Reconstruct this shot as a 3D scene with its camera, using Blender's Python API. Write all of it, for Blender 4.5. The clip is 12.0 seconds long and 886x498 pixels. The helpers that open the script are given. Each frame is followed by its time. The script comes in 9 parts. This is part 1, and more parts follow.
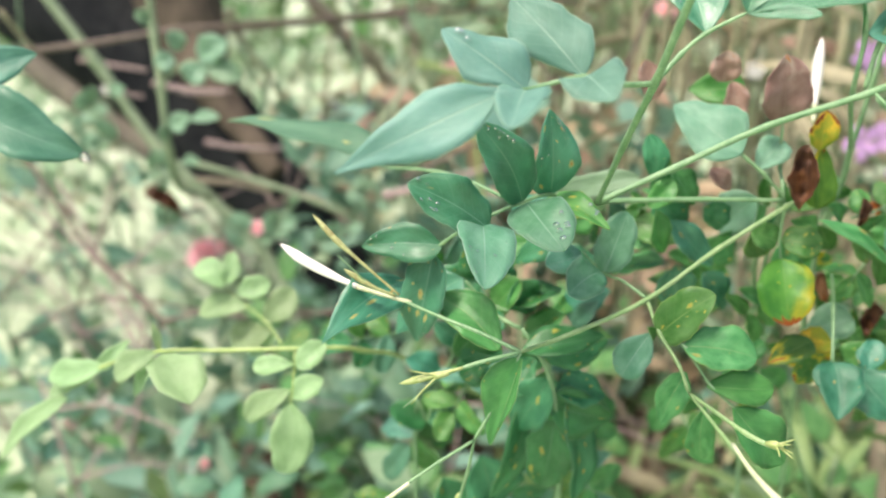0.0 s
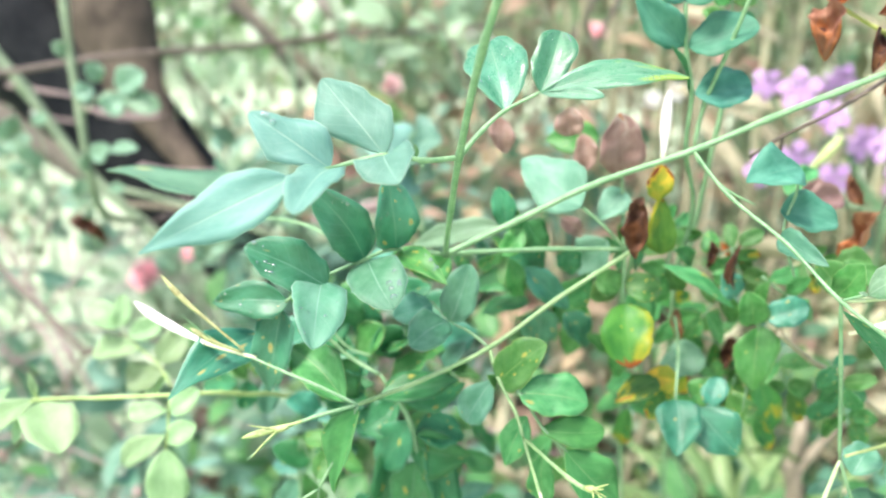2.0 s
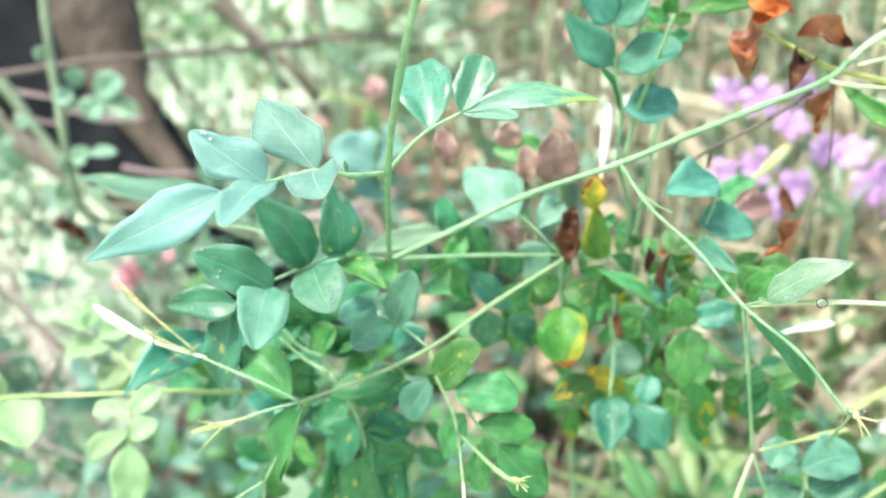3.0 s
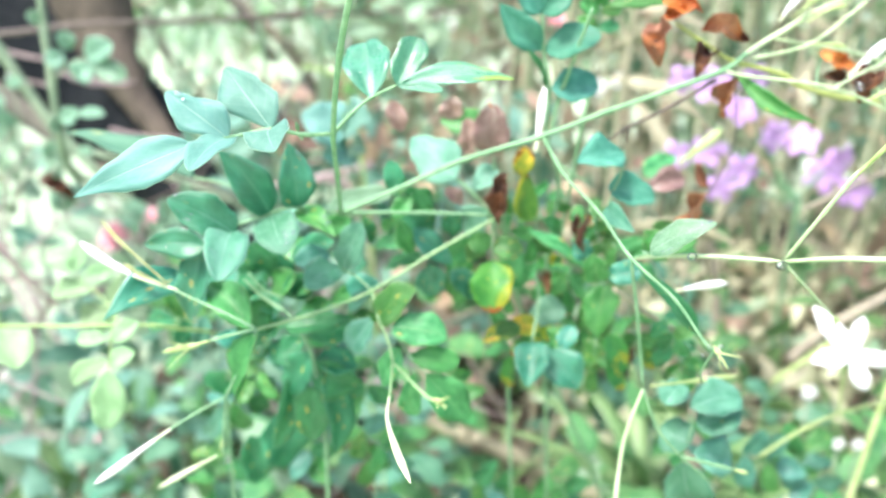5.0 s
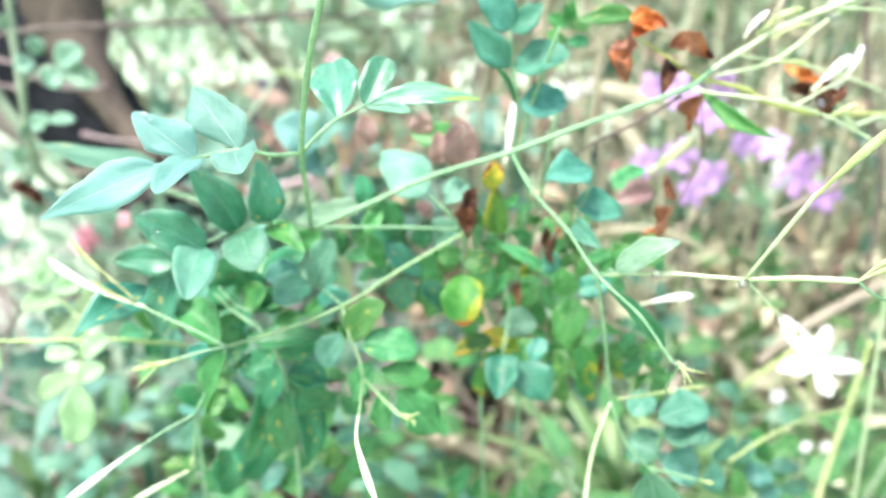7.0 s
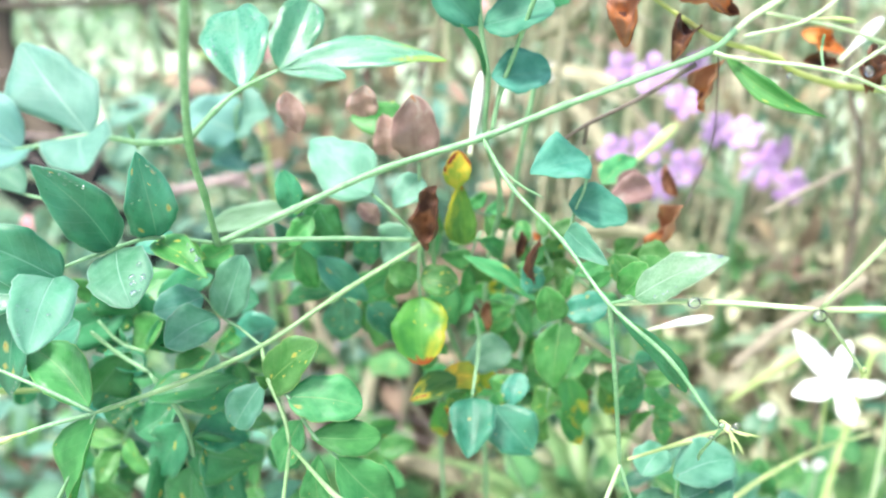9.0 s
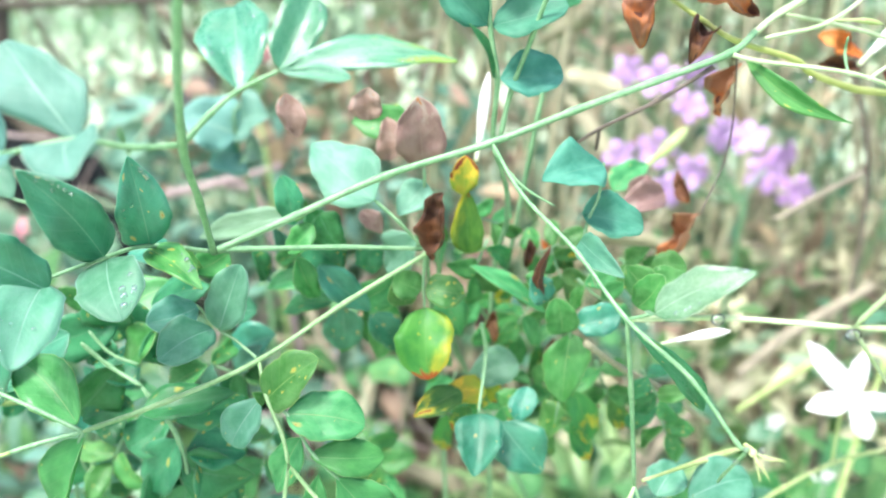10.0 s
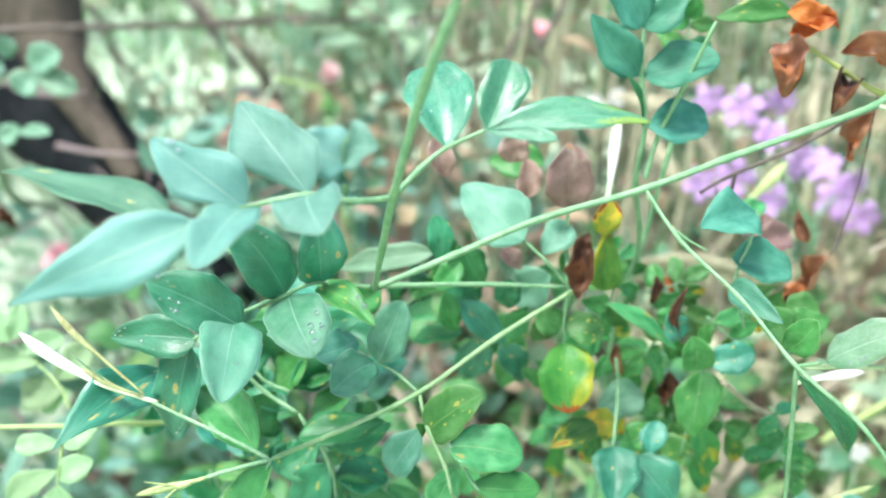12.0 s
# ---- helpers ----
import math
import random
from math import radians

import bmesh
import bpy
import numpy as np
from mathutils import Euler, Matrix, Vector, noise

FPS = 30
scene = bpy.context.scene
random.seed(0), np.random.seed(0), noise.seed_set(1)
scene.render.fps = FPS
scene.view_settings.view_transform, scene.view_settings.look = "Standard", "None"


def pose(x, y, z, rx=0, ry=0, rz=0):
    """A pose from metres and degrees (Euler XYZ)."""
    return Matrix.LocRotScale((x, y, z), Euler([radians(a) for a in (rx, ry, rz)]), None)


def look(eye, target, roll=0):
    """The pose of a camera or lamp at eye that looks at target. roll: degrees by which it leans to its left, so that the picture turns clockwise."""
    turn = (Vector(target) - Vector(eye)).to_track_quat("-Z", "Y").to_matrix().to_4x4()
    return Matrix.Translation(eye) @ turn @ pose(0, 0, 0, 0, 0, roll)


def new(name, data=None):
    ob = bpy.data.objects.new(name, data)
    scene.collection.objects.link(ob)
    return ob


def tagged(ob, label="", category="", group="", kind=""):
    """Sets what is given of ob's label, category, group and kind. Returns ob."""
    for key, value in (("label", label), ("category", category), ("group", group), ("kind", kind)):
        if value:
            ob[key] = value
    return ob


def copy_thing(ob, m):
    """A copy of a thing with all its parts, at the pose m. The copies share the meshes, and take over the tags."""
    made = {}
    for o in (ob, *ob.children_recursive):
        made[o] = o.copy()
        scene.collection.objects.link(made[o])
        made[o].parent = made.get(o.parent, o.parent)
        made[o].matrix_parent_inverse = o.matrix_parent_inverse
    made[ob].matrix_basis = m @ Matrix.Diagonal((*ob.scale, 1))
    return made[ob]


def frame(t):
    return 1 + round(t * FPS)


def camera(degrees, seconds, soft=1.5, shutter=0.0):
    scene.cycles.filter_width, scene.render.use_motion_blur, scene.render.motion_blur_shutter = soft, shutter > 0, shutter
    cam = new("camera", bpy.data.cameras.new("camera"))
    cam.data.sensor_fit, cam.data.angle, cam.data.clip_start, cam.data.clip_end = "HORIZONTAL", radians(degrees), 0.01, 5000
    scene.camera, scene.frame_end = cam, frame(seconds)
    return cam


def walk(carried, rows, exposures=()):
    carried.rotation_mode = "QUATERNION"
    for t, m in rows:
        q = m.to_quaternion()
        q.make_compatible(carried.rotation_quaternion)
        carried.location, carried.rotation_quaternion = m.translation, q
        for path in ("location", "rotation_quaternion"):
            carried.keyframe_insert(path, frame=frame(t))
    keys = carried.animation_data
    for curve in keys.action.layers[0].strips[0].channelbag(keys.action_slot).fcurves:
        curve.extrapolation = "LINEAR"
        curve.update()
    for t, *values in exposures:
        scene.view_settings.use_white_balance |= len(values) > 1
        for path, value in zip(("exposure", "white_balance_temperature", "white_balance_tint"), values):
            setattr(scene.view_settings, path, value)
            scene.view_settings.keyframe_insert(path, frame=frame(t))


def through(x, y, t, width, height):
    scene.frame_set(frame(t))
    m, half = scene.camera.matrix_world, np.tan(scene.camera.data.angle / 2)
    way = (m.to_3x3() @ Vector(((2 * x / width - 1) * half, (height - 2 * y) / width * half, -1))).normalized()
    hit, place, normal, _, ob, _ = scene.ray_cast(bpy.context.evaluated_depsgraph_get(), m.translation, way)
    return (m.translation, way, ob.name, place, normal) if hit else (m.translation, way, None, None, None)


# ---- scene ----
# The camera: a phone held close to the plants
cam = camera(55.99, 12.0, soft=2.0)
cam.data.dof.use_dof, cam.data.dof.focus_distance, cam.data.dof.aperture_fstop = True, 0.163, 12.5
PATH = [
    (0, (0.02433, -0.00735, 0.47173), (-0.1572, 1.8891, -0.137), -1.48),
    (0.5, (0.03501, -0.00539, 0.47769), (-0.1288, 1.8957, -0.1217), -1.64),
    (1, (0.04342, -0.0051, 0.47925), (-0.081, 1.9025, -0.1085), -1.65),
    (1.5, (0.04682, -0.00702, 0.47986), (-0.0629, 1.8991, -0.1158), -1.65),
    (2, (0.05243, -0.01079, 0.48388), (-0.0453, 1.8972, -0.1079), -1.59),
    (2.5, (0.0579, -0.0186, 0.48442), (-0.0378, 1.8882, -0.1112), -1.18),
    (3, (0.06601, -0.0216, 0.48895), (-0.0164, 1.8865, -0.1046), -1.34),
    (3.2, (0.06903, -0.02318, 0.49066), (-0.014, 1.8881, -0.0925), -1.48),
    (4.8, (0.07955, -0.04883, 0.49254), (0.0319, 1.8417, -0.1583), 0.77),
    (5, (0.08013, -0.05365, 0.49243), (0.0292, 1.8394, -0.1507), 1.0),
    (5.5, (0.08102, -0.07069, 0.50266), (-0.0014, 1.8187, -0.1481), 1.14),
    (6, (0.08206, -0.09116, 0.50998), (-0.0284, 1.7961, -0.1426), 1.09),
    (6.5, (0.08276, -0.08043, 0.50523), (0.0344, 1.8125, -0.1387), 1.47),
    (7, (0.08225, -0.05356, 0.49764), (0.0855, 1.8393, -0.1481), 1.34),
    (7.2, (0.08255, -0.04479, 0.49703), (0.1057, 1.8469, -0.1518), 1.18),
    (8.8, (0.08091, 0.00205, 0.48448), (0.2201, 1.8872, -0.1689), 1.61),
    (9, (0.08066, 0.00494, 0.48329), (0.2181, 1.8892, -0.1729), 1.57),
    (9.5, (0.0809, 0.01281, 0.48251), (0.2296, 1.8964, -0.1732), 1.66),
    (10, (0.0795, 0.01345, 0.48204), (0.2202, 1.8994, -0.1687), 1.87),
    (10.5, (0.07562, 0.01712, 0.48595), (0.2057, 1.9094, -0.1485), 1.54),
    (11, (0.06324, 0.01715, 0.492), (0.1476, 1.9144, -0.1352), 1.8),
    (11.5, (0.05757, 0.01359, 0.48993), (0.1257, 1.9105, -0.1402), 2.4),
    (12, (0.05223, 0.00853, 0.4895), (0.1143, 1.9076, -0.1347), 2.08),
]
walk(cam, [(t, look(eye, target, roll)) for t, eye, target, roll in PATH],
     [(0.0, 1.15, 7280, 17), (0.5, 1.38, 7000, 18), (1.2, 1.61, 6740, 17), (3.0, 1.73, 6500, 14), (5.0, 1.89, 6260, 14), (6.5, 1.93, 6260, 16), (9.0, 1.85, 6300, 13), (10.5, 1.80, 6120, 8), (11.0, 1.65, 6030, 5), (12.0, 1.6, 6130, 8)])

# ---- light: a bright hazy sky, a soft veiled sun high over the shoulder ----
world = bpy.data.worlds.new("sky")
scene.world = world
world.use_nodes = True
sky = world.node_tree.nodes.new("ShaderNodeTexSky")
sky.sky_type, sky.sun_disc, sky.sun_elevation, sky.sun_rotation = "NISHITA", False, radians(66), radians(-135)
sky.air_density, sky.dust_density = 0.8, 4.0
world.node_tree.links.new(sky.outputs[0], world.node_tree.nodes["Background"].inputs[0])
world.node_tree.nodes["Background"].inputs[1].default_value = 0.13
sun = new("sun", bpy.data.lights.new("sun", "SUN"))
sun.data.energy, sun.data.angle, sun.data.color = 2.0, radians(12), (1.0, 0.97, 0.92)
sun.matrix_world = look((-0.9, -0.8, 3.0), (0.1, 0.2, 0.4))


# ---- materials ----
def nodes_of(name):
    m = bpy.data.materials.new(name)
    m.use_nodes = True
    nt = m.node_tree
    return m, nt, nt.nodes["Principled BSDF"], nt.nodes["Material Output"]


def math_node(nt, op, a, b=0.0, c=0.0):
    n = nt.nodes.new("ShaderNodeMath")
    n.operation = op
    for k, v in enumerate((a, b, c)):
        if isinstance(v, (int, float)):
            n.inputs[k].default_value = v
        else:
            nt.links.new(v, n.inputs[k])
    return n.outputs[0]


def smooth(nt, v, lo, hi, out_lo=0.0, out_hi=1.0):
    n = nt.nodes.new("ShaderNodeMapRange")
    n.interpolation_type = "SMOOTHSTEP"
    nt.links.new(v, n.inputs[0])
    for k, x in enumerate((lo, hi, out_lo, out_hi)):
        n.inputs[k + 1].default_value = x
    return n.outputs[0]


def mix(nt, fac, a, b):
    n = nt.nodes.new("ShaderNodeMix")
    n.data_type = "RGBA"
    for k, v in ((0, fac), (6, a), (7, b)):
        if isinstance(v, (int, float)):
            n.inputs[k].default_value = v
        elif isinstance(v, tuple):
            n.inputs[k].default_value = (*v, 1)
        else:
            nt.links.new(v, n.inputs[k])
    return n.outputs[2]


def noise_node(nt, vec, scale, detail=3.0):
    n = nt.nodes.new("ShaderNodeTexNoise")
    n.inputs["Scale"].default_value, n.inputs["Detail"].default_value = scale, detail
    if vec is not None:
        nt.links.new(vec, n.inputs["Vector"])
    return n.outputs[0]


def bump(nt, bsdf, height, strength, distance=0.0003):
    n = nt.nodes.new("ShaderNodeBump")
    n.inputs["Strength"].default_value, n.inputs["Distance"].default_value = strength, distance
    nt.links.new(height, n.inputs["Height"])
    nt.links.new(n.outputs[0], bsdf.inputs["Normal"])


def leaf_material(name, dark, light, vein, rough=0.4, spots=0.0, spot=(0.58, 0.47, 0.12), blot=0.0, blot_colour=(0.5, 0.12, 0.02), through=0.3, gloss=0.32, sheen=0.08, ridge=0.6, flank=False):
    """A leaf blade: mottled green, pale midrib and side veins by the blade's own coordinates, flecks and blotches,
    painted sheen.
    """
    m, nt, bsdf, exit_node = nodes_of(name)
    uv = nt.nodes.new("ShaderNodeUVMap")
    sep = nt.nodes.new("ShaderNodeSeparateXYZ")
    nt.links.new(uv.outputs[0], sep.inputs[0])
    info = nt.nodes.new("ShaderNodeObjectInfo")
    shift = nt.nodes.new("ShaderNodeVectorMath")
    shift.operation = "MULTIPLY_ADD"
    nt.links.new(info.outputs["Random"], shift.inputs[0])
    shift.inputs[1].default_value = (37.0, 91.0, 13.0)
    nt.links.new(uv.outputs[0], shift.inputs[2])
    own = shift.outputs[0]
    side = math_node(nt, "ABSOLUTE", math_node(nt, "SUBTRACT", sep.outputs[0], 0.5))
    rib = math_node(nt, "MULTIPLY", smooth(nt, side, 0.004, 0.022, 1.0, 0.0), smooth(nt, sep.outputs[1], 0.1, 1.0, ridge, ridge * 0.35))
    wave = math_node(nt, "SINE", math_node(nt, "MULTIPLY", math_node(nt, "SUBTRACT", sep.outputs[1], math_node(nt, "MULTIPLY", side, 0.55)), 44.0))
    veins = math_node(nt, "MULTIPLY", smooth(nt, wave, 0.9, 1.0), 0.09)
    mottle = noise_node(nt, own, 3.2, 5.0)
    tone = mix(nt, smooth(nt, mottle, 0.3, 0.7), dark, light)
    # Pale patches mixed into the base colour imitate the sky's sheen.
    bloom = math_node(nt, "MULTIPLY", smooth(nt, noise_node(nt, own, 1.5, 2.0), 0.42, 0.68), math_node(nt, "MULTIPLY", smooth(nt, noise_node(nt, own, 14.0, 4.0), 0.25, 0.75, 0.55, 1.0), sheen))
    tone = mix(nt, bloom, tone, vein)
    hue = nt.nodes.new("ShaderNodeHueSaturation")
    nt.links.new(tone, hue.inputs["Color"])
    nt.links.new(math_node(nt, "MULTIPLY_ADD", info.outputs["Random"], *((0.045, 0.472) if dark[1] > dark[0] else (0.02, 0.495))), hue.inputs["Hue"])
    nt.links.new(math_node(nt, "MULTIPLY_ADD", info.outputs["Random"], 0.4, 0.8), hue.inputs["Value"])
    rim = math_node(nt, "MULTIPLY", smooth(nt, side, 0.474, 0.496), 0.72)
    col = mix(nt, math_node(nt, "MAXIMUM", math_node(nt, "MAXIMUM", rib, veins), rim), hue.outputs[0], vein)
    if spots:
        vor = nt.nodes.new("ShaderNodeTexVoronoi")
        vor.voronoi_dimensions = "2D"
        vor.inputs["Scale"].default_value = 4.6
        warp = nt.nodes.new("ShaderNodeVectorMath")
        warp.operation = "MULTIPLY_ADD"
        nt.links.new(noise_node(nt, own, 9.0, 3.0), warp.inputs[0])
        warp.inputs[1].default_value = (0.14, -0.11, 0.0)
        nt.links.new(own, warp.inputs[2])
        nt.links.new(warp.outputs[0], vor.inputs["Vector"])
        lone = nt.nodes.new("ShaderNodeSeparateColor")
        nt.links.new(vor.outputs["Color"], lone.inputs[0])
        near = math_node(nt, "DIVIDE", vor.outputs["Distance"], math_node(nt, "MULTIPLY_ADD", math_node(nt, "POWER", lone.outputs[1], 2.0), 0.85, 0.22))
        share = math_node(nt, "FRACT", math_node(nt, "MULTIPLY", info.outputs["Random"], 17.0))
        pick = smooth(nt, math_node(nt, "ADD", lone.outputs[0], math_node(nt, "MULTIPLY", share, 0.4)), 1.28 - spots * 0.42, 1.30 - spots * 0.42)
        col = mix(nt, math_node(nt, "MULTIPLY", math_node(nt, "MULTIPLY", smooth(nt, near, 0.02, 0.36, 1.0, 0.0), pick), 0.78), col, spot)
        core = math_node(nt, "MULTIPLY", smooth(nt, near, 0.03, 0.12, 1.0, 0.0), smooth(nt, lone.outputs[2], 0.5, 0.6))
        col = mix(nt, math_node(nt, "MULTIPLY", math_node(nt, "MULTIPLY", core, pick), 0.7), col, (0.36, 0.17, 0.04))
    if blot:
        edge = math_node(nt, "ADD", noise_node(nt, own, 2.6, 4.0), math_node(nt, "MULTIPLY", sep.outputs[1], 0.40))
        col = mix(nt, smooth(nt, edge, 0.86 - blot * 0.28, 1.02 - blot * 0.28), col, spot)
        col = mix(nt, smooth(nt, edge, 1.02 - blot * 0.28, 1.10 - blot * 0.28), col, blot_colour)
    if flank:
        e = math_node(nt, "MULTIPLY_ADD", sep.outputs[1], 0.34, math_node(nt, "SUBTRACT", math_node(nt, "MULTIPLY", noise_node(nt, own, 3.4, 4.0), 0.55), math_node(nt, "MULTIPLY", sep.outputs[0], 0.62)))
        col = mix(nt, smooth(nt, e, 0.2, 0.56), col, spot)
        col = mix(nt, smooth(nt, math_node(nt, "MULTIPLY_ADD", noise_node(nt, own, 5.0, 3.0), 0.3, sep.outputs[1]), 1.03, 1.10), col, blot_colour)
    nt.links.new(col, bsdf.inputs["Base Color"])
    bsdf.inputs["Specular IOR Level"].default_value = gloss
    grain = noise_node(nt, own, 42.0, 4.0)
    nt.links.new(smooth(nt, math_node(nt, "MULTIPLY_ADD", grain, 0.6, math_node(nt, "MULTIPLY", noise_node(nt, own, 7.0, 3.0), 0.4)), 0.3, 0.7, rough - 0.17, rough + 0.20), bsdf.inputs["Roughness"])
    bump(nt, bsdf, math_node(nt, "ADD", math_node(nt, "ADD", math_node(nt, "MULTIPLY", rib, -0.6), math_node(nt, "MULTIPLY", veins, -0.5)), math_node(nt, "MULTIPLY_ADD", noise_node(nt, own, 16.0, 3.0), 0.5, math_node(nt, "MULTIPLY_ADD", mottle, 1.6, math_node(nt, "MULTIPLY", grain, 0.3)))), 0.6)
    tr = nt.nodes.new("ShaderNodeBsdfTranslucent")
    warm = nt.nodes.new("ShaderNodeHueSaturation")
    warm.inputs["Hue"].default_value, warm.inputs["Saturation"].default_value, warm.inputs["Value"].default_value = 0.475, 1.15, 1.5
    nt.links.new(col, warm.inputs["Color"])
    nt.links.new(warm.outputs[0], tr.inputs[0])
    both = nt.nodes.new("ShaderNodeMixShader")
    both.inputs[0].default_value = through
    nt.links.new(bsdf.outputs[0], both.inputs[1])
    nt.links.new(tr.outputs[0], both.inputs[2])
    nt.links.new(both.outputs[0], exit_node.inputs[0])
    return m


def plain_material(name, a, b, scale, rough=0.6, relief=0.4, distance=0.0006, through=0.0, stretch=(1, 1, 1), metal=0.0, island=0.0):
    """Stems, bark, straw, petals, soil: two tones by noise at two scales, with relief."""
    m, nt, bsdf, exit_node = nodes_of(name)
    tc = nt.nodes.new("ShaderNodeTexCoord")
    mp = nt.nodes.new("ShaderNodeMapping")
    mp.inputs["Scale"].default_value = stretch
    nt.links.new(tc.outputs["Object"], mp.inputs[0])
    big, small = noise_node(nt, mp.outputs[0], scale, 3.0), noise_node(nt, mp.outputs[0], scale * 7.0, 5.0)
    both = math_node(nt, "MULTIPLY_ADD", small, 0.45, math_node(nt, "MULTIPLY", big, 0.55))
    col = mix(nt, smooth(nt, both, 0.32, 0.68), a, b)
    if island:
        geo = nt.nodes.new("ShaderNodeNewGeometry")
        hue = nt.nodes.new("ShaderNodeHueSaturation")
        nt.links.new(col, hue.inputs["Color"])
        nt.links.new(math_node(nt, "MULTIPLY_ADD", geo.outputs["Random Per Island"], island * 0.12, 0.5 - island * 0.06), hue.inputs["Hue"])
        nt.links.new(math_node(nt, "MULTIPLY_ADD", geo.outputs["Random Per Island"], island, 1.0 - island * 0.5), hue.inputs["Value"])
        col = hue.outputs[0]
    nt.links.new(col, bsdf.inputs["Base Color"])
    bsdf.inputs["Roughness"].default_value, bsdf.inputs["Metallic"].default_value = rough, metal
    bump(nt, bsdf, both, relief, distance)
    if through:
        tr = nt.nodes.new("ShaderNodeBsdfTranslucent")
        nt.links.new(col, tr.inputs[0])
        mx = nt.nodes.new("ShaderNodeMixShader")
        mx.inputs[0].default_value = through
        nt.links.new(bsdf.outputs[0], mx.inputs[1])
        nt.links.new(tr.outputs[0], mx.inputs[2])
        nt.links.new(mx.outputs[0], exit_node.inputs[0])
    return m


M_BLUE = leaf_material("leaf_blue_green", (0.045, 0.19, 0.122), (0.085, 0.27, 0.18), (0.20, 0.39, 0.29), 0.47, spots=0.25, gloss=0.7, sheen=0.12)
M_GLAUC = leaf_material("leaf_glaucous", (0.102, 0.262, 0.208), (0.148, 0.33, 0.272), (0.33, 0.51, 0.40), 0.55, gloss=0.5, sheen=0.2, ridge=0.8)
M_SOFT = leaf_material("leaf_soft_teal", (0.0694, 0.25, 0.152), (0.134, 0.335, 0.232), (0.269, 0.44, 0.354), 0.51, spots=0.25, gloss=0.45, sheen=0.15, ridge=0.7)
M_TEAL = leaf_material("leaf_teal_green", (0.0224, 0.185, 0.104), (0.0582, 0.285, 0.183), (0.179, 0.39, 0.268), 0.42, spots=0.5, gloss=0.7, sheen=0.14)
M_DEWY = leaf_material("leaf_dewy_pale", (0.12, 0.28, 0.155), (0.21, 0.38, 0.245), (0.44, 0.58, 0.44), 0.28, gloss=0.9, sheen=0.3)
M_BRIAR = leaf_material("leaf_briar_soft", (0.15, 0.29, 0.18), (0.24, 0.40, 0.28), (0.32, 0.48, 0.36), 0.5)
M_GLOSS = leaf_material("leaf_glossy", (0.05, 0.22, 0.121), (0.09, 0.3, 0.184), (0.22, 0.43, 0.276), 0.33, gloss=0.9, sheen=0.1)
M_GLOSS2 = leaf_material("leaf_glossy_yellow_tip", (0.05, 0.22, 0.115), (0.09, 0.3, 0.172), (0.26, 0.45, 0.322), 0.32, gloss=1.0, sheen=0.2, blot=0.25, spot=(0.24, 0.42, 0.07), blot_colour=(0.30, 0.44, 0.08))
M_DARK = leaf_material("leaf_deep_green", (0.021, 0.165, 0.060), (0.055, 0.26, 0.108), (0.112, 0.28, 0.145), 0.38, spots=0.9, spot=(0.52, 0.47, 0.08), gloss=0.45)
M_MID = leaf_material("leaf_mid_green", (0.0349, 0.21, 0.0536), (0.0924, 0.335, 0.106), (0.239, 0.4, 0.148), 0.4, spots=0.55, gloss=0.45)
M_MATTE = leaf_material("leaf_grey_green", (0.04, 0.19, 0.12), (0.085, 0.28, 0.19), (0.14, 0.34, 0.23), 0.5, ridge=0.4)
M_WORN = leaf_material("leaf_worn_mottled", (0.055, 0.155, 0.085), (0.10, 0.225, 0.13), (0.17, 0.30, 0.19), 0.6, spots=1.6, spot=(0.45, 0.46, 0.16), ridge=0.4)
M_FRESH = leaf_material("leaf_fresh_green", (0.037, 0.19, 0.043), (0.08, 0.275, 0.075), (0.20, 0.38, 0.15), 0.43, spots=0.35, through=0.35)
M_SPOT = leaf_material("leaf_flecked", (0.0332, 0.195, 0.042), (0.083, 0.3, 0.0771), (0.227, 0.36, 0.105), 0.4, spots=1.1, spot=(0.58, 0.50, 0.09), gloss=0.45)
M_YEL = leaf_material("leaf_yellowing", (0.042, 0.205, 0.05), (0.085, 0.275, 0.065), (0.20, 0.36, 0.11), 0.42, spots=0.6, spot=(0.52, 0.48, 0.05), blot=0.45, blot_colour=(0.34, 0.11, 0.025), through=0.4)
M_FLANK = leaf_material("leaf_yellow_flank", (0.045, 0.205, 0.034), (0.105, 0.30, 0.052), (0.14, 0.34, 0.08), 0.42, spots=0.8, spot=(0.50, 0.47, 0.045), blot_colour=(0.34, 0.10, 0.02), through=0.4, flank=True)
M_YEL2 = leaf_material("leaf_yellow", (0.20, 0.34, 0.04), (0.44, 0.44, 0.05), (0.48, 0.48, 0.10), 0.42, spots=0.6, spot=(0.62, 0.48, 0.05), blot=0.65, blot_colour=(0.26, 0.08, 0.03), through=0.4)
M_PALEB = leaf_material("leaf_pale_backed", (0.115, 0.275, 0.175), (0.185, 0.365, 0.25), (0.33, 0.50, 0.37), 0.5, spots=0.3, spot=(0.50, 0.50, 0.20), through=0.4, sheen=0.2, ridge=0.3)
M_PALE = leaf_material("leaf_lime_pale", (0.25, 0.40, 0.21), (0.335, 0.49, 0.285), (0.40, 0.55, 0.36), 0.45, through=0.42, ridge=0.3)
M_COPPER = leaf_material("leaf_copper_brown", (0.29, 0.18, 0.15), (0.42, 0.29, 0.25), (0.44, 0.31, 0.27), 0.45, spots=0.4, spot=(0.38, 0.31, 0.26), blot=0.2, blot_colour=(0.42, 0.17, 0.04), ridge=0.3)
M_BROWN = leaf_material("leaf_withered_brown", (0.05, 0.022, 0.015), (0.15, 0.07, 0.04), (0.24, 0.11, 0.06), 0.5, blot=0.5, spot=(0.20, 0.09, 0.04), blot_colour=(0.05, 0.02, 0.015))
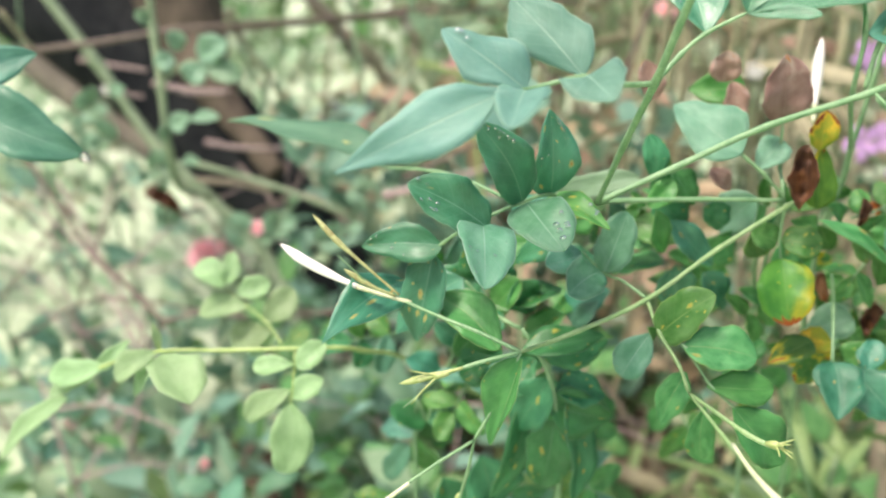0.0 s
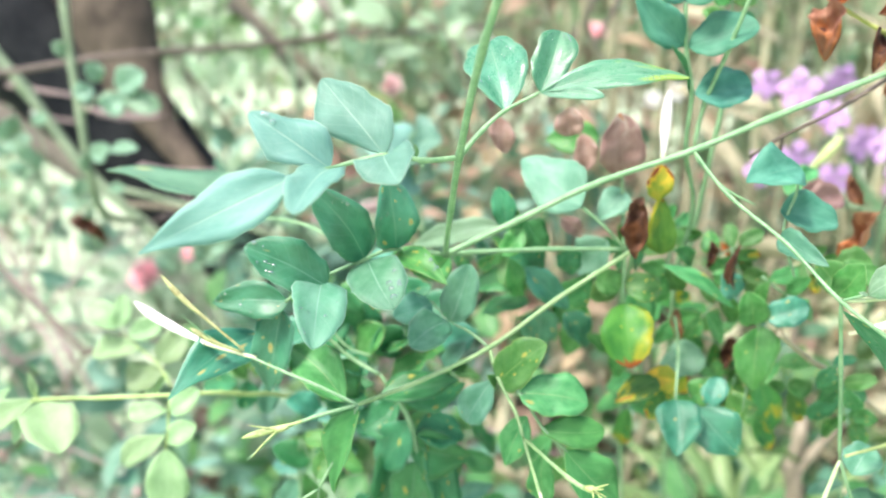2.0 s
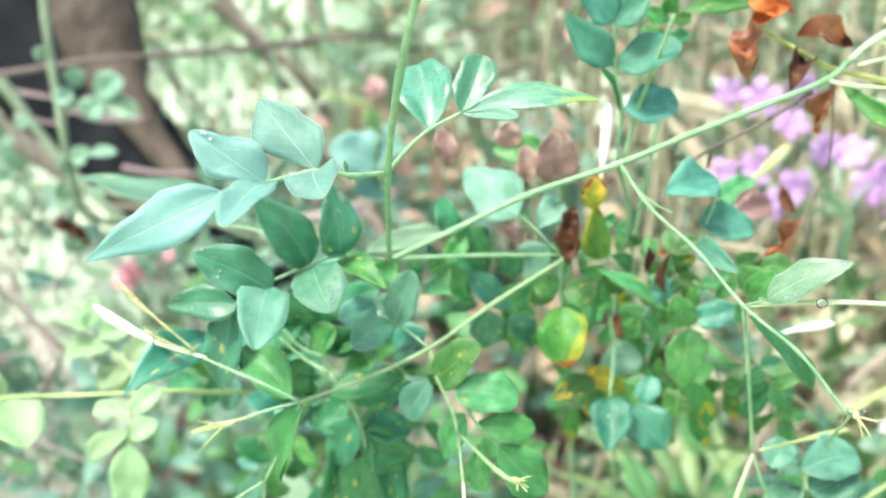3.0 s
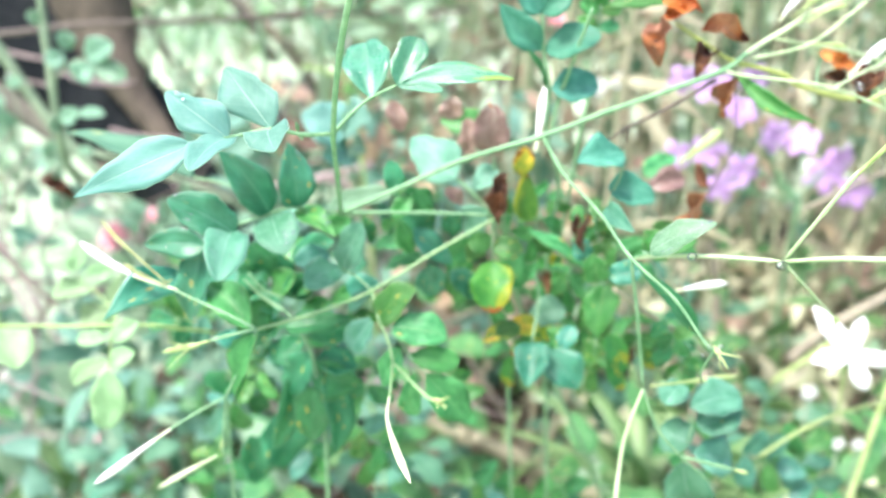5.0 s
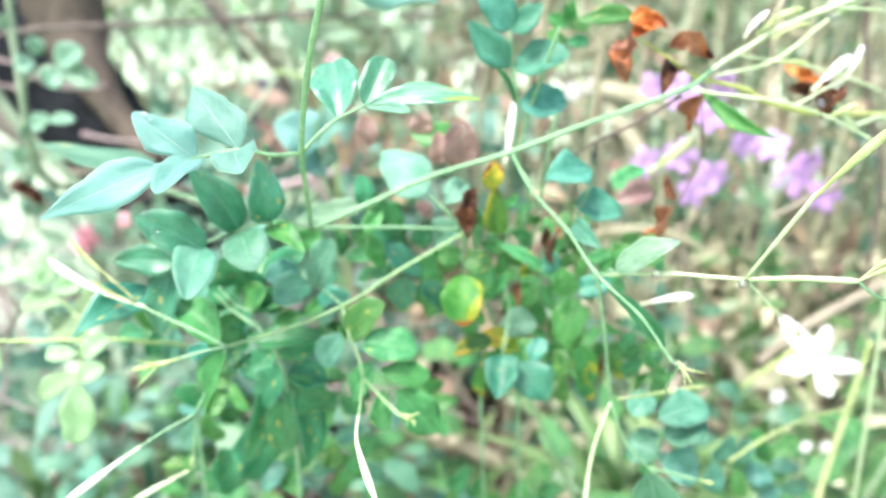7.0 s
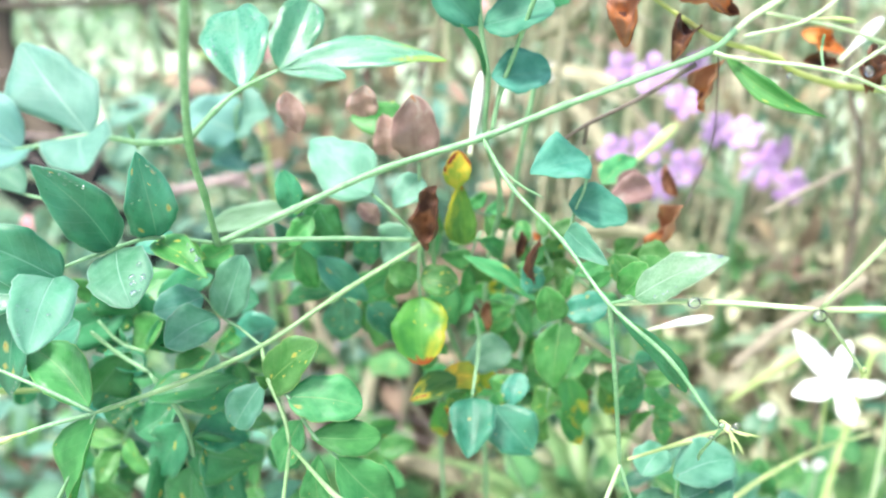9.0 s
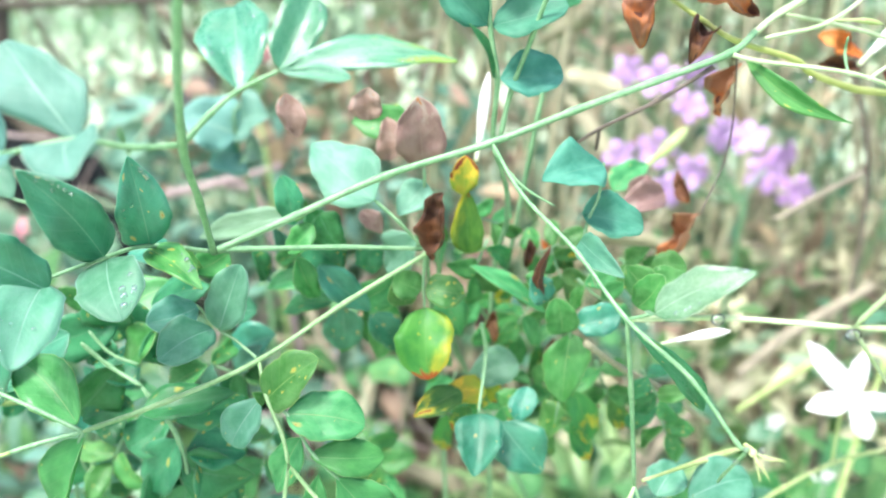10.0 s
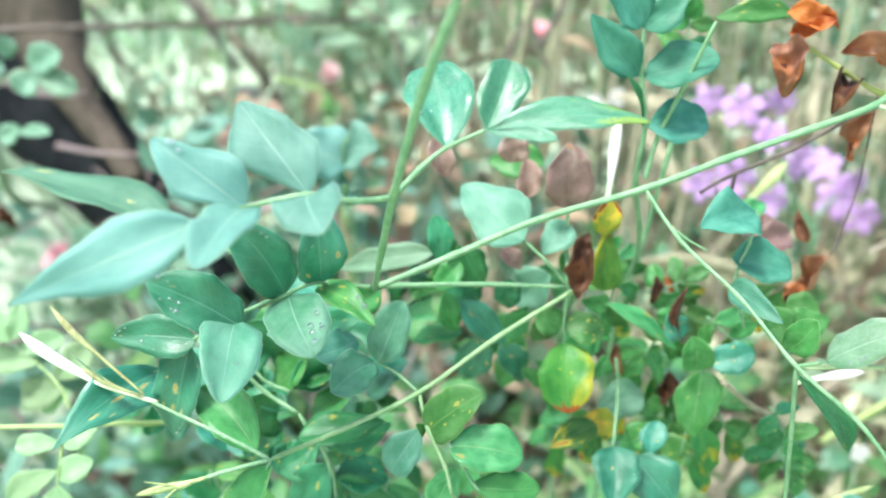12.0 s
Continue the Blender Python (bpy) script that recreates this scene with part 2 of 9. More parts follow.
M_RUST = leaf_material("leaf_rust", (0.26, 0.12, 0.07), (0.41, 0.22, 0.13), (0.44, 0.24, 0.14), 0.58, blot=0.6, spot=(0.46, 0.19, 0.07), blot_colour=(0.09, 0.035, 0.025), gloss=0.35)
M_RUST2 = leaf_material("leaf_orange_rust", (0.42, 0.12, 0.03), (0.56, 0.21, 0.06), (0.60, 0.26, 0.08), 0.5, blot=0.3, spot=(0.42, 0.10, 0.03), blot_colour=(0.12, 0.04, 0.02), through=0.35)
M_STEM = plain_material("green_stem", (0.10, 0.24, 0.105), (0.215, 0.375, 0.195), 260.0, 0.42, 0.8, 0.0004)
M_STEMYEL = plain_material("yellow_green_stem", (0.30, 0.36, 0.08), (0.42, 0.46, 0.14), 160.0, 0.5, 0.25, 0.0002)
M_LIME = plain_material("lime_stem", (0.24, 0.36, 0.11), (0.36, 0.48, 0.19), 160.0, 0.5, 0.2, 0.0002)
M_STEMPALE = plain_material("pale_green_stem", (0.15, 0.285, 0.105), (0.27, 0.41, 0.195), 160.0, 0.45, 0.6, 0.0003)
M_STEMLIGHT = plain_material("cream_green_stem", (0.32, 0.44, 0.21), (0.48, 0.57, 0.35), 200.0, 0.45, 0.4, 0.0002)
M_BUDPALE = plain_material("bud_tube", (0.50, 0.58, 0.33), (0.66, 0.70, 0.50), 200.0, 0.5, 0.25, 0.0002, through=0.15)
M_TWIGPALE = plain_material("pinkish_twig", (0.22, 0.16, 0.15), (0.40, 0.32, 0.30), 200.0, 0.6, 0.5, 0.0003)
M_TWIG = plain_material("grey_purple_twig", (0.06, 0.047, 0.036), (0.155, 0.122, 0.095), 200.0, 0.6, 0.5, 0.0003)
M_STRAW = plain_material("dry_straw", (0.19, 0.18, 0.105), (0.33, 0.315, 0.205), 90.0, 0.7, 0.4, 0.0004)
M_WHITE = plain_material("white_petal", (0.80, 0.80, 0.74), (0.88, 0.88, 0.84), 220.0, 0.5, 0.2, 0.0002, through=0.2)
M_BUDGREEN = plain_material("bud_green", (0.29, 0.40, 0.12), (0.48, 0.55, 0.26), 150.0, 0.5, 0.25, 0.0002, through=0.15)
M_BUDWORN = plain_material("bud_browned", (0.20, 0.18, 0.06), (0.44, 0.50, 0.23), 150.0, 0.6, 0.5, 0.0003, through=0.1)
M_STICK = plain_material("weathered_stick", (0.15, 0.13, 0.09), (0.29, 0.26, 0.185), 60.0, 0.8, 0.6, 0.0008)
# Near-black: shade on the trunk's left is put into the bark colour.
M_BARK = plain_material("shaded_bark", (0.003, 0.005, 0.007), (0.020, 0.023, 0.024), 30.0, 0.85, 1.0, 0.012, stretch=(1, 1, 0.3))
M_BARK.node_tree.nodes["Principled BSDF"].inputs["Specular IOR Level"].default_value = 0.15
M_BARKTAN = plain_material("tan_bark", (0.085, 0.08, 0.06), (0.18, 0.165, 0.125), 26.0, 0.85, 0.9, 0.004, stretch=(1, 1, 0.3))
M_CANE = plain_material("rose_cane", (0.13, 0.20, 0.11), (0.26, 0.34, 0.215), 40.0, 0.55, 0.4, 0.0008)
M_MAUVE = plain_material("mauve_petal", (0.42, 0.23, 0.50), (0.57, 0.38, 0.63), 90.0, 0.6, 0.3, 0.0005, through=0.2)
M_PINK = plain_material("pink_petal", (0.97, 0.50, 0.55), (0.98, 0.66, 0.68), 70.0, 0.55, 0.3, 0.0005, through=0.12)
M_BLUSH = plain_material("blush_petal", (0.84, 0.56, 0.56), (0.90, 0.74, 0.71), 70.0, 0.55, 0.3, 0.0005, through=0.3)
m_drop, drop_nt, drop_bsdf, drop_exit = nodes_of("water")
drop_clear, drop_shine, drop_edge, drop_both = (drop_nt.nodes.new(k) for k in ("ShaderNodeBsdfTransparent", "ShaderNodeBsdfGlossy", "ShaderNodeFresnel", "ShaderNodeMixShader"))
drop_edge.inputs[0].default_value, drop_shine.inputs["Roughness"].default_value = 1.5, 0.12
drop_nt.nodes.remove(drop_bsdf)
for k, socket in enumerate((drop_edge.outputs[0], drop_clear.outputs[0], drop_shine.outputs[0])):
    drop_nt.links.new(socket, drop_both.inputs[k])
drop_nt.links.new(drop_both.outputs[0], drop_exit.inputs[0])
M_WATER = m_drop


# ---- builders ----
VIEW_SIDE = Vector((0.05, -0.10, 0.62))   # leaf blades turn to this point by the camera, set a little higher
ORIGIN = {}


def thing(name, place, label, category, group=""):
    ob = new(name)
    ob.location = place
    ob.empty_display_size = 0.02
    ORIGIN[ob.name] = Vector(place)
    return tagged(ob, label, category, group)


def mesh_part(name, verts, faces, material, parent, uvs=None, label="", kind="", sharp=False):
    """Links a mesh given in world coordinates as a part under a thing or under a part."""
    home = ORIGIN[parent.name] if parent is not None else Vector((0, 0, 0))
    v = np.asarray(verts, float) - np.array(home)
    me = bpy.data.meshes.new(name)
    me.from_pydata(v.tolist(), [], faces)
    if uvs is not None:
        layer = me.uv_layers.new(name="UVMap")
        loops = np.zeros(len(me.loops), int)
        me.loops.foreach_get("vertex_index", loops)
        layer.data.foreach_set("uv", np.asarray(uvs, float)[loops].ravel())
    me.polygons.foreach_set("use_smooth", [not sharp] * len(me.polygons))
    me.materials.append(material)
    me.update()
    ob = new(name, me)
    if parent is not None:
        ob.parent = parent
        ORIGIN[ob.name] = home
    return tagged(ob, label, kind=kind)


def glide(points, per=6):
    """A smooth line through the points."""
    p = [Vector(a) for a in points]
    if len(p) == 2:
        return [p[0].lerp(p[1], k / per) for k in range(per + 1)]
    p = [p[0] * 2 - p[1]] + p + [p[-1] * 2 - p[-2]]
    line = []
    for i in range(1, len(p) - 2):
        for k in range(per):
            t = k / per
            line.append(0.5 * (2 * p[i] + (p[i + 1] - p[i - 1]) * t + (2 * p[i - 1] - 5 * p[i] + 4 * p[i + 1] - p[i + 2]) * t ** 2 + (3 * p[i] - p[i - 1] - 3 * p[i + 1] + p[i + 2]) * t ** 3))
    return line + [p[-2]]


def tube(line, radii, ring=8):
    """A closed round tube along a line."""
    verts, faces = [], []
    side = Vector((0.3, 0.2, 1)).normalized()
    for i, c in enumerate(line):
        d = (line[min(i + 1, len(line) - 1)] - line[max(i - 1, 0)]).normalized()
        side = (side - d * side.dot(d))
        side = side.normalized() if side.length > 1e-4 else d.orthogonal().normalized()
        other = d.cross(side)
        for k in range(ring):
            a = 2 * math.pi * k / ring
            verts.append(c + (side * math.cos(a) + other * math.sin(a)) * radii[i])
    for i in range(len(line) - 1):
        for k in range(ring):
            faces.append((i * ring + k, i * ring + (k + 1) % ring, (i + 1) * ring + (k + 1) % ring, (i + 1) * ring + k))
    last = (len(line) - 1) * ring
    return verts, faces + [tuple(range(ring))[::-1], tuple(range(last, last + ring))]


def stem(parent, points, r0, r1, material, name="stem", ring=8, per=7):
    """A stem with a slight swelling at each of its nodes."""
    line = glide(points, per)
    n = len(line) - 1
    radii = []
    for i in range(n + 1):
        near = min(i % per, per - i % per) / per
        radii.append((r0 + (r1 - r0) * i / n) * (1 + 0.22 * math.exp(-(near / 0.12) ** 2)) * (1 + 0.05 * noise.noise(line[i] * 400)))
    if r0 < 0.00056:
        radii[0], radii[-1] = radii[0] * 0.5, radii[-1] * 0.45
    return mesh_part(name, *tube(line, radii, ring), material, parent)


KNOTS = (0.0, 0.07, 0.2, 0.4, 0.6, 0.8, 0.92, 0.97, 1.0)
SHAPES = {"ovate": (0.06, 0.55, 0.92, 1.0, 0.87, 0.54, 0.26, 0.14, 0.015), "acum": (0.04, 0.45, 0.82, 1.0, 0.74, 0.34, 0.13, 0.06, 0.01),
          "obov": (0.04, 0.32, 0.68, 0.95, 1.0, 0.84, 0.56, 0.36, 0.05), "round": (0.05, 0.52, 0.84, 1.0, 0.98, 0.78, 0.5, 0.31, 0.04),
          "lance": (0.04, 0.35, 0.68, 0.95, 1.0, 0.66, 0.3, 0.14, 0.01), "petal": (0.2, 0.28, 0.5, 0.86, 1.0, 0.82, 0.5, 0.3, 0.04),
          "star": (0.5, 0.6, 0.78, 0.98, 1.0, 0.74, 0.4, 0.2, 0.01),
          "kite": (0.05, 0.36, 0.72, 1.0, 0.80, 0.45, 0.25, 0.16, 0.03), "spoon": (0.05, 0.26, 0.52, 0.9, 1.0, 0.36, 0.20, 0.12, 0.02),
          "beak": (0.1, 0.72, 1.0, 1.0, 0.78, 0.26, 0.07, 0.04, 0.02), "strap": (0.5, 0.8, 0.95, 1.0, 0.9, 0.6, 0.3, 0.14, 0.01)}


def softened(values):
    """A leaf's half width along its length, without corners."""
    s = np.interp(np.linspace(0, 1, 101), KNOTS, values)
    soft = np.convolve(np.pad(s, 8, mode="edge"), np.hanning(17) / np.hanning(17).sum(), mode="valid")
    ease = np.clip(np.minimum(np.arange(101), 1.6 * np.arange(101)[::-1]) / 10.0, 0, 1)
    return s * (1 - ease) + soft * ease


STEPS = np.arange(101)
PROFILE = {key: softened(values) for key, values in SHAPES.items()}


def blade(base, tip, width, shape, roll=0, fold=0.2, bend=0.06, face=None, rows=20, cols=6, thick=0.00022, seed=0, crumple=0.0, sweep=None, skew=None):
    """A leaf blade with thickness: folded along its midrib, bent along its length, a little wavy. Returns vertices, faces, uvs."""
    base, tip = Vector(base), Vector(tip)
    along = tip - base
    length = along.length
    along.normalize()
    face = Vector(face) if face is not None else VIEW_SIDE - (base + tip) / 2
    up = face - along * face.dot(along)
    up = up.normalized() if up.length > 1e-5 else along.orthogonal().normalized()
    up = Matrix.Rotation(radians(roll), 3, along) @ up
    across = along.cross(up)
    rnd = random.Random(seed)
    w1, w2, lean = rnd.uniform(0, 6.3), rnd.uniform(0, 6.3), rnd.uniform(-0.06, 0.06) if sweep is None else sweep
    warp_l, warp_r, twist = math.exp(rnd.uniform(-0.24, 0.24)), math.exp(rnd.uniform(-0.24, 0.24)), radians(rnd.uniform(-20, 20))
    if skew:
        warp_l, warp_r = skew
    up0, across0 = up, across
    verts, uvs = [], []
    for layer in (0, 1):
        for i in range(rows + 1):
            s = 0.5 * i / rows + 0.25 * (1 - math.cos(math.pi * i / rows))
            turn = Matrix.Rotation(twist * (s - 0.4), 3, along)
            up, across = turn @ up0, turn @ across0
            sides = [width / 2 * float(np.interp(s ** q * 100, STEPS, PROFILE[shape])) for q in (warp_l, warp_r)]
            mid = base + along * (length * s) + across0 * (lean * length * math.sin(math.pi * s)) + up0 * (bend * length * math.sin(math.pi * s))
            for j in range(cols + 1):
                c = 2 * j / cols - 1
                half = sides[c > 0]
                w = w1 if c > 0 else w2
                rip = 1 + 0.06 * math.sin(s * 7 + w) + 0.03 * math.sin(s * 17 + w * 2) + 0.018 * math.sin(s * 37 + w * 3) + 0.012 * math.sin(s * 83 + w * 5)
                lift = fold * abs(c) * half + 0.08 * width * abs(c) * math.sin(s * 9 + (w1 if c > 0 else w2)) * math.sin(math.pi * s)
                if crumple:
                    q = mid + across * (c * half)
                    lift += crumple * width * (noise.noise(q * 160 + Vector((seed, 0, 0))) + 0.5 * noise.noise(q * 420)) + crumple * half * c * c
                    rip *= 1 - 0.35 * crumple * c * c + crumple * 0.5 * noise.noise(q * 260 + Vector((0, seed, 0)))
                verts.append(mid + across * (c * half * rip) + up * (lift - layer * thick))
                uvs.append((0.5 + c / 2, s))
    faces, step, n = [], cols + 1, (rows + 1) * (cols + 1)
    for i in range(rows):
        for j in range(cols):
            a = i * step + j
            faces.append((a, a + 1, a + step + 1, a + step))
            faces.append((n + a, n + a + step, n + a + step + 1, n + a + 1))
        for a in (i * step, i * step + cols):
            faces.append((a, a + step, n + a + step, n + a) if a % step == 0 else (a, n + a, n + a + step, a + step))
    for j in range(cols):
        faces.append((j, n + j, n + j + 1, j + 1))
        a = rows * step + j
        faces.append((a, a + 1, n + a + 1, n + a))
    return verts, faces, uvs


COUNT = [0]


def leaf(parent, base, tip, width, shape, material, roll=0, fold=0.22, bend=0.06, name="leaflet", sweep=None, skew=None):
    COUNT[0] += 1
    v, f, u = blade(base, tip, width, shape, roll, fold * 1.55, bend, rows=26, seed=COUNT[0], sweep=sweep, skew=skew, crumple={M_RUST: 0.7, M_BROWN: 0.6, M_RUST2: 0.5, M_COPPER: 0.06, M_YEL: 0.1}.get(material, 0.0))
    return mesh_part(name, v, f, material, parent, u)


def bud(parent, points, r, material, name="flower_bud"):
    """A slim bud: a thin tube that widens to a spindle and closes to a point."""
    line = glide(points, 6)
    n = len(line) - 1
    radii = [r * float(np.interp(i / n, (0, 0.12, 0.4, 0.6, 0.8, 0.93, 1), (0.42, 0.4, 0.55, 0.95, 1.0, 0.6, 0.08))) for i in range(n + 1)]
    if material != M_WHITE:
        return mesh_part(name, *tube(line, radii, 9), material, parent)
    cut = round(n * 0.28)
    body = mesh_part(name, *tube(line[cut:], radii[cut:], 9), M_WHITE, parent)
    mesh_part("tube", *tube(line[:cut + 1], [q * 0.97 for q in radii[:cut + 1]], 9), M_BUDPALE, body, label="greenish tube of the bud")
    return body


def calyx(parent, base, toward, count, length, seed):
    """A small green cup with thread-like teeth that spread from it."""
    rnd = random.Random(seed)
    base, toward = Vector(base), Vector(toward)
    d = (toward - base).normalized()
    cup = mesh_part("calyx", *tube([base - d * 0.0012, base, base + d * 0.001, base + d * 0.0018], [0.0004, 0.0007, 0.0008, 0.0006], 8), M_BUDGREEN, parent)
    for k in range(count):
        off = Vector((rnd.uniform(-1, 1), rnd.uniform(-1, 1), rnd.uniform(-1, 1))) * 0.5
        e = base + (d + off).normalized() * length * rnd.uniform(0.6, 1.1)
        m = base.lerp(e, 0.5) + d * length * 0.1
        mesh_part("tooth", *tube(glide([base + d * 0.001, m, e], 4), [0.00022] * 5 + [0.0002, 0.00016, 0.00012, 0.00006], 5), M_BUDGREEN, parent if parent.parent else cup)


def dew(parent, place, count, spread, r, seed):
    """Flattened drops of water on a blade."""
    rnd = random.Random(seed)
    for _ in range(count):
        c = Vector(place) + Vector((rnd.gauss(0, 0.6), rnd.gauss(0, 0.15), rnd.gauss(0, 0.6))) * spread
        q = r * rnd.uniform(0.5, 1.15)
        verts, faces = [], []
        for i in range(7):
            for k in range(10):
                a, b = math.pi * i / 6, 2 * math.pi * k / 10
                verts.append(c + Vector((math.sin(a) * math.cos(b) * q, math.cos(a) * q * 0.6, math.sin(a) * math.sin(b) * q * 0.9)))
        for i in range(6):
            for k in range(10):
                faces.append((i * 10 + k, i * 10 + (k + 1) % 10, i * 10 + 10 + (k + 1) % 10, i * 10 + 10 + k))
        mesh_part("dewdrop", verts, faces, M_WATER, parent)


def dew_on(ob, count, r):
    """Drops that cling to the upper side of a leaf."""
    rnd = random.Random(len(ob.data.vertices) + COUNT[0])
    home = ORIGIN[ob.name]
    top = len(ob.data.vertices) // 2
    rows = top // 7
    nests = [(rnd.uniform(0.35, 0.85) * rows, rnd.choice((1, 5))) for _ in range(2)]
    spots = []
    for _ in range(count):
        row, col = rnd.choice(nests)
        spots.append(ob.data.vertices[7 * min(rows - 4, max(3, round(rnd.gauss(row, 2.2)))) + min(5, max(1, round(rnd.gauss(col, 0.9))))])
    for v in spots:
        n = v.normal
        q = r * rnd.uniform(0.4, 1.2)
        c = home + v.co + n * q * 0.25
        u = n.orthogonal().normalized()
        w = n.cross(u)
        verts, faces = [], []
        for i in range(6):
            for k in range(10):
                a, b = math.pi * i / 5, 2 * math.pi * k / 10
                verts.append(c + (u * math.cos(b) + w * math.sin(b) * 0.9) * math.sin(a) * q + n * math.cos(a) * q * 0.55)
        for i in range(5):
            for k in range(10):
                faces.append((i * 10 + k, i * 10 + (k + 1) % 10, i * 10 + 10 + (k + 1) % 10, i * 10 + 10 + k))
        mesh_part("dewdrop", verts, faces, M_WATER, ob.parent)


def star_flower(parent, centre, axis, r):
    """An open jasmine flower: five broad white petals of unequal length round a narrow tube."""
    c, axis = Vector(centre), Vector(axis).normalized()
    back = c - axis * 0.016 + Vector((-0.003, 0, 0.004))
    body = mesh_part("flower", *tube(glide([back, back.lerp(c, 0.6), c, c + axis * 0.0006], 4), [0.0006] * 5 + [0.0007, 0.0009, 0.0011, 0.0014, 0.0014, 0.0012, 0.001, 0.0006], 8), M_WHITE, parent, label="open white five-petalled jasmine flower")
    u = Vector((1, 0, 0))
    u = (u - axis * u.dot(axis)).normalized()
    w = u.cross(axis) if u.cross(axis).z > 0 else axis.cross(u)
    for k, (turn, share, back_by) in enumerate(((-6, 1.0, 0.002), (-66, 0.84, -0.001), (72, 0.8, 0.004), (131, 1.3, 0.001), (190, 0.9, -0.003))):
        d = u * math.cos(radians(turn)) + w * math.sin(radians(turn))
        tip = c + d * r * share - axis * back_by
        v, f, uv = blade(c + d * 0.0010, tip, r * (0.36, 0.38, 0.32, 0.42, 0.40)[k], "star", (0, 14, -18, 8, 22)[k], 0.14, (0.08, 0.12, 0.05, 0.10, 0.16)[k], face=axis, seed=k + 900)
        mesh_part("petal", v, f, M_WHITE, body, uv)

# ---- the ground ----
def ground_height(x, y):
    return 0.03 * noise.noise(Vector((x * 0.7, y * 0.7, 0))) + 0.008 * noise.noise(Vector((x * 6, y * 6, 3)))


def sheet(name, xs, ys, material, label, lift=0.0):
    verts = [(x, y, ground_height(x, y) * max(0.0, 1 - math.hypot(x, y) / 60) + lift) for y in ys for x in xs]
    n = len(xs)
    faces = [(j * n + i, j * n + i + 1, (j + 1) * n + i + 1, (j + 1) * n + i) for j in range(len(ys) - 1) for i in range(n - 1)]
    return mesh_part(name, verts, faces, material, None, label=label, kind="structure")


def spread_axis(near, far, count):
    s = np.linspace(-1, 1, count)
    return [float(v) for v in np.sign(s) * (near * np.abs(s) + (far - near) * np.abs(s) ** 5)]


# Paler than grass: the lawn's glare in the sun is put into the colour.
M_LAWN = plain_material("lawn", (0.30, 0.41, 0.25), (0.47, 0.56, 0.40), 3.5, 0.9, 0.8, 0.02)
ground = sheet("ground", spread_axis(3.0, 900.0, 81), spread_axis(3.0, 900.0, 81), M_LAWN, "lawn and garden soil, sunlight put into the pale colour")


# ---- loose foliage and straw, too many to count ----
def scatter(name, label, material, count, box, size, seed, shape="ovate", upright=0.0, face=(0, -0.6, 0.8), ratio=0.5, keep=None):
    """Many small blades in a block of space, in one mesh."""
    rnd = random.Random(seed)
    verts, faces, uvs = [], [], []
    prof = np.interp((0, 0.35, 0.7, 1.0), KNOTS, SHAPES[shape])
    (x0, x1), (y0, y1), (z0, z1) = box
    made = 0
    while made < count:
        c = Vector((rnd.uniform(x0, x1), rnd.uniform(y0, y1), rnd.uniform(z0, z1)))
        if keep is not None and not keep(c, rnd):
            made += 0.2
            continue
        made += 1
        d = Vector((rnd.gauss(0, 1), rnd.gauss(0, 0.6), rnd.gauss(0, 1) + upright * 3)).normalized()
        up = (Vector(face) + Vector((rnd.gauss(0, 0.5), rnd.gauss(0, 0.5), rnd.gauss(0, 0.5))))
        side = d.cross(up).normalized()
        up = side.cross(d)
        long = size * rnd.uniform(0.6, 1.4)
        half = long * ratio / 2
        n = len(verts)
        for i, s in enumerate((0, 0.35, 0.7, 1.0)):
            mid = c + d * long * (s - 0.5) + up * long * 0.12 * math.sin(math.pi * s)
            for q in (-1, 0, 1):
                verts.append(mid + side * q * half * prof[i] + up * abs(q) * half * 0.25)
                uvs.append((0.5 + q / 2, s))
        for i in range(3):
            for q in range(2):
                a = n + i * 3 + q
                faces.append((a, a + 1, a + 4, a + 3))
    return mesh_part(name, verts, faces, material, None, uvs, label, "stuff")


M_F1 = plain_material("foliage_blue_green", (0.05, 0.16, 0.09), (0.14, 0.30, 0.19), 30.0, 0.45, 0.2, 0.001, through=0.3, island=0.5)
M_F2 = plain_material("foliage_green", (0.05, 0.15, 0.04), (0.13, 0.27, 0.09), 30.0, 0.45, 0.2, 0.001, through=0.3, island=0.5)
M_F7 = plain_material("foliage_soft_teal", (0.09, 0.225, 0.145), (0.20, 0.37, 0.26), 30.0, 0.6, 0.2, 0.001, through=0.35, island=0.5)
M_F6 = plain_material("litter_dry", (0.35, 0.355, 0.20), (0.61, 0.62, 0.40), 30.0, 0.7, 0.2, 0.001, through=0.2, island=0.5)
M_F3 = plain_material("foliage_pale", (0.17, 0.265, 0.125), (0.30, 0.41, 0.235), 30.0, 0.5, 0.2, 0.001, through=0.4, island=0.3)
M_F4 = plain_material("foliage_dry", (0.115, 0.128, 0.06), (0.25, 0.265, 0.145), 30.0, 0.7, 0.2, 0.001, through=0.2, island=0.5)
# Sunlit look of the low plants is put into this pale colour.
M_F5 = plain_material("foliage_sunlit_tint", (0.24, 0.39, 0.23), (0.37, 0.52, 0.34), 30.0, 0.6, 0.2, 0.001, through=0.4, island=0.35)
M_F8 = plain_material("foliage_russet", (0.20, 0.135, 0.08), (0.39, 0.30, 0.20), 30.0, 0.65, 0.2, 0.001, through=0.2, island=0.5)
M_SOIL = plain_material("leaf_litter", (0.035, 0.026, 0.017), (0.16, 0.125, 0.08), 12.0, 0.95, 0.9, 0.01)


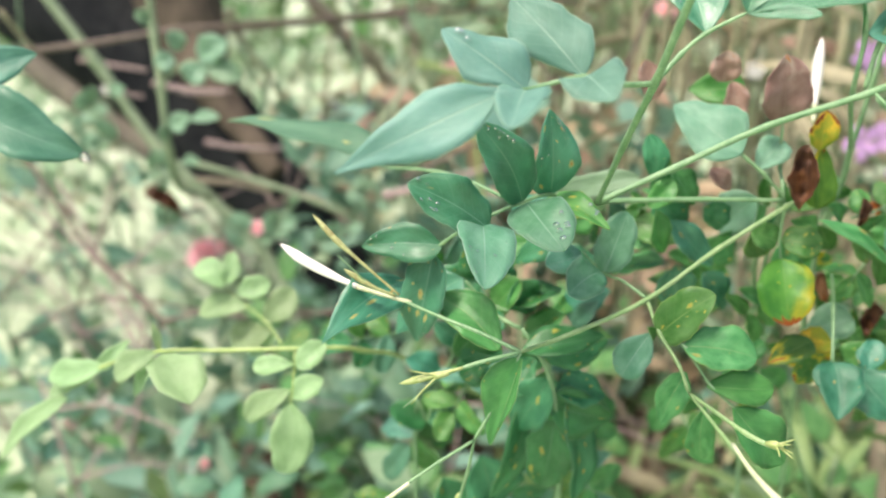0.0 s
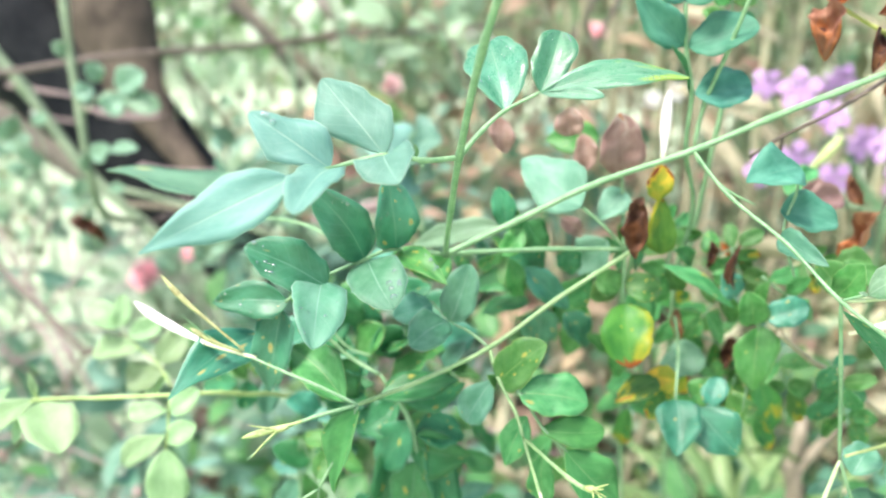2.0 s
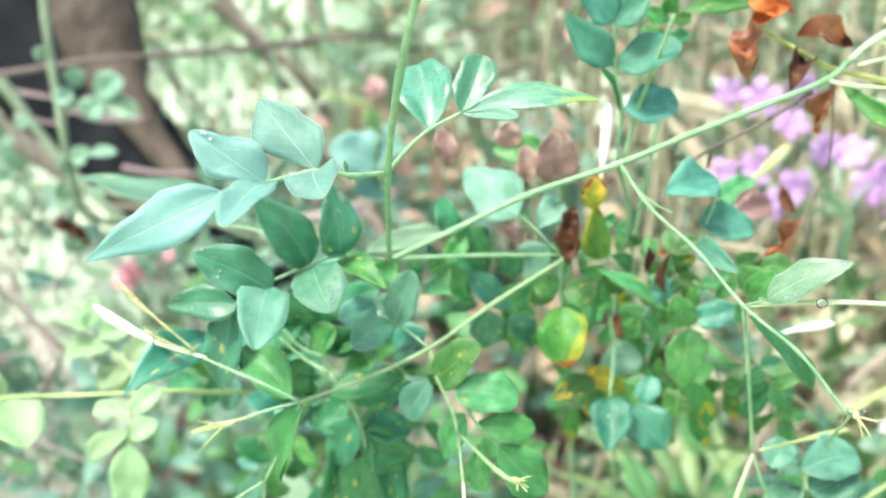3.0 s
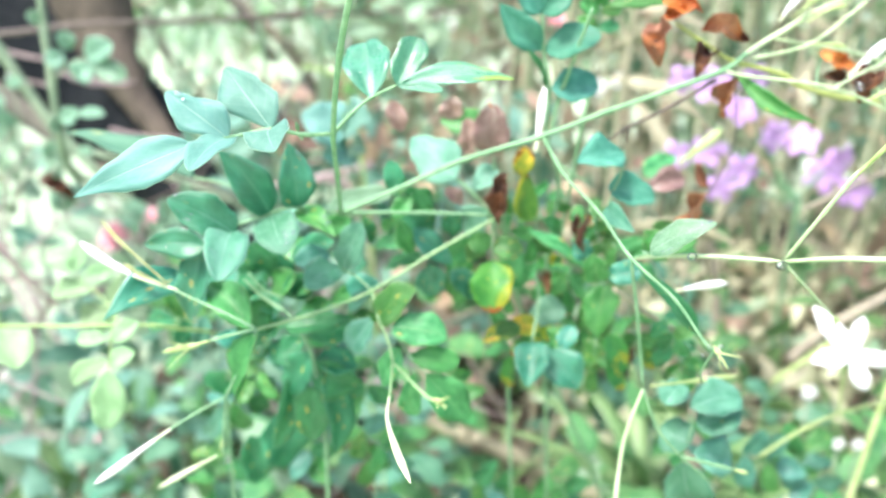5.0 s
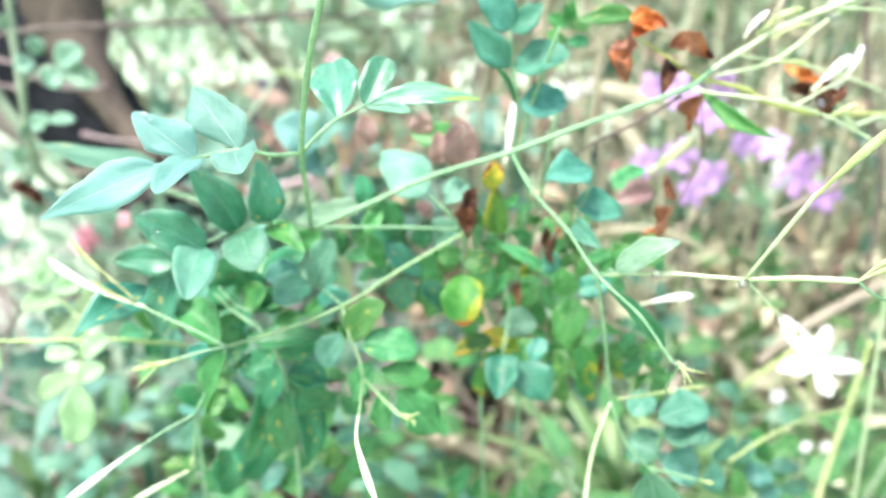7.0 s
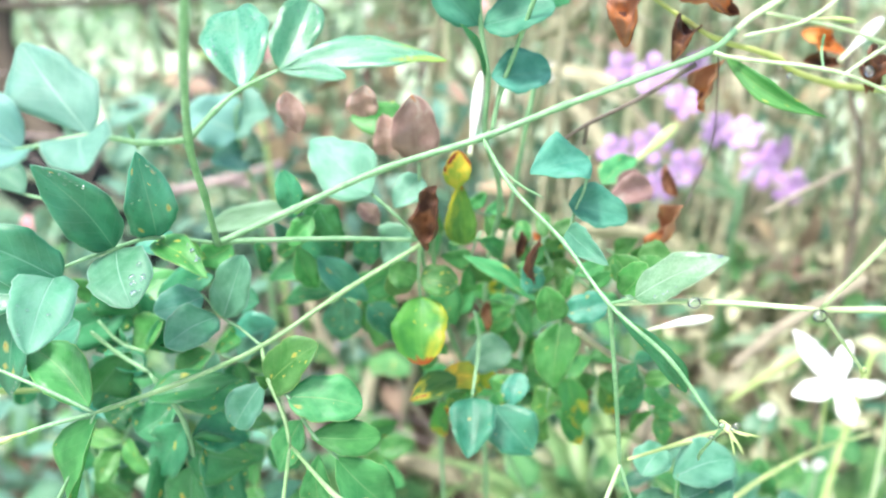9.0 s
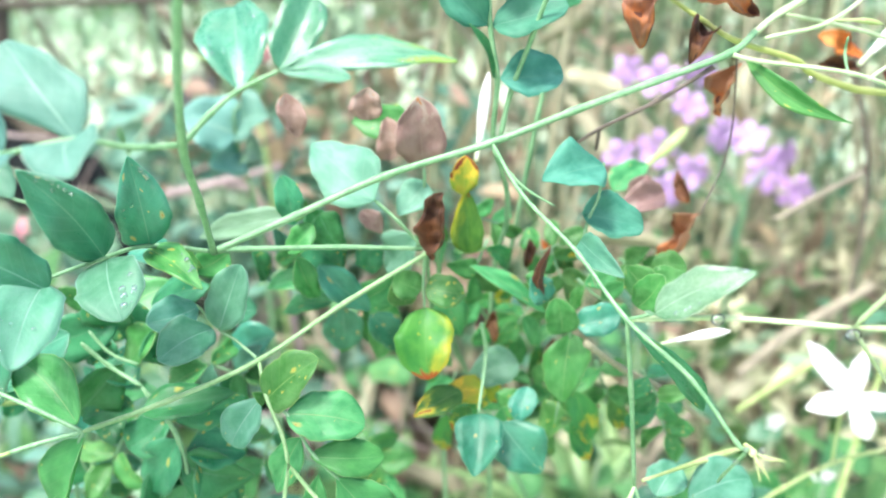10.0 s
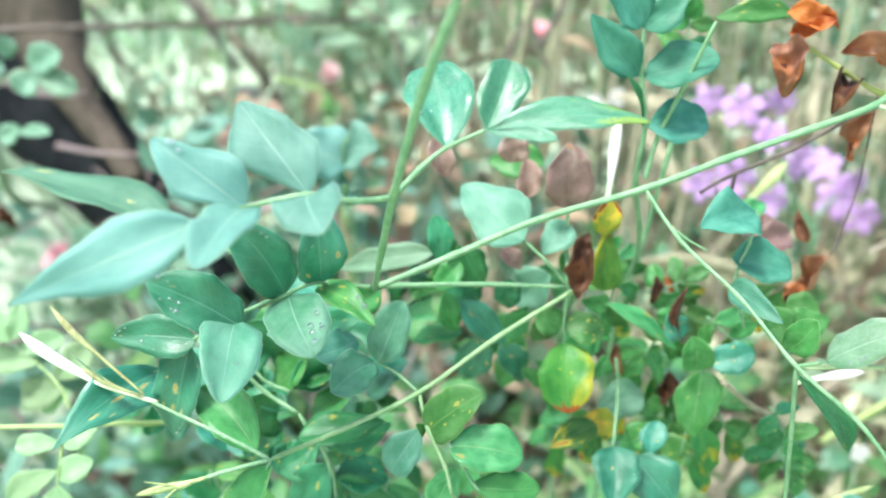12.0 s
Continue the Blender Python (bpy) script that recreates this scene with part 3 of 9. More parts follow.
def mound(top, cx, cy, rx, ry):
    """Keeps what lies under a rounded mound."""
    return lambda c, rnd: c.z < top * min(1.0, max(0.35, 1.0 + 1.9 * (c.x + 0.05))) * max(0.0, 1 - ((c.x - cx) / rx) ** 2 - ((c.y - cy) / ry) ** 2) ** 0.5 * (0.9 + 0.25 * noise.noise(c * 9))


def hollow(c):
    """The bare shaded hollow behind the jasmine, where only soil and sticks show."""
    return ((c.x - 0.055) / 0.105) ** 2 + ((c.y - 0.55) / 0.26) ** 2 < 1 + 0.5 * noise.noise(c * 8)


bed = sheet("garden_bed", [float(v) for v in np.linspace(-0.3, 2.6, 110)], [float(v) for v in np.linspace(0.02, 2.0, 66)], M_SOIL, "bed of brown soil with dry leaf litter", 0.012)
trim = bmesh.new()
trim.from_mesh(bed.data)
bmesh.ops.delete(trim, geom=[f for f in trim.faces if ((f.calc_center_median().x - 0.85) / 1.35) ** 2 + ((f.calc_center_median().y - 0.85) / 0.8) ** 2 > 1 + 0.35 * noise.noise(f.calc_center_median() * 2.5)], context="FACES")
trim.to_mesh(bed.data)
trim.free()
scatter("undergrowth", "blue-green undergrowth of small dewy leaves", M_F1, 520, ((-0.22, 0.3), (0.5, 1.15), (0.0, 0.36)), 0.026, 1, "obov", keep=lambda c, r: not hollow(c) and mound(0.30, -0.05, 0.75, 0.95, 0.6)(c, r))
scatter("undergrowth", "blue-green leaves of the low plants by the lawn", M_F7, 430, ((-0.62, 0.02), (0.5, 0.85), (0.0, 0.22)), 0.044, 31, "lance", ratio=0.36, keep=lambda c, r: c.z < 0.19 + 0.05 * noise.noise(c * 7) - 0.12 * (c.y - 0.5) and noise.noise(c * 5) > -0.12)
scatter("undergrowth", "fresh green leaves of the low plants by the lawn", M_F2, 160, ((-0.55, 0.02), (0.5, 0.8), (0.0, 0.2)), 0.03, 32, "ovate", keep=lambda c, r: c.z < 0.17 - 0.12 * (c.y - 0.5) and noise.noise(c * 6 + Vector((4, 0, 0))) > 0.0)
scatter("undergrowth", "mid-green undergrowth leaves behind the jasmine", M_F2, 560, ((-0.15, 0.6), (0.28, 0.9), (0.0, 0.36)), 0.024, 2, "ovate", keep=lambda c, r: not hollow(c) and mound(0.30, 0.2, 0.6, 0.75, 0.5)(c, r))
scatter("undergrowth", "leaves of low garden plants, sunlight put into their pale colour", M_F5, 850, ((-1.2, 0.5), (0.45, 1.5), (0.0, 0.40)), 0.04, 3, "obov", keep=lambda c, r: not hollow(c) and mound(0.33, -0.4, 0.9, 0.9, 0.6)(c, r))
scatter("undergrowth", "soft teal leaves of shrubs behind the jasmine", M_F7, 330, ((-0.2, 0.16), (0.68, 1.0), (0.12, 0.38)), 0.036, 81, "ovate", keep=lambda c, r: noise.noise(c * 7 + Vector((1, 2, 3))) > -0.02)
scatter("undergrowth", "brown dead leaves caught in the shrubs", M_F8, 170, ((-0.15, 0.2), (0.6, 0.95), (0.1, 0.38)), 0.034, 82, "ovate", keep=lambda c, r: noise.noise(c * 8 + Vector((6, 2, 3))) > 0.05)
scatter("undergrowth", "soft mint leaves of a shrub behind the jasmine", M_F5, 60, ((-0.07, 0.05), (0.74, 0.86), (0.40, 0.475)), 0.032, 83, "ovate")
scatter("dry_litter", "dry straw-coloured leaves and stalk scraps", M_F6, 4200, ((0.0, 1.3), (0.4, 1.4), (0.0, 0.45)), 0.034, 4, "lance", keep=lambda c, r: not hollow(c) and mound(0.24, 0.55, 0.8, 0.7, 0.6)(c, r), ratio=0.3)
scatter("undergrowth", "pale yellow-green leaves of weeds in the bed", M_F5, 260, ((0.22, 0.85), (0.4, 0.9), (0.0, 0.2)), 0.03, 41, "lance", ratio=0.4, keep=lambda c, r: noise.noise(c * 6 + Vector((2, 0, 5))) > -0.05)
scatter("hedge_leaves", "soft grey-green leaves of the hedge behind", M_F1, 2200, ((-0.05, 2.0), (0.9, 1.7), (0.0, 0.75)), 0.035, 5, "ovate", keep=lambda c, r: noise.noise(c * 3) > 0.0 + 0.2 * (c.z > 0.45))
scatter("hedge_leaves", "mid-green leaves deep in the hedge", M_F2, 1400, ((-0.12, 2.0), (1.2, 2.0), (0.0, 0.8)), 0.04, 45, "ovate", keep=lambda c, r: noise.noise(c * 2.6 + Vector((4, 4, 0))) > -0.15)
# These hedge leaves look lit by their paler colour alone.
scatter("hedge_leaves", "leaves of the hedge behind, lit tone put into their pale colour", M_F3, 3600, ((-0.14, 2.0), (1.0, 1.9), (0.0, 0.8)), 0.035, 6, "ovate", keep=lambda c, r: noise.noise(c * 3 + Vector((9, 0, 0))) > -0.05)
scatter("hedge_leaves", "dry beige leaves in the hedge behind", M_F4, 1900, ((-0.1, 2.0), (0.8, 1.7), (0.0, 0.8)), 0.035, 7, "lance", ratio=0.3, keep=lambda c, r: noise.noise(c * 3 + Vector((0, 7, 0))) > -0.15)
scatter("hedge_leaves", "withered russet leaves hanging in the hedge", M_F8, 900, ((-0.1, 1.6), (0.75, 1.5), (0.05, 0.75)), 0.04, 71, "ovate", keep=lambda c, r: noise.noise(c * 4 + Vector((3, 7, 2))) > 0.0)
scatter("far_shrubs", "distant pale green garden shrubs across the lawn", M_F3, 5000, ((-7.0, 7.0), (4.5, 7.5), (0.0, 1.6)), 0.14, 8, "ovate", keep=lambda c, r: noise.noise(c * 0.8) > -0.1)
scatter("far_shrubs", "distant dark green garden shrubs across the lawn", M_F2, 4000, ((-7.0, 7.0), (4.5, 8.0), (0.0, 1.8)), 0.14, 9, "ovate", keep=lambda c, r: noise.noise(c * 0.8 + Vector((5, 5, 5))) > 0.0)
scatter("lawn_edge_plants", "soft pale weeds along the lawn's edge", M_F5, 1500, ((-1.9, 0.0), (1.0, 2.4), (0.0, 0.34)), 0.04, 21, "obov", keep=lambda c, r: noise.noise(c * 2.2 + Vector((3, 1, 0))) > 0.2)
scatter("lawn_edge_plants", "blue-green weeds along the lawn's edge", M_F7, 650, ((-1.6, 0.0), (0.7, 2.0), (0.0, 0.34)), 0.035, 22, "ovate", keep=lambda c, r: noise.noise(c * 2.5 + Vector((8, 2, 0))) > 0.27)
scatter("lawn_edge_plants", "dry beige weeds along the lawn's edge", M_F4, 900, ((-1.6, 0.0), (0.8, 2.2), (0.0, 0.3)), 0.045, 23, "lance", ratio=0.25, keep=lambda c, r: noise.noise(c * 2.5 + Vector((1, 9, 0))) > 0.22)


def stalks(label, material, count, box, height, seed):
    """Upright stalks of weeds that lean a little, each one a thing."""
    rnd = random.Random(seed)
    (x0, x1), (y0, y1) = box
    for _ in range(count):
        foot = Vector((rnd.uniform(x0, x1), rnd.uniform(y0, y1), 0.0))
        top = foot + Vector((rnd.gauss(0, 0.07), rnd.gauss(0, 0.05), height * rnd.uniform(0.6, 1.1)))
        line = glide([foot, foot.lerp(top, 0.5) + Vector((rnd.gauss(0, 0.02), 0, 0)), top], 3)
        r = rnd.uniform(0.0016, 0.0045)
        ob = mesh_part("weed_stalk", *tube(line, [r * (1 - 0.1 * i) for i in range(len(line))], 6), material, None)
        tagged(ob, label, "weed", "weed stalks behind the bed")


stalks("soft green upright stalk of a weed behind the bed", M_F3, 130, ((-0.1, 1.3), (0.75, 1.3)), 0.75, 61)
stalks("straw-coloured upright stalk of a dry weed", M_F6, 70, ((0.1, 1.3), (0.75, 1.2)), 0.7, 62)
stalks("thin pale green stalk of a weed by the lawn", M_F5, 26, ((-0.45, -0.1), (0.8, 1.5)), 0.6, 63)

# ---- the jasmine ----
vine = thing("jasmine_branch", (0.6200, 0.4000, 0.0000), "arching green jasmine branch with dewy blue-green pinnate leaves", "plant")
stem(vine, [(0.0428, 0.1860, 0.4214), (0.0603, 0.1860, 0.4297), (0.0794, 0.1860, 0.4388), (0.1019, 0.1854, 0.4465), (0.1193, 0.1870, 0.4533), (0.1365, 0.1900, 0.4592), (0.1534, 0.1929, 0.4653), (0.1615, 0.2000, 0.4693)], 0.00072, 0.00078, M_STEM)
stem(vine, [(0.1615, 0.2000, 0.4693), (0.1746, 0.2135, 0.4741), (0.1997, 0.2150, 0.4873), (0.3000, 0.2500, 0.5150), (0.4200, 0.3000, 0.5000), (0.5500, 0.3700, 0.3000), (0.6200, 0.4000, -0.0100)], 0.00078, 0.00100, M_STEMLIGHT)
stem(vine, [(0.0428, 0.1860, 0.4214), (0.0455, 0.1640, 0.4388), (0.0480, 0.1437, 0.4539), (0.0526, 0.1268, 0.4745), (0.0596, 0.1100, 0.4951), (0.0705, 0.0898, 0.5197), (0.0842, 0.0780, 0.5403)], 0.00068, 0.00070, M_STEM)
la = stem(vine, [(0.0480, 0.1437, 0.4539), (0.0418, 0.1390, 0.4544), (0.0350, 0.1353, 0.4562), (0.0254, 0.1330, 0.4544), (0.0209, 0.1222, 0.4550)], 0.00055, 0.00035, M_STEM, "leaf_stalk")
leaf(la, (0.0209, 0.1222, 0.4550), (-0.0043, 0.1171, 0.4439), 0.0104, "acum", M_GLAUC, -12, 0.10, 0.05, "leaflet", 0.0, (1.0, 0.95))
dew_on(leaf(la, (0.0254, 0.1330, 0.4544), (0.0115, 0.1346, 0.4644), 0.0108, "kite", M_GLAUC, -5, 0.13, 0.06, "leaflet", 0.0, (1.5, 0.78)), 3, 0.0007)
leaf(la, (0.0350, 0.1353, 0.4562), (0.0230, 0.1440, 0.4690), 0.0130, "kite", M_GLAUC, -8, 0.15, 0.06, "leaflet", 0.0, (1.45, 0.82))
leaf(la, (0.0254, 0.1330, 0.4544), (0.0231, 0.1125, 0.4516), 0.0086, "round", M_GLAUC, 10, 0.15, 0.08)
leaf(la, (0.0350, 0.1353, 0.4562), (0.0387, 0.1220, 0.4540), 0.0099, "round", M_GLAUC, 5, 0.15, 0.12)
lb = stem(vine, [(0.0480, 0.1437, 0.4539), (0.0523, 0.1450, 0.4586), (0.0567, 0.1457, 0.4622), (0.0633, 0.1451, 0.4656)], 0.00055, 0.00030, M_STEM, "leaf_stalk")
dew_on(leaf(lb, (0.0567, 0.1457, 0.4622), (0.0539, 0.1607, 0.4738), 0.0120, "obov", M_GLOSS, -4, 0.3, 0.05, "leaflet", 0.02, (1.05, 0.9)), 26, 0.00024)
dew_on(leaf(lb, (0.0633, 0.1451, 0.4656), (0.0676, 0.1539, 0.4759), 0.0081, "obov", M_GLOSS, 8, 0.35, 0.02), 18, 0.00022)
dew_on(leaf(lb, (0.0633, 0.1451, 0.4656), (0.0908, 0.1469, 0.4674), 0.0074, "spoon", M_GLOSS2, -10, 0.16, 0.05, "leaflet", -0.04, (1.0, 1.2)), 16, 0.00024)
leaf(lb, (0.0633, 0.1451, 0.4656), (0.0743, 0.1407, 0.4651), 0.0029, "obov", M_GLOSS, -5, 0.15, -0.04)
lc = stem(vine, [(0.0428, 0.1860, 0.4214), (0.0316, 0.1788, 0.4252), (0.0248, 0.1700, 0.4255), (0.0153, 0.1620, 0.4233), (0.0072, 0.1660, 0.4170), (-0.0019, 0.1730, 0.4066)], 0.00050, 0.00030, M_STEM, "leaf_stalk")
dew_on(leaf(lc, (0.0316, 0.1788, 0.4252), (0.0308, 0.1720, 0.4455), 0.0108, "ovate", M_TEAL, 8, 0.25, 0.06), 9, 0.0005)
dew_on(leaf(lc, (0.0251, 0.1700, 0.4258), (0.0151, 0.1600, 0.4454), 0.0112, "ovate", M_TEAL, -8, 0.2, 0.06), 10, 0.0005)
dew_on(leaf(lc, (0.0179, 0.1600, 0.4226), (0.0020, 0.1550, 0.4335), 0.0110, "round", M_TEAL, 0, 0.22, 0.06), 12, 0.0005)
dew_on(leaf(lc, (0.0260, 0.1690, 0.4257), (0.0333, 0.1520, 0.4203), 0.0126, "round", M_SOFT, 5, 0.12, 0.06), 7, 0.0007)
dew_on(leaf(lc, (0.0167, 0.1620, 0.4234), (0.0179, 0.1414, 0.4160), 0.0116, "round", M_SOFT, -10, 0.22, 0.1), 8, 0.0004)
dew_on(leaf(lc, (0.0076, 0.1660, 0.4170), (-0.0107, 0.1680, 0.4160), 0.0088, "ovate", M_TEAL, -15, 0.2, 0.06), 8, 0.0004)
dew_on(leaf(lc, (0.0054, 0.1680, 0.4145), (0.0008, 0.1680, 0.3930), 0.0110, "ovate", M_TEAL, 15, 0.25, 0.06), 6, 0.0004)
leaf(lc, (-0.0019, 0.1730, 0.4062), (-0.0168, 0.1500, 0.4003), 0.0115, "acum", M_TEAL, -10, 0.2, 0.06)
dew_on(leaf(lc, (0.0308, 0.1800, 0.4241), (0.0440, 0.1680, 0.4200), 0.0070, "ovate", M_SPOT, -15, 0.2, 0.06), 6, 0.0005)
leaf(lc, (0.0326, 0.1860, 0.4209), (0.0402, 0.1860, 0.4177), 0.0054, "ovate", M_SPOT, 10, 0.2, 0.06)
lt = stem(vine, [(0.0596, 0.1100, 0.4951), (0.0630, 0.0950, 0.5050), (0.0665, 0.0780, 0.5060), (0.0697, 0.0650, 0.4997)], 0.00040, 0.00030, M_STEM, "leaf_stalk")
leaf(lt, (0.0700, 0.0650, 0.4996), (0.0811, 0.0650, 0.4925), 0.0122, "beak", M_GLAUC, 12, 0.30, -0.04, "leaflet", 0.0, (1.0, 1.05))
leaf(lt, (0.0691, 0.0655, 0.5002), (0.0807, 0.0660, 0.5021), 0.0050, "acum", M_GLAUC, 0, 0.2, 0.06)
leaf(lt, (0.0690, 0.0650, 0.4998), (0.0560, 0.0650, 0.5013), 0.0052, "ovate", M_GLAUC, 25, 0.2, 0.06)
dew(vine, (-0.0854, 0.1920, 0.4313), 2, 0.0008, 0.00180, 30)
dew(vine, (0.1764, 0.2000, 0.4596), 1, 0.0004, 0.00160, 31)
leaf(vine, (-0.0137, 0.2220, 0.4225), (-0.0629, 0.2360, 0.4340), 0.0160, "ovate", M_WORN, 40, 0.3, 0.03, "leaf", 0.02)
stem(vine, [(-0.0137, 0.2220, 0.4225), (0.0063, 0.2000, 0.4253), (0.0244, 0.1720, 0.4247)], 0.00040, 0.00040, M_STEM, "leaf_stalk")
leaf(vine, (-0.1214, 0.2000, 0.4482), (-0.1039, 0.2100, 0.4564), 0.0119, "ovate", M_BLUE, 0, 0.22, 0.06, "leaf")
leaf(vine, (-0.1130, 0.1900, 0.4451), (-0.0869, 0.1950, 0.4318), 0.0164, "ovate", M_BLUE, 0, 0.25, 0.06, "leaf")
stem(vine, [(-0.1214, 0.2000, 0.4482), (-0.1130, 0.1900, 0.4451), (-0.1374, 0.2000, 0.4226)], 0.00060, 0.00080, M_STEM)

shoot = thing("jasmine_shoot", (0.2200, 0.3600, 0.0000), "slender flowering jasmine shoot with narrow white buds", "plant")
stem(shoot, [(0.0248, 0.1503, 0.3989), (0.0374, 0.1630, 0.3983), (0.0535, 0.1732, 0.4019), (0.0710, 0.1850, 0.4101), (0.0921, 0.1953, 0.4200)], 0.00048, 0.00055, M_STEMPALE)
stem(shoot, [(0.0921, 0.1953, 0.4200), (0.0936, 0.2150, 0.4076), (0.1006, 0.2500, 0.3711), (0.1500, 0.3000, 0.2500), (0.2000, 0.3400, 0.1200), (0.2200, 0.3600, -0.0100)], 0.00050, 0.00120, M_STEM)
stem(shoot, [(0.0428, 0.1860, 0.4214), (0.0487, 0.1900, 0.4207), (0.0696, 0.1940, 0.4200), (0.0882, 0.1950, 0.4194)], 0.00070, 0.00050, M_STEM)
stem(shoot, [(0.0248, 0.1503, 0.3989), (0.0159, 0.1530, 0.4021), (0.0076, 0.1560, 0.4042), (-0.0001, 0.1580, 0.4069)], 0.00045, 0.00035, M_STEM)
bud(shoot, [(0.0013, 0.1580, 0.4066), (-0.0092, 0.1600, 0.4089), (-0.0168, 0.1630, 0.4110), (-0.0242, 0.1660, 0.4138), (-0.0292, 0.1680, 0.4165)], 0.00120, M_WHITE, "flower_bud")
bud(shoot, [(-0.0012, 0.1580, 0.4083), (-0.0098, 0.1600, 0.4153), (-0.0150, 0.1610, 0.4199), (-0.0200, 0.1630, 0.4248)], 0.00070, M_BUDWORN, "flower_bud")
bud(shoot, [(-0.0019, 0.1580, 0.4080), (-0.0073, 0.1570, 0.4109), (-0.0126, 0.1570, 0.4144)], 0.00070, M_BUDWORN, "flower_bud")
stem(shoot, [(-0.0073, 0.1570, 0.4109), (-0.0133, 0.1550, 0.4182)], 0.00020, 0.00010, M_STEM)
stem(shoot, [(0.0248, 0.1503, 0.3989), (0.0167, 0.1480, 0.3976), (0.0090, 0.1470, 0.3952)], 0.00045, 0.00040, M_STEM)
bud(shoot, [(0.0130, 0.1470, 0.3967), (0.0077, 0.1470, 0.3951), (-0.0001, 0.1460, 0.3933)], 0.00080, M_BUDGREEN, "calyx")
stem(shoot, [(0.0084, 0.1470, 0.3948), (0.0005, 0.1460, 0.3878)], 0.00030, 0.00012, M_STEM)
calyx(shoot, (0.0090, 0.1470, 0.3952), (-0.0005, 0.1460, 0.3935), 4, 0.009, 3)
stem(shoot, [(0.0248, 0.1503, 0.3989), (0.0200, 0.1500, 0.3879), (0.0149, 0.1500, 0.3782)], 0.00045, 0.00040, M_STEM)
stem(shoot, [(0.0149, 0.1500, 0.3782), (0.0074, 0.1460, 0.3750), (-0.0004, 0.1430, 0.3704)], 0.00035, 0.00035, M_STEM)
bud(shoot, [(0.0015, 0.1430, 0.3718), (-0.0036, 0.1410, 0.3685), (-0.0114, 0.1380, 0.3630), (-0.0182, 0.1360, 0.3583)], 0.00105, M_WHITE, "flower_bud")
stem(shoot, [(0.0149, 0.1500, 0.3782), (0.0131, 0.1530, 0.3682), (0.0097, 0.1600, 0.3535)], 0.00030, 0.00040, M_STEM)
calyx(shoot, (0.0106, 0.1580, 0.3586), (0.0089, 0.1620, 0.3493), 5, 0.003, 5)
dew(shoot, (0.0107, 0.1580, 0.3526), 2, 0.0008, 0.00120, 55)
bud(shoot, [(0.0063, 0.1650, 0.3496), (-0.0028, 0.1680, 0.3426), (-0.0164, 0.1720, 0.3320)], 0.00090, M_BUDPALE, "flower_bud")
leaf(shoot, (0.0250, 0.1500, 0.3976), (0.0183, 0.1500, 0.3771), 0.0088, "ovate", M_FRESH, 35, 0.6, 0.03)
leaf(shoot, (0.0201, 0.1600, 0.3948), (0.0060, 0.1700, 0.4036), 0.0103, "obov", M_MID, 0, 0.3, 0.06)
stem(shoot, [(0.0535, 0.1732, 0.4019), (0.0554, 0.1680, 0.3965), (0.0592, 0.1620, 0.3909), (0.0608, 0.1580, 0.3864)], 0.00045, 0.00040, M_STEMPALE)
stem(shoot, [(0.0608, 0.1580, 0.3864), (0.0629, 0.1250, 0.3914)], 0.00035, 0.00040, M_STEMPALE)
bud(shoot, [(0.0626, 0.1280, 0.3917), (0.0635, 0.1150, 0.3930), (0.0670, 0.1000, 0.3944), (0.0711, 0.0820, 0.3991)], 0.00090, M_BUDPALE, "flower_bud")
stem(shoot, [(0.0608, 0.1580, 0.3864), (0.0701, 0.1450, 0.3840), (0.0748, 0.1400, 0.3839)], 0.00040, 0.00060, M_STEMPALE)
calyx(shoot, (0.0735, 0.1410, 0.3843), (0.0784, 0.1352, 0.3867), 6, 0.006, 7)
ld = stem(shoot, [(0.0535, 0.1732, 0.4019), (0.0483, 0.1760, 0.4052), (0.0442, 0.1800, 0.4058), (0.0391, 0.1830, 0.4104)], 0.00035, 0.00025, M_STEM, "leaf_stalk")
leaf(ld, (0.0442, 0.1800, 0.4058), (0.0492, 0.1812, 0.4203), 0.0093, "obov", M_SOFT, 0, 0.22, 0.06)
leaf(ld, (0.0434, 0.1780, 0.4068), (0.0351, 0.1650, 0.4060), 0.0094, "obov", M_SOFT, -10, 0.22, 0.06)
leaf(ld, (0.0392, 0.1840, 0.4093), (0.0305, 0.1750, 0.4094), 0.0083, "obov", M_SOFT, 0, 0.22, 0.06)
le = stem(shoot, [(0.0552, 0.1690, 0.3952), (0.0602, 0.1630, 0.3950), (0.0656, 0.1600, 0.3874), (0.0709, 0.1580, 0.3827)], 0.00040, 0.00028, M_STEM, "leaf_stalk")
leaf(le, (0.0553, 0.1680, 0.3953), (0.0665, 0.1650, 0.4064), 0.0100, "round", M_SPOT, 0, 0.2, 0.06)
leaf(le, (0.0600, 0.1630, 0.3950), (0.0759, 0.1630, 0.3924), 0.0111, "round", M_MID, -8, 0.15, 0.06)
leaf(le, (0.0650, 0.1600, 0.3870), (0.0798, 0.1620, 0.3856), 0.0077, "obov", M_FRESH, 0, 0.18, 0.06)
leaf(le, (0.0704, 0.1580, 0.3830), (0.0830, 0.1600, 0.3683), 0.0114, "ovate", M_FRESH, 0, 0.25, 0.06)
leaf(le, (0.0622, 0.1680, 0.3863), (0.0569, 0.1680, 0.3729), 0.0073, "ovate", M_MID, 0, 0.2, 0.06)
leaf(le, (0.0661, 0.1650, 0.3794), (0.0663, 0.1650, 0.3655), 0.0070, "obov", M_MID, 0, 0.22, 0.06)
leaf(le, (0.0543, 0.1700, 0.3952), (0.0476, 0.1680, 0.3849), 0.0085, "obov", M_SOFT, 0, 0.25, 0.06)
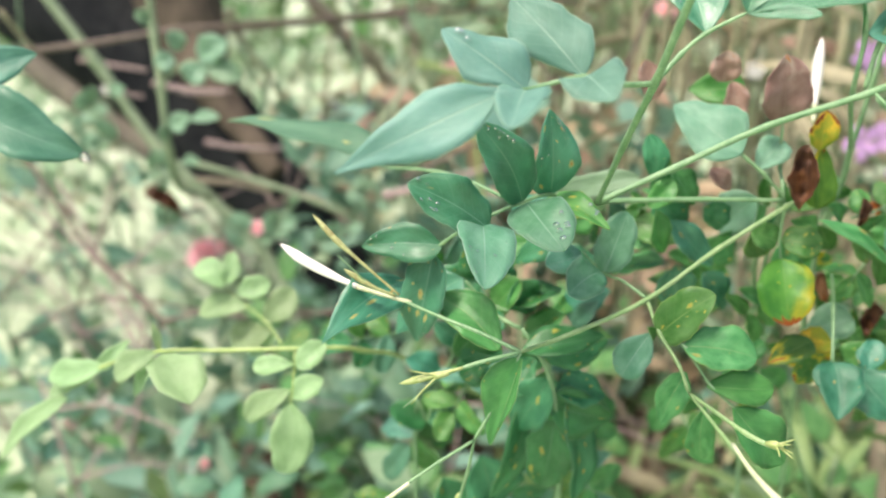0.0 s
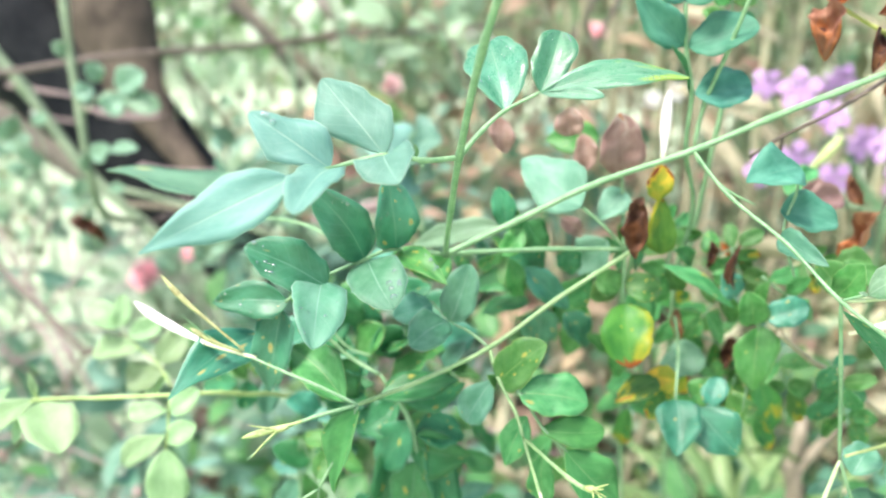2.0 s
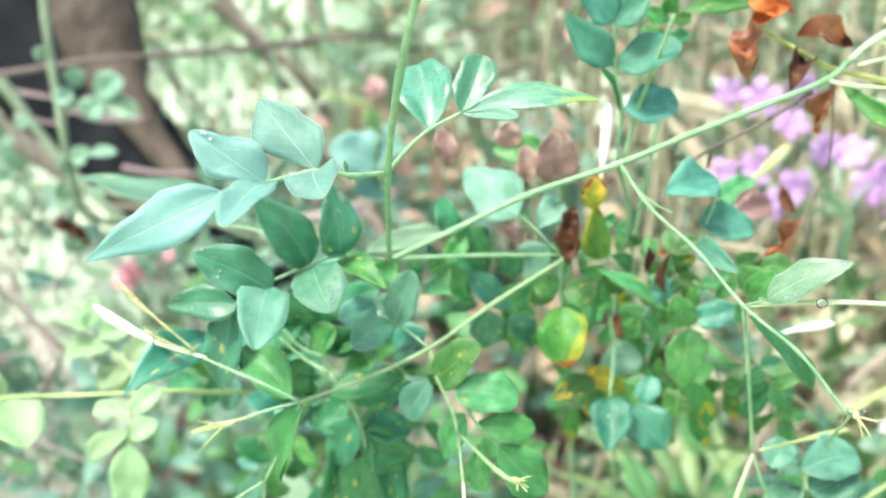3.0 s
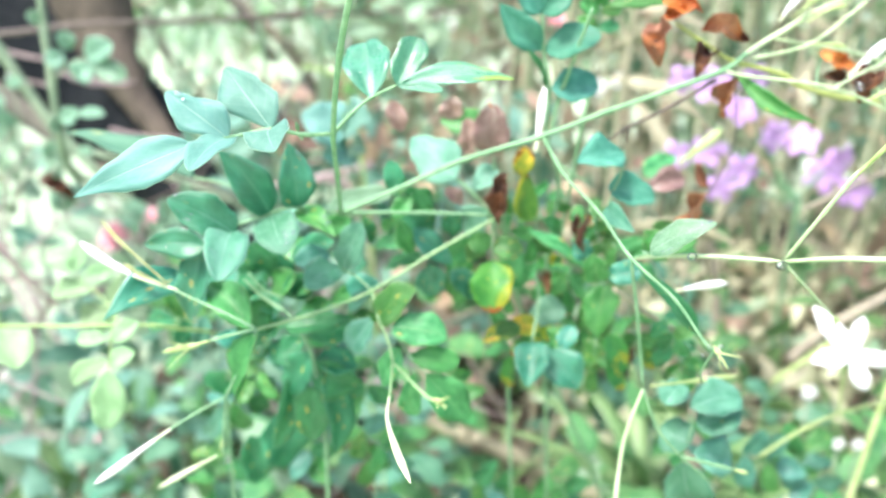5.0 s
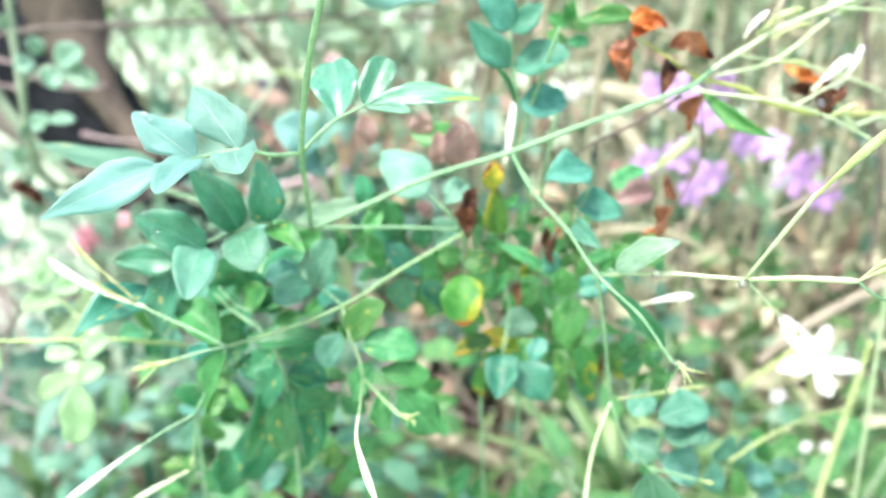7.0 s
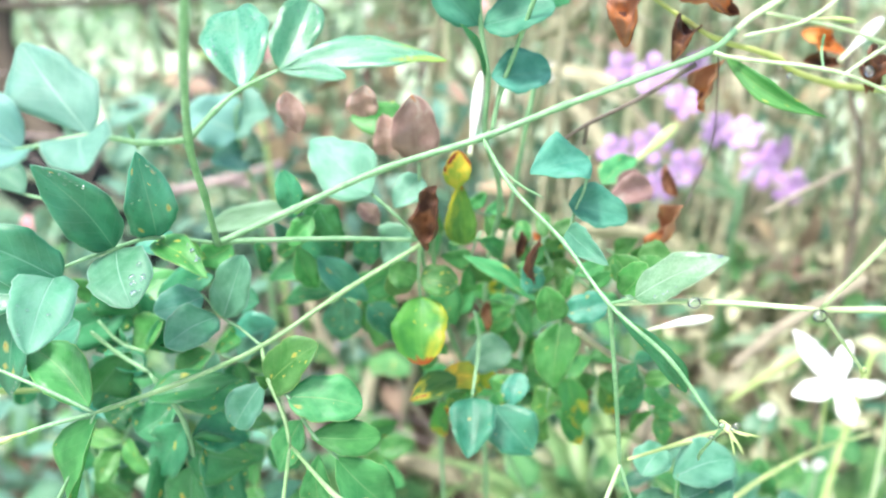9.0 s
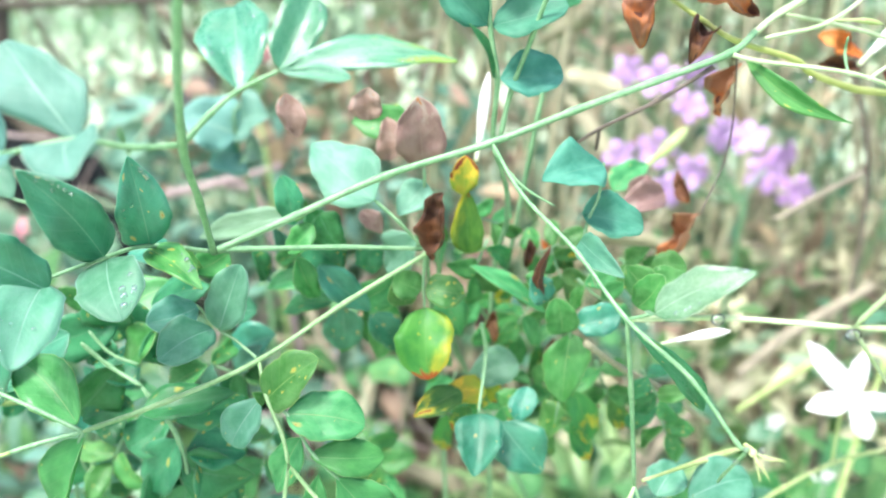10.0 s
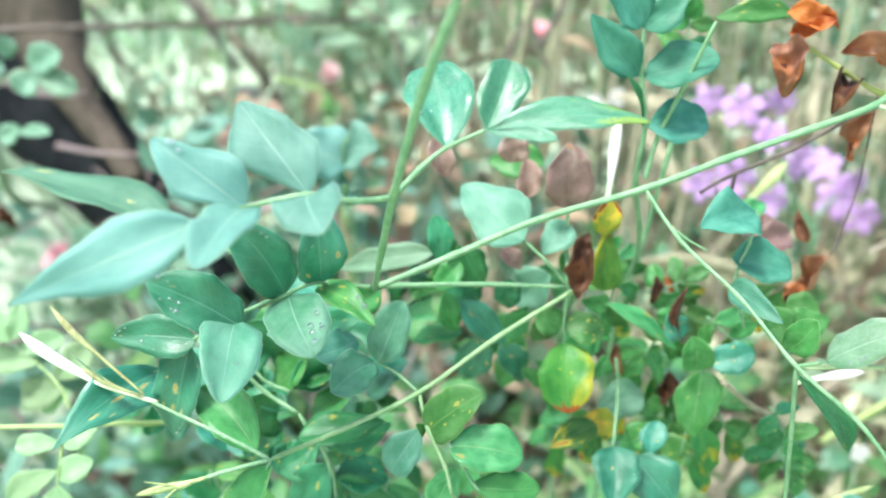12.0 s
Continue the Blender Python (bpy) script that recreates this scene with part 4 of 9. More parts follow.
leaf(le, (0.0550, 0.1690, 0.3942), (0.0529, 0.1670, 0.3977), 0.0025, "ovate", M_FRESH, 0, 0.22, 0.06)

spray = thing("jasmine_spray", (0.3000, 0.3000, 0.0000), "jasmine spray with one open white star flower and dew", "plant")
stem(spray, [(0.1019, 0.1854, 0.4465), (0.1068, 0.1720, 0.4389), (0.1152, 0.1580, 0.4319), (0.1220, 0.1450, 0.4239), (0.1321, 0.1380, 0.4159), (0.1396, 0.1328, 0.4063), (0.1421, 0.1334, 0.4049)], 0.00042, 0.00038, M_STEM)
stem(spray, [(0.1021, 0.1840, 0.4453), (0.1058, 0.1800, 0.4407), (0.1097, 0.1780, 0.4377), (0.1145, 0.1760, 0.4354)], 0.00040, 0.00020, M_STEM)
stem(spray, [(0.1220, 0.1450, 0.4239), (0.1366, 0.1380, 0.4273), (0.1536, 0.1296, 0.4293)], 0.00050, 0.00045, M_STEMLIGHT)
stem(spray, [(0.1536, 0.1296, 0.4293), (0.1604, 0.1175, 0.4344), (0.1673, 0.1055, 0.4385)], 0.00045, 0.00070, M_STEMLIGHT)
bud(spray, [(0.1673, 0.1055, 0.4385), (0.1705, 0.1050, 0.4420), (0.1751, 0.1040, 0.4457)], 0.00060, M_BUDGREEN, "flower_bud")
bud(spray, [(0.1673, 0.1055, 0.4385), (0.1700, 0.1030, 0.4416), (0.1731, 0.1000, 0.4442)], 0.00060, M_BUDGREEN, "flower_bud")
stem(spray, [(0.1673, 0.1055, 0.4385), (0.1713, 0.1060, 0.4354), (0.1784, 0.1070, 0.4323)], 0.00040, 0.00025, M_STEM)
stem(spray, [(0.1536, 0.1296, 0.4293), (0.1580, 0.1220, 0.4439), (0.1612, 0.1170, 0.4539)], 0.00040, 0.00050, M_STEMLIGHT)
bud(spray, [(0.1605, 0.1180, 0.4518), (0.1649, 0.1130, 0.4609), (0.1704, 0.1060, 0.4718)], 0.00100, M_BUDGREEN, "flower_bud")
stem(spray, [(0.1536, 0.1296, 0.4293), (0.1672, 0.1425, 0.4166), (0.1795, 0.1541, 0.4051)], 0.00035, 0.00030, M_STEMLIGHT)
calyx(spray, (0.1795, 0.1541, 0.4051), (0.1835, 0.1580, 0.4013), 4, 0.003, 31)
stem(spray, [(0.2303, 0.2471, 0.3508), (0.2337, 0.2520, 0.3370), (0.2355, 0.2540, 0.3213)], 0.00070, 0.00060, M_BUDGREEN)
stem(spray, [(0.2076, 0.2560, 0.2987), (0.2190, 0.2550, 0.3098), (0.2355, 0.2540, 0.3213), (0.2520, 0.2520, 0.3283)], 0.00080, 0.00060, M_BUDGREEN)
star_flower(spray, (0.2313, 0.2441, 0.3528), (-0.05, -1.0, 0.18), 0.0185)
dew_on(leaf(spray, (0.1258, 0.1420, 0.4263), (0.1391, 0.1349, 0.4366), 0.0076, "ovate", M_DEWY, -8, 0.12, 0.05, "leaf"), 22, 0.00042)
leaf(spray, (0.1256, 0.1420, 0.4262), (0.1239, 0.1420, 0.4268), 0.0008, "ovate", M_DEWY, 0, 0.22, 0.06)
stem(spray, [(0.1220, 0.1450, 0.4239), (0.1258, 0.1420, 0.4263)], 0.00030, 0.00030, M_STEM, "leaf_stalk")
dew(spray, (0.1348, 0.1370, 0.4274), 1, 0.0, 0.0012, 96)
dew(spray, (0.1527, 0.1280, 0.4283), 2, 0.0008, 0.00120, 95)
stem(spray, [(0.1220, 0.1450, 0.4239), (0.1260, 0.1500, 0.4068), (0.1312, 0.1566, 0.3814)], 0.00045, 0.00045, M_STEM)
stem(spray, [(0.1312, 0.1566, 0.3814), (0.1268, 0.1550, 0.3637), (0.1251, 0.1500, 0.3394)], 0.00045, 0.00070, M_STEMLIGHT)
stem(spray, [(0.1312, 0.1566, 0.3814), (0.1366, 0.1570, 0.3684), (0.1443, 0.1580, 0.3590)], 0.00040, 0.00040, M_STEM)
stem(spray, [(0.1443, 0.1580, 0.3590), (0.1601, 0.1580, 0.3551)], 0.00040, 0.00060, M_STEM)
stem(spray, [(0.1443, 0.1580, 0.3590), (0.1570, 0.1600, 0.3469)], 0.00030, 0.00030, M_STEM)
bud(spray, [(0.1588, 0.1580, 0.3554), (0.1646, 0.1580, 0.3540)], 0.00070, M_BUDGREEN, "flower_bud")
stem(spray, [(0.1421, 0.1334, 0.4049), (0.1414, 0.1400, 0.3951), (0.1455, 0.1500, 0.3867)], 0.00030, 0.00030, M_STEM)
bud(spray, [(0.1341, 0.1600, 0.3804), (0.1520, 0.1750, 0.3748), (0.1689, 0.1870, 0.3710)], 0.00090, M_BUDGREEN, "flower_bud")
calyx(spray, (0.1421, 0.1334, 0.4049), (0.1444, 0.1280, 0.4032), 7, 0.007, 11)
dew(spray, (0.1403, 0.1280, 0.4069), 4, 0.0020, 0.00090, 105)
leaf(spray, (0.1251, 0.1500, 0.4197), (0.1472, 0.1650, 0.3939), 0.0049, "lance", M_DARK, 20, 0.22, 0.06, "leaf")
leaf(spray, (0.1420, 0.1720, 0.3679), (0.1486, 0.1780, 0.3721), 0.0090, "round", M_SOFT, 0, 0.22, 0.06, "leaf")
leaf(spray, (0.1499, 0.1720, 0.3672), (0.1668, 0.1780, 0.3681), 0.0119, "round", M_SOFT, 0, 0.22, 0.06, "leaf")
leaf(spray, (0.1526, 0.1720, 0.3606), (0.1664, 0.1780, 0.3636), 0.0110, "round", M_SOFT, 0, 0.22, 0.06, "leaf")
leaf(spray, (0.1513, 0.1720, 0.3548), (0.1432, 0.1780, 0.3566), 0.0121, "round", M_SOFT, 0, 0.22, 0.06, "leaf")
leaf(spray, (0.1526, 0.1720, 0.3515), (0.1667, 0.1780, 0.3450), 0.0126, "round", M_SOFT, 0, 0.22, 0.06, "leaf")
leaf(spray, (0.1490, 0.1720, 0.3478), (0.1554, 0.1780, 0.3274), 0.0154, "round", M_SOFT, 0, 0.22, 0.06, "leaf")
stem(spray, [(0.1490, 0.1720, 0.3478), (0.1508, 0.1720, 0.3594), (0.1508, 0.1720, 0.3683)], 0.00030, 0.00020, M_STEM)
bud(spray, [(0.1452, 0.1900, 0.3975), (0.1530, 0.1900, 0.3996), (0.1621, 0.1900, 0.4011)], 0.00120, M_WHITE, "flower_bud")
stem(spray, [(0.1251, 0.1500, 0.3394), (0.1500, 0.2000, 0.2200), (0.2400, 0.2700, 0.1000), (0.3000, 0.3000, -0.0100)], 0.00080, 0.00140, M_STEM)

yshoot = thing("jasmine_shoot", (0.1100, 0.2700, 0.0000), "jasmine shoot with yellowing spotted leaves and withered tips", "plant")
lf = stem(yshoot, [(0.0888, 0.1950, 0.4190), (0.0888, 0.1970, 0.4097), (0.0893, 0.1960, 0.4037)], 0.00040, 0.00030, M_STEM, "leaf_stalk")
leaf(lf, (0.0893, 0.1960, 0.4042), (0.0897, 0.1865, 0.3901), 0.0136, "round", M_FLANK, 0, 0.2, 0.08, "leaflet", 0.0, (1.0, 1.0))
leaf(lf, (0.0883, 0.1970, 0.4083), (0.0816, 0.1960, 0.4118), 0.0076, "round", M_FRESH, 0, 0.22, 0.06)
leaf(lf, (0.0893, 0.1970, 0.4087), (0.0986, 0.1950, 0.4081), 0.0082, "round", M_SPOT, 0, 0.22, 0.06)
leaf(lf, (0.0924, 0.1940, 0.4332), (0.0902, 0.1900, 0.4183), 0.0083, "lance", M_BROWN, 15, 0.5, 0.08)
leaf(lf, (0.1002, 0.2070, 0.4142), (0.0988, 0.2040, 0.4317), 0.0080, "ovate", M_FLANK, 0, 0.3, 0.06, "leaflet", 0.0)
leaf(lf, (0.0981, 0.2030, 0.4299), (0.0980, 0.2010, 0.4401), 0.0066, "obov", M_YEL2, 0, 0.25, 0.06, "leaflet", 0.0)
lg = stem(yshoot, [(0.0771, 0.1950, 0.4310), (0.0828, 0.1940, 0.4261), (0.0885, 0.1950, 0.4196)], 0.00040, 0.00040, M_STEM, "leaf_stalk")
leaf(lg, (0.0771, 0.1940, 0.4311), (0.0626, 0.2050, 0.4414), 0.0150, "ovate", M_PALEB, 0, 0.15, 0.06, "leaflet", 0.0, (1.0, 1.0))
leaf(lg, (0.0891, 0.2050, 0.4329), (0.0827, 0.2000, 0.4258), 0.0082, "ovate", M_PALEB, 0, 0.2, 0.06)
leaf(lg, (0.0886, 0.2030, 0.4368), (0.0866, 0.1980, 0.4536), 0.0117, "round", M_COPPER, 0, 0.25, 0.06)
leaf(lg, (0.0758, 0.2100, 0.4462), (0.0754, 0.2080, 0.4541), 0.0078, "round", M_COPPER, 0, 0.3, 0.06)
leaf(lg, (0.0584, 0.2130, 0.4413), (0.0561, 0.2120, 0.4518), 0.0067, "obov", M_COPPER, 0, 0.4, 0.06)
leaf(lg, (0.0808, 0.2200, 0.4344), (0.0799, 0.2200, 0.4452), 0.0070, "round", M_COPPER, 0, 0.4, 0.06)
leaf(lg, (0.0860, 0.2300, 0.4422), (0.0707, 0.2300, 0.4420), 0.0102, "ovate", M_MID, 0, 0.22, 0.06)
stem(yshoot, [(0.0886, 0.2030, 0.4368), (0.0892, 0.2040, 0.4262), (0.0894, 0.2000, 0.4178), (0.0926, 0.2200, 0.3926), (0.0990, 0.2500, 0.3390), (0.1100, 0.2700, 0.1500), (0.1100, 0.2700, -0.0100)], 0.00040, 0.00080, M_STEM)
leaf(lg, (0.0584, 0.2000, 0.4232), (0.0561, 0.2000, 0.4351), 0.0064, "obov", M_DARK, 0, 0.3, 0.06)
leaf(lg, (0.0639, 0.2050, 0.4244), (0.0692, 0.2050, 0.4159), 0.0087, "ovate", M_DARK, 0, 0.22, 0.06)
leaf(lg, (0.0759, 0.2100, 0.4155), (0.0767, 0.2100, 0.4073), 0.0077, "ovate", M_DARK, 0, 0.22, 0.06)
leaf(lg, (0.0738, 0.2100, 0.4242), (0.0790, 0.2100, 0.4182), 0.0052, "ovate", M_COPPER, 0, 0.22, 0.06)
leaf(lg, (0.0569, 0.2000, 0.4163), (0.0629, 0.2000, 0.4233), 0.0063, "obov", M_MID, 0, 0.22, 0.06)
leaf(lg, (0.0584, 0.2000, 0.4246), (0.0615, 0.2000, 0.4290), 0.0041, "round", M_FRESH, 0, 0.22, 0.06)
leaf(lg, (0.0589, 0.2000, 0.4156), (0.0633, 0.2100, 0.4012), 0.0061, "ovate", M_MID, 0, 0.22, 0.06)
leaf(lg, (0.0637, 0.2050, 0.4115), (0.0760, 0.2100, 0.3973), 0.0081, "ovate", M_TEAL, 0, 0.22, 0.06)
leaf(lg, (0.0873, 0.2150, 0.4152), (0.0798, 0.2250, 0.4036), 0.0125, "ovate", M_PALEB, 0, 0.22, 0.06)
leaf(lg, (0.0686, 0.2200, 0.3943), (0.0691, 0.2250, 0.3793), 0.0115, "ovate", M_TEAL, 0, 0.22, 0.06)
leaf(lg, (0.0806, 0.2250, 0.3970), (0.0778, 0.2300, 0.3740), 0.0094, "ovate", M_MID, 0, 0.22, 0.06)
leaf(lg, (0.0963, 0.2150, 0.4045), (0.1011, 0.2250, 0.3834), 0.0091, "ovate", M_MID, 0, 0.22, 0.06)
leaf(lg, (0.0567, 0.2150, 0.4207), (0.0310, 0.2250, 0.4116), 0.0075, "ovate", M_BRIAR, 0, 0.22, 0.06)
leaf(lg, (0.0607, 0.2150, 0.4226), (0.0677, 0.2200, 0.4016), 0.0096, "ovate", M_DARK, 0, 0.22, 0.06)
leaf(lg, (0.0698, 0.2150, 0.4033), (0.0563, 0.2200, 0.4067), 0.0094, "obov", M_MID, 0, 0.22, 0.06)
leaf(lg, (0.0468, 0.2150, 0.3950), (0.0342, 0.2150, 0.3975), 0.0098, "obov", M_TEAL, 0, 0.22, 0.06)
leaf(lg, (0.0504, 0.2200, 0.3862), (0.0374, 0.2250, 0.3787), 0.0116, "obov", M_TEAL, 0, 0.22, 0.06)
lj = stem(yshoot, [(0.1034, 0.2000, 0.3988), (0.1049, 0.2000, 0.3896), (0.1025, 0.1900, 0.3783)], 0.00050, 0.00040, M_STEM, "leaf_stalk")
leaf(lj, (0.1158, 0.2130, 0.3810), (0.1025, 0.2100, 0.3777), 0.0104, "round", M_PALEB, 0, 0.22, 0.06)
leaf(lj, (0.1028, 0.1900, 0.3790), (0.1007, 0.1780, 0.3694), 0.0122, "ovate", M_TEAL, 0, 0.25, 0.06)
leaf(lj, (0.1080, 0.1900, 0.3766), (0.1181, 0.1850, 0.3657), 0.0136, "ovate", M_TEAL, 0, 0.2, 0.06)
leaf(lj, (0.0987, 0.1950, 0.3823), (0.0869, 0.1900, 0.3785), 0.0079, "ovate", M_YEL, 0, 0.22, 0.06)
leaf(lj, (0.1017, 0.2000, 0.3753), (0.0977, 0.2000, 0.3680), 0.0064, "ovate", M_YEL, 0, 0.22, 0.06)
leaf(lj, (0.1104, 0.2000, 0.3736), (0.1158, 0.2000, 0.3800), 0.0083, "ovate", M_SPOT, 0, 0.22, 0.06)
leaf(lj, (0.1139, 0.1950, 0.3734), (0.1164, 0.2000, 0.3808), 0.0070, "obov", M_TEAL, 0, 0.22, 0.06)
leaf(lj, (0.1217, 0.2100, 0.3639), (0.1294, 0.2050, 0.3686), 0.0102, "ovate", M_SPOT, 0, 0.22, 0.06)
leaf(lj, (0.1029, 0.2100, 0.3752), (0.1062, 0.2100, 0.3692), 0.0060, "round", M_YEL, 0, 0.22, 0.06)
lk = stem(yshoot, [(0.1234, 0.1950, 0.4040), (0.1258, 0.2000, 0.3941), (0.1250, 0.2050, 0.3670)], 0.00050, 0.00030, M_STEM, "leaf_stalk")
leaf(lk, (0.1225, 0.1950, 0.3981), (0.1200, 0.1930, 0.4081), 0.0083, "round", M_MID, 0, 0.22, 0.06)
leaf(lk, (0.1263, 0.1970, 0.3994), (0.1365, 0.1950, 0.4033), 0.0084, "round", M_TEAL, 0, 0.22, 0.06)
leaf(lk, (0.1069, 0.2150, 0.3763), (0.1120, 0.2150, 0.3682), 0.0058, "ovate", M_YEL2, 10, 0.22, 0.06)
leaf(lk, (0.1318, 0.2150, 0.3596), (0.1383, 0.2150, 0.3493), 0.0070, "ovate", M_YEL, -12, 0.22, 0.06)
leaf(lk, (0.1260, 0.2000, 0.3957), (0.1241, 0.1950, 0.3789), 0.0118, "ovate", M_MID, 0, 0.25, 0.06)
leaf(lk, (0.1204, 0.2050, 0.3991), (0.1004, 0.2050, 0.4118), 0.0053, "lance", M_MID, 20, 0.22, 0.06)
leaf(lk, (0.1182, 0.2100, 0.4034), (0.1201, 0.2100, 0.4081), 0.0071, "round", M_MID, 0, 0.22, 0.06)
leaf(lk, (0.1309, 0.2100, 0.3741), (0.1369, 0.2150, 0.3551), 0.0092, "ovate", M_YEL, 0, 0.22, 0.06)
leaf(lk, (0.1320, 0.1700, 0.4155), (0.1350, 0.1650, 0.4245), 0.0070, "round", M_MID, 0, 0.22, 0.06)
leaf(lk, (0.1413, 0.1900, 0.4120), (0.1509, 0.1900, 0.4148), 0.0078, "ovate", M_FRESH, 0, 0.22, 0.06)
leaf(lk, (0.1348, 0.1900, 0.4175), (0.1425, 0.1900, 0.4077), 0.0078, "ovate", M_MID, 0, 0.22, 0.06)
leaf(lk, (0.1197, 0.2000, 0.4047), (0.1151, 0.2000, 0.4106), 0.0068, "round", M_TEAL, 0, 0.22, 0.06)

shade = thing("jasmine_shoot", (-0.0087, 0.2450, 0.0000), "shaded jasmine shoot with dull teal-green leaflets", "plant")
sh = stem(shade, [(-0.0087, 0.2450, -0.0100), (-0.0087, 0.2250, 0.3162), (-0.0040, 0.2250, 0.3404), (0.0008, 0.2250, 0.3558), (0.0070, 0.2250, 0.3670)], 0.0007, 0.0004, M_STEM)
leaf(sh, (-0.0040, 0.2250, 0.3404), (-0.0155, 0.2210, 0.3467), 0.0085, "round", M_DARK, -4, 0.22, 0.06)
leaf(sh, (-0.0040, 0.2250, 0.3404), (0.0118, 0.2210, 0.3455), 0.0080, "round", M_TEAL, 2, 0.22, 0.06)
leaf(sh, (0.0003, 0.2250, 0.3549), (-0.0097, 0.2210, 0.3635), 0.0085, "round", M_TEAL, 13, 0.22, 0.06)
leaf(sh, (0.0003, 0.2250, 0.3549), (0.0146, 0.2210, 0.3559), 0.0080, "ovate", M_SPOT, 9, 0.22, 0.06)
leaf(sh, (0.0066, 0.2250, 0.3667), (-0.0011, 0.2210, 0.3762), 0.0075, "ovate", M_TEAL, -17, 0.22, 0.06)
leaf(sh, (0.0066, 0.2250, 0.3667), (0.0181, 0.2210, 0.3687), 0.0080, "ovate", M_DARK, -13, 0.22, 0.06)
leaf(sh, (0.0070, 0.2250, 0.3670), (0.0115, 0.2210, 0.3826), 0.0075, "obov", M_TEAL, 10, 0.22, 0.06)

rshoot = thing("jasmine_shoot", (0.1350, 0.3000, 0.0000), "upright jasmine shoot with matte grey-green leaflets", "plant")
rs = stem(rshoot, [(0.1010, 0.1980, 0.4804), (0.1021, 0.1990, 0.4688), (0.1043, 0.2000, 0.4577), (0.1049, 0.2050, 0.4425), (0.1115, 0.2200, 0.4213), (0.1106, 0.2350, 0.3785), (0.1250, 0.2800, 0.2000), (0.1350, 0.3000, -0.0100)], 0.00050, 0.00080, M_STEM)
stem(rshoot, [(0.1143, 0.1900, 0.4821), (0.1109, 0.1950, 0.4682), (0.1076, 0.2000, 0.4553), (0.1057, 0.2000, 0.4450)], 0.00050, 0.00060, M_STEM)
stem(rshoot, [(0.1218, 0.2300, 0.4591), (0.1193, 0.2300, 0.4429), (0.1177, 0.2350, 0.4230), (0.1152, 0.2400, 0.3977)], 0.00070, 0.00070, M_STEM)
leaf(rs, (0.1016, 0.1990, 0.4694), (0.0885, 0.1950, 0.4826), 0.0092, "ovate", M_MATTE, 0, 0.22, 0.06)
leaf(rs, (0.1026, 0.1990, 0.4694), (0.1182, 0.1960, 0.4743), 0.0114, "round", M_MATTE, -15, 0.2, 0.06)
leaf(rs, (0.1050, 0.2000, 0.4580), (0.1192, 0.2010, 0.4593), 0.0115, "obov", M_MATTE, -5, 0.25, 0.06)
leaf(rs, (0.1037, 0.2000, 0.4580), (0.0966, 0.1900, 0.4704), 0.0031, "lance", M_DARK, 40, 0.22, 0.06)
leaf(rs, (0.1005, 0.1975, 0.4800), (0.0891, 0.1970, 0.4945), 0.0098, "ovate", M_MATTE, 0, 0.22, 0.06)
leaf(rs, (0.1011, 0.1975, 0.4798), (0.1100, 0.1970, 0.4876), 0.0080, "ovate", M_MATTE, 0, 0.22, 0.06)
bud(rshoot, [(0.1032, 0.2250, 0.4334), (0.1042, 0.2280, 0.4387), (0.1053, 0.2320, 0.4453), (0.1066, 0.2350, 0.4549)], 0.00150, M_WHITE, "flower_bud")
lh = stem(rshoot, [(0.1242, 0.1750, 0.4184), (0.1211, 0.1760, 0.4293), (0.1238, 0.1780, 0.4372), (0.1243, 0.1780, 0.4444)], 0.00040, 0.00030, M_STEM, "leaf_stalk")
leaf(lh, (0.1241, 0.1780, 0.4438), (0.1106, 0.1720, 0.4418), 0.0117, "kite", M_MATTE, 0, 0.3, 0.06, "leaflet", 0.0, (0.8, 1.3))
leaf(lh, (0.1206, 0.1780, 0.4335), (0.1340, 0.1780, 0.4305), 0.0100, "round", M_MATTE, -10, 0.3, 0.06)
leaf(lh, (0.1200, 0.1750, 0.4284), (0.1254, 0.1600, 0.4260), 0.0061, "ovate", M_BLUE, 15, 0.25, 0.06)
leaf(lh, (0.1445, 0.2400, 0.4218), (0.1568, 0.2500, 0.4276), 0.0089, "ovate", M_MID, 0, 0.22, 0.06)
bud(rshoot, [(0.1713, 0.3000, 0.4140), (0.1814, 0.3100, 0.4179), (0.1959, 0.3250, 0.4249)], 0.00240, M_BUDGREEN, "flower_bud")
stem(rshoot, [(0.1269, 0.1880, 0.3987), (0.1397, 0.2000, 0.3862), (0.1529, 0.2100, 0.3756), (0.1827, 0.2400, 0.3463)], 0.00080, 0.00080, M_STRAW)

dshoot = thing("withered_branch", (0.4000, 0.4200, 0.0000), "withered branch with curled rust-brown dead leaves", "plant")
ds = stem(dshoot, [(0.1423, 0.2100, 0.4773), (0.1518, 0.2050, 0.4710), (0.1589, 0.2020, 0.4671), (0.1767, 0.2100, 0.4626), (0.2024, 0.2250, 0.4539), (0.3600, 0.3300, 0.4200), (0.4000, 0.4000, 0.2500), (0.4000, 0.4200, -0.0100)], 0.00050, 0.00100, M_STEMYEL)
stem(dshoot, [(0.1551, 0.2050, 0.4610), (0.1422, 0.2050, 0.4526), (0.1310, 0.2100, 0.4451), (0.1245, 0.2150, 0.4387)], 0.00060, 0.00040, M_TWIG)
stem(dshoot, [(0.1310, 0.2100, 0.4451), (0.1312, 0.2120, 0.4395)], 0.00050, 0.00050, M_TWIG)
leaf(ds, (0.1657, 0.2140, 0.4612), (0.1643, 0.2160, 0.4478), 0.0072, "ovate", M_RUST, 25, 0.8, 0.12, "leaf")
leaf(ds, (0.1368, 0.2050, 0.4774), (0.1358, 0.2000, 0.4663), 0.0093, "round", M_RUST, 10, 0.6, 0.15, "leaf")
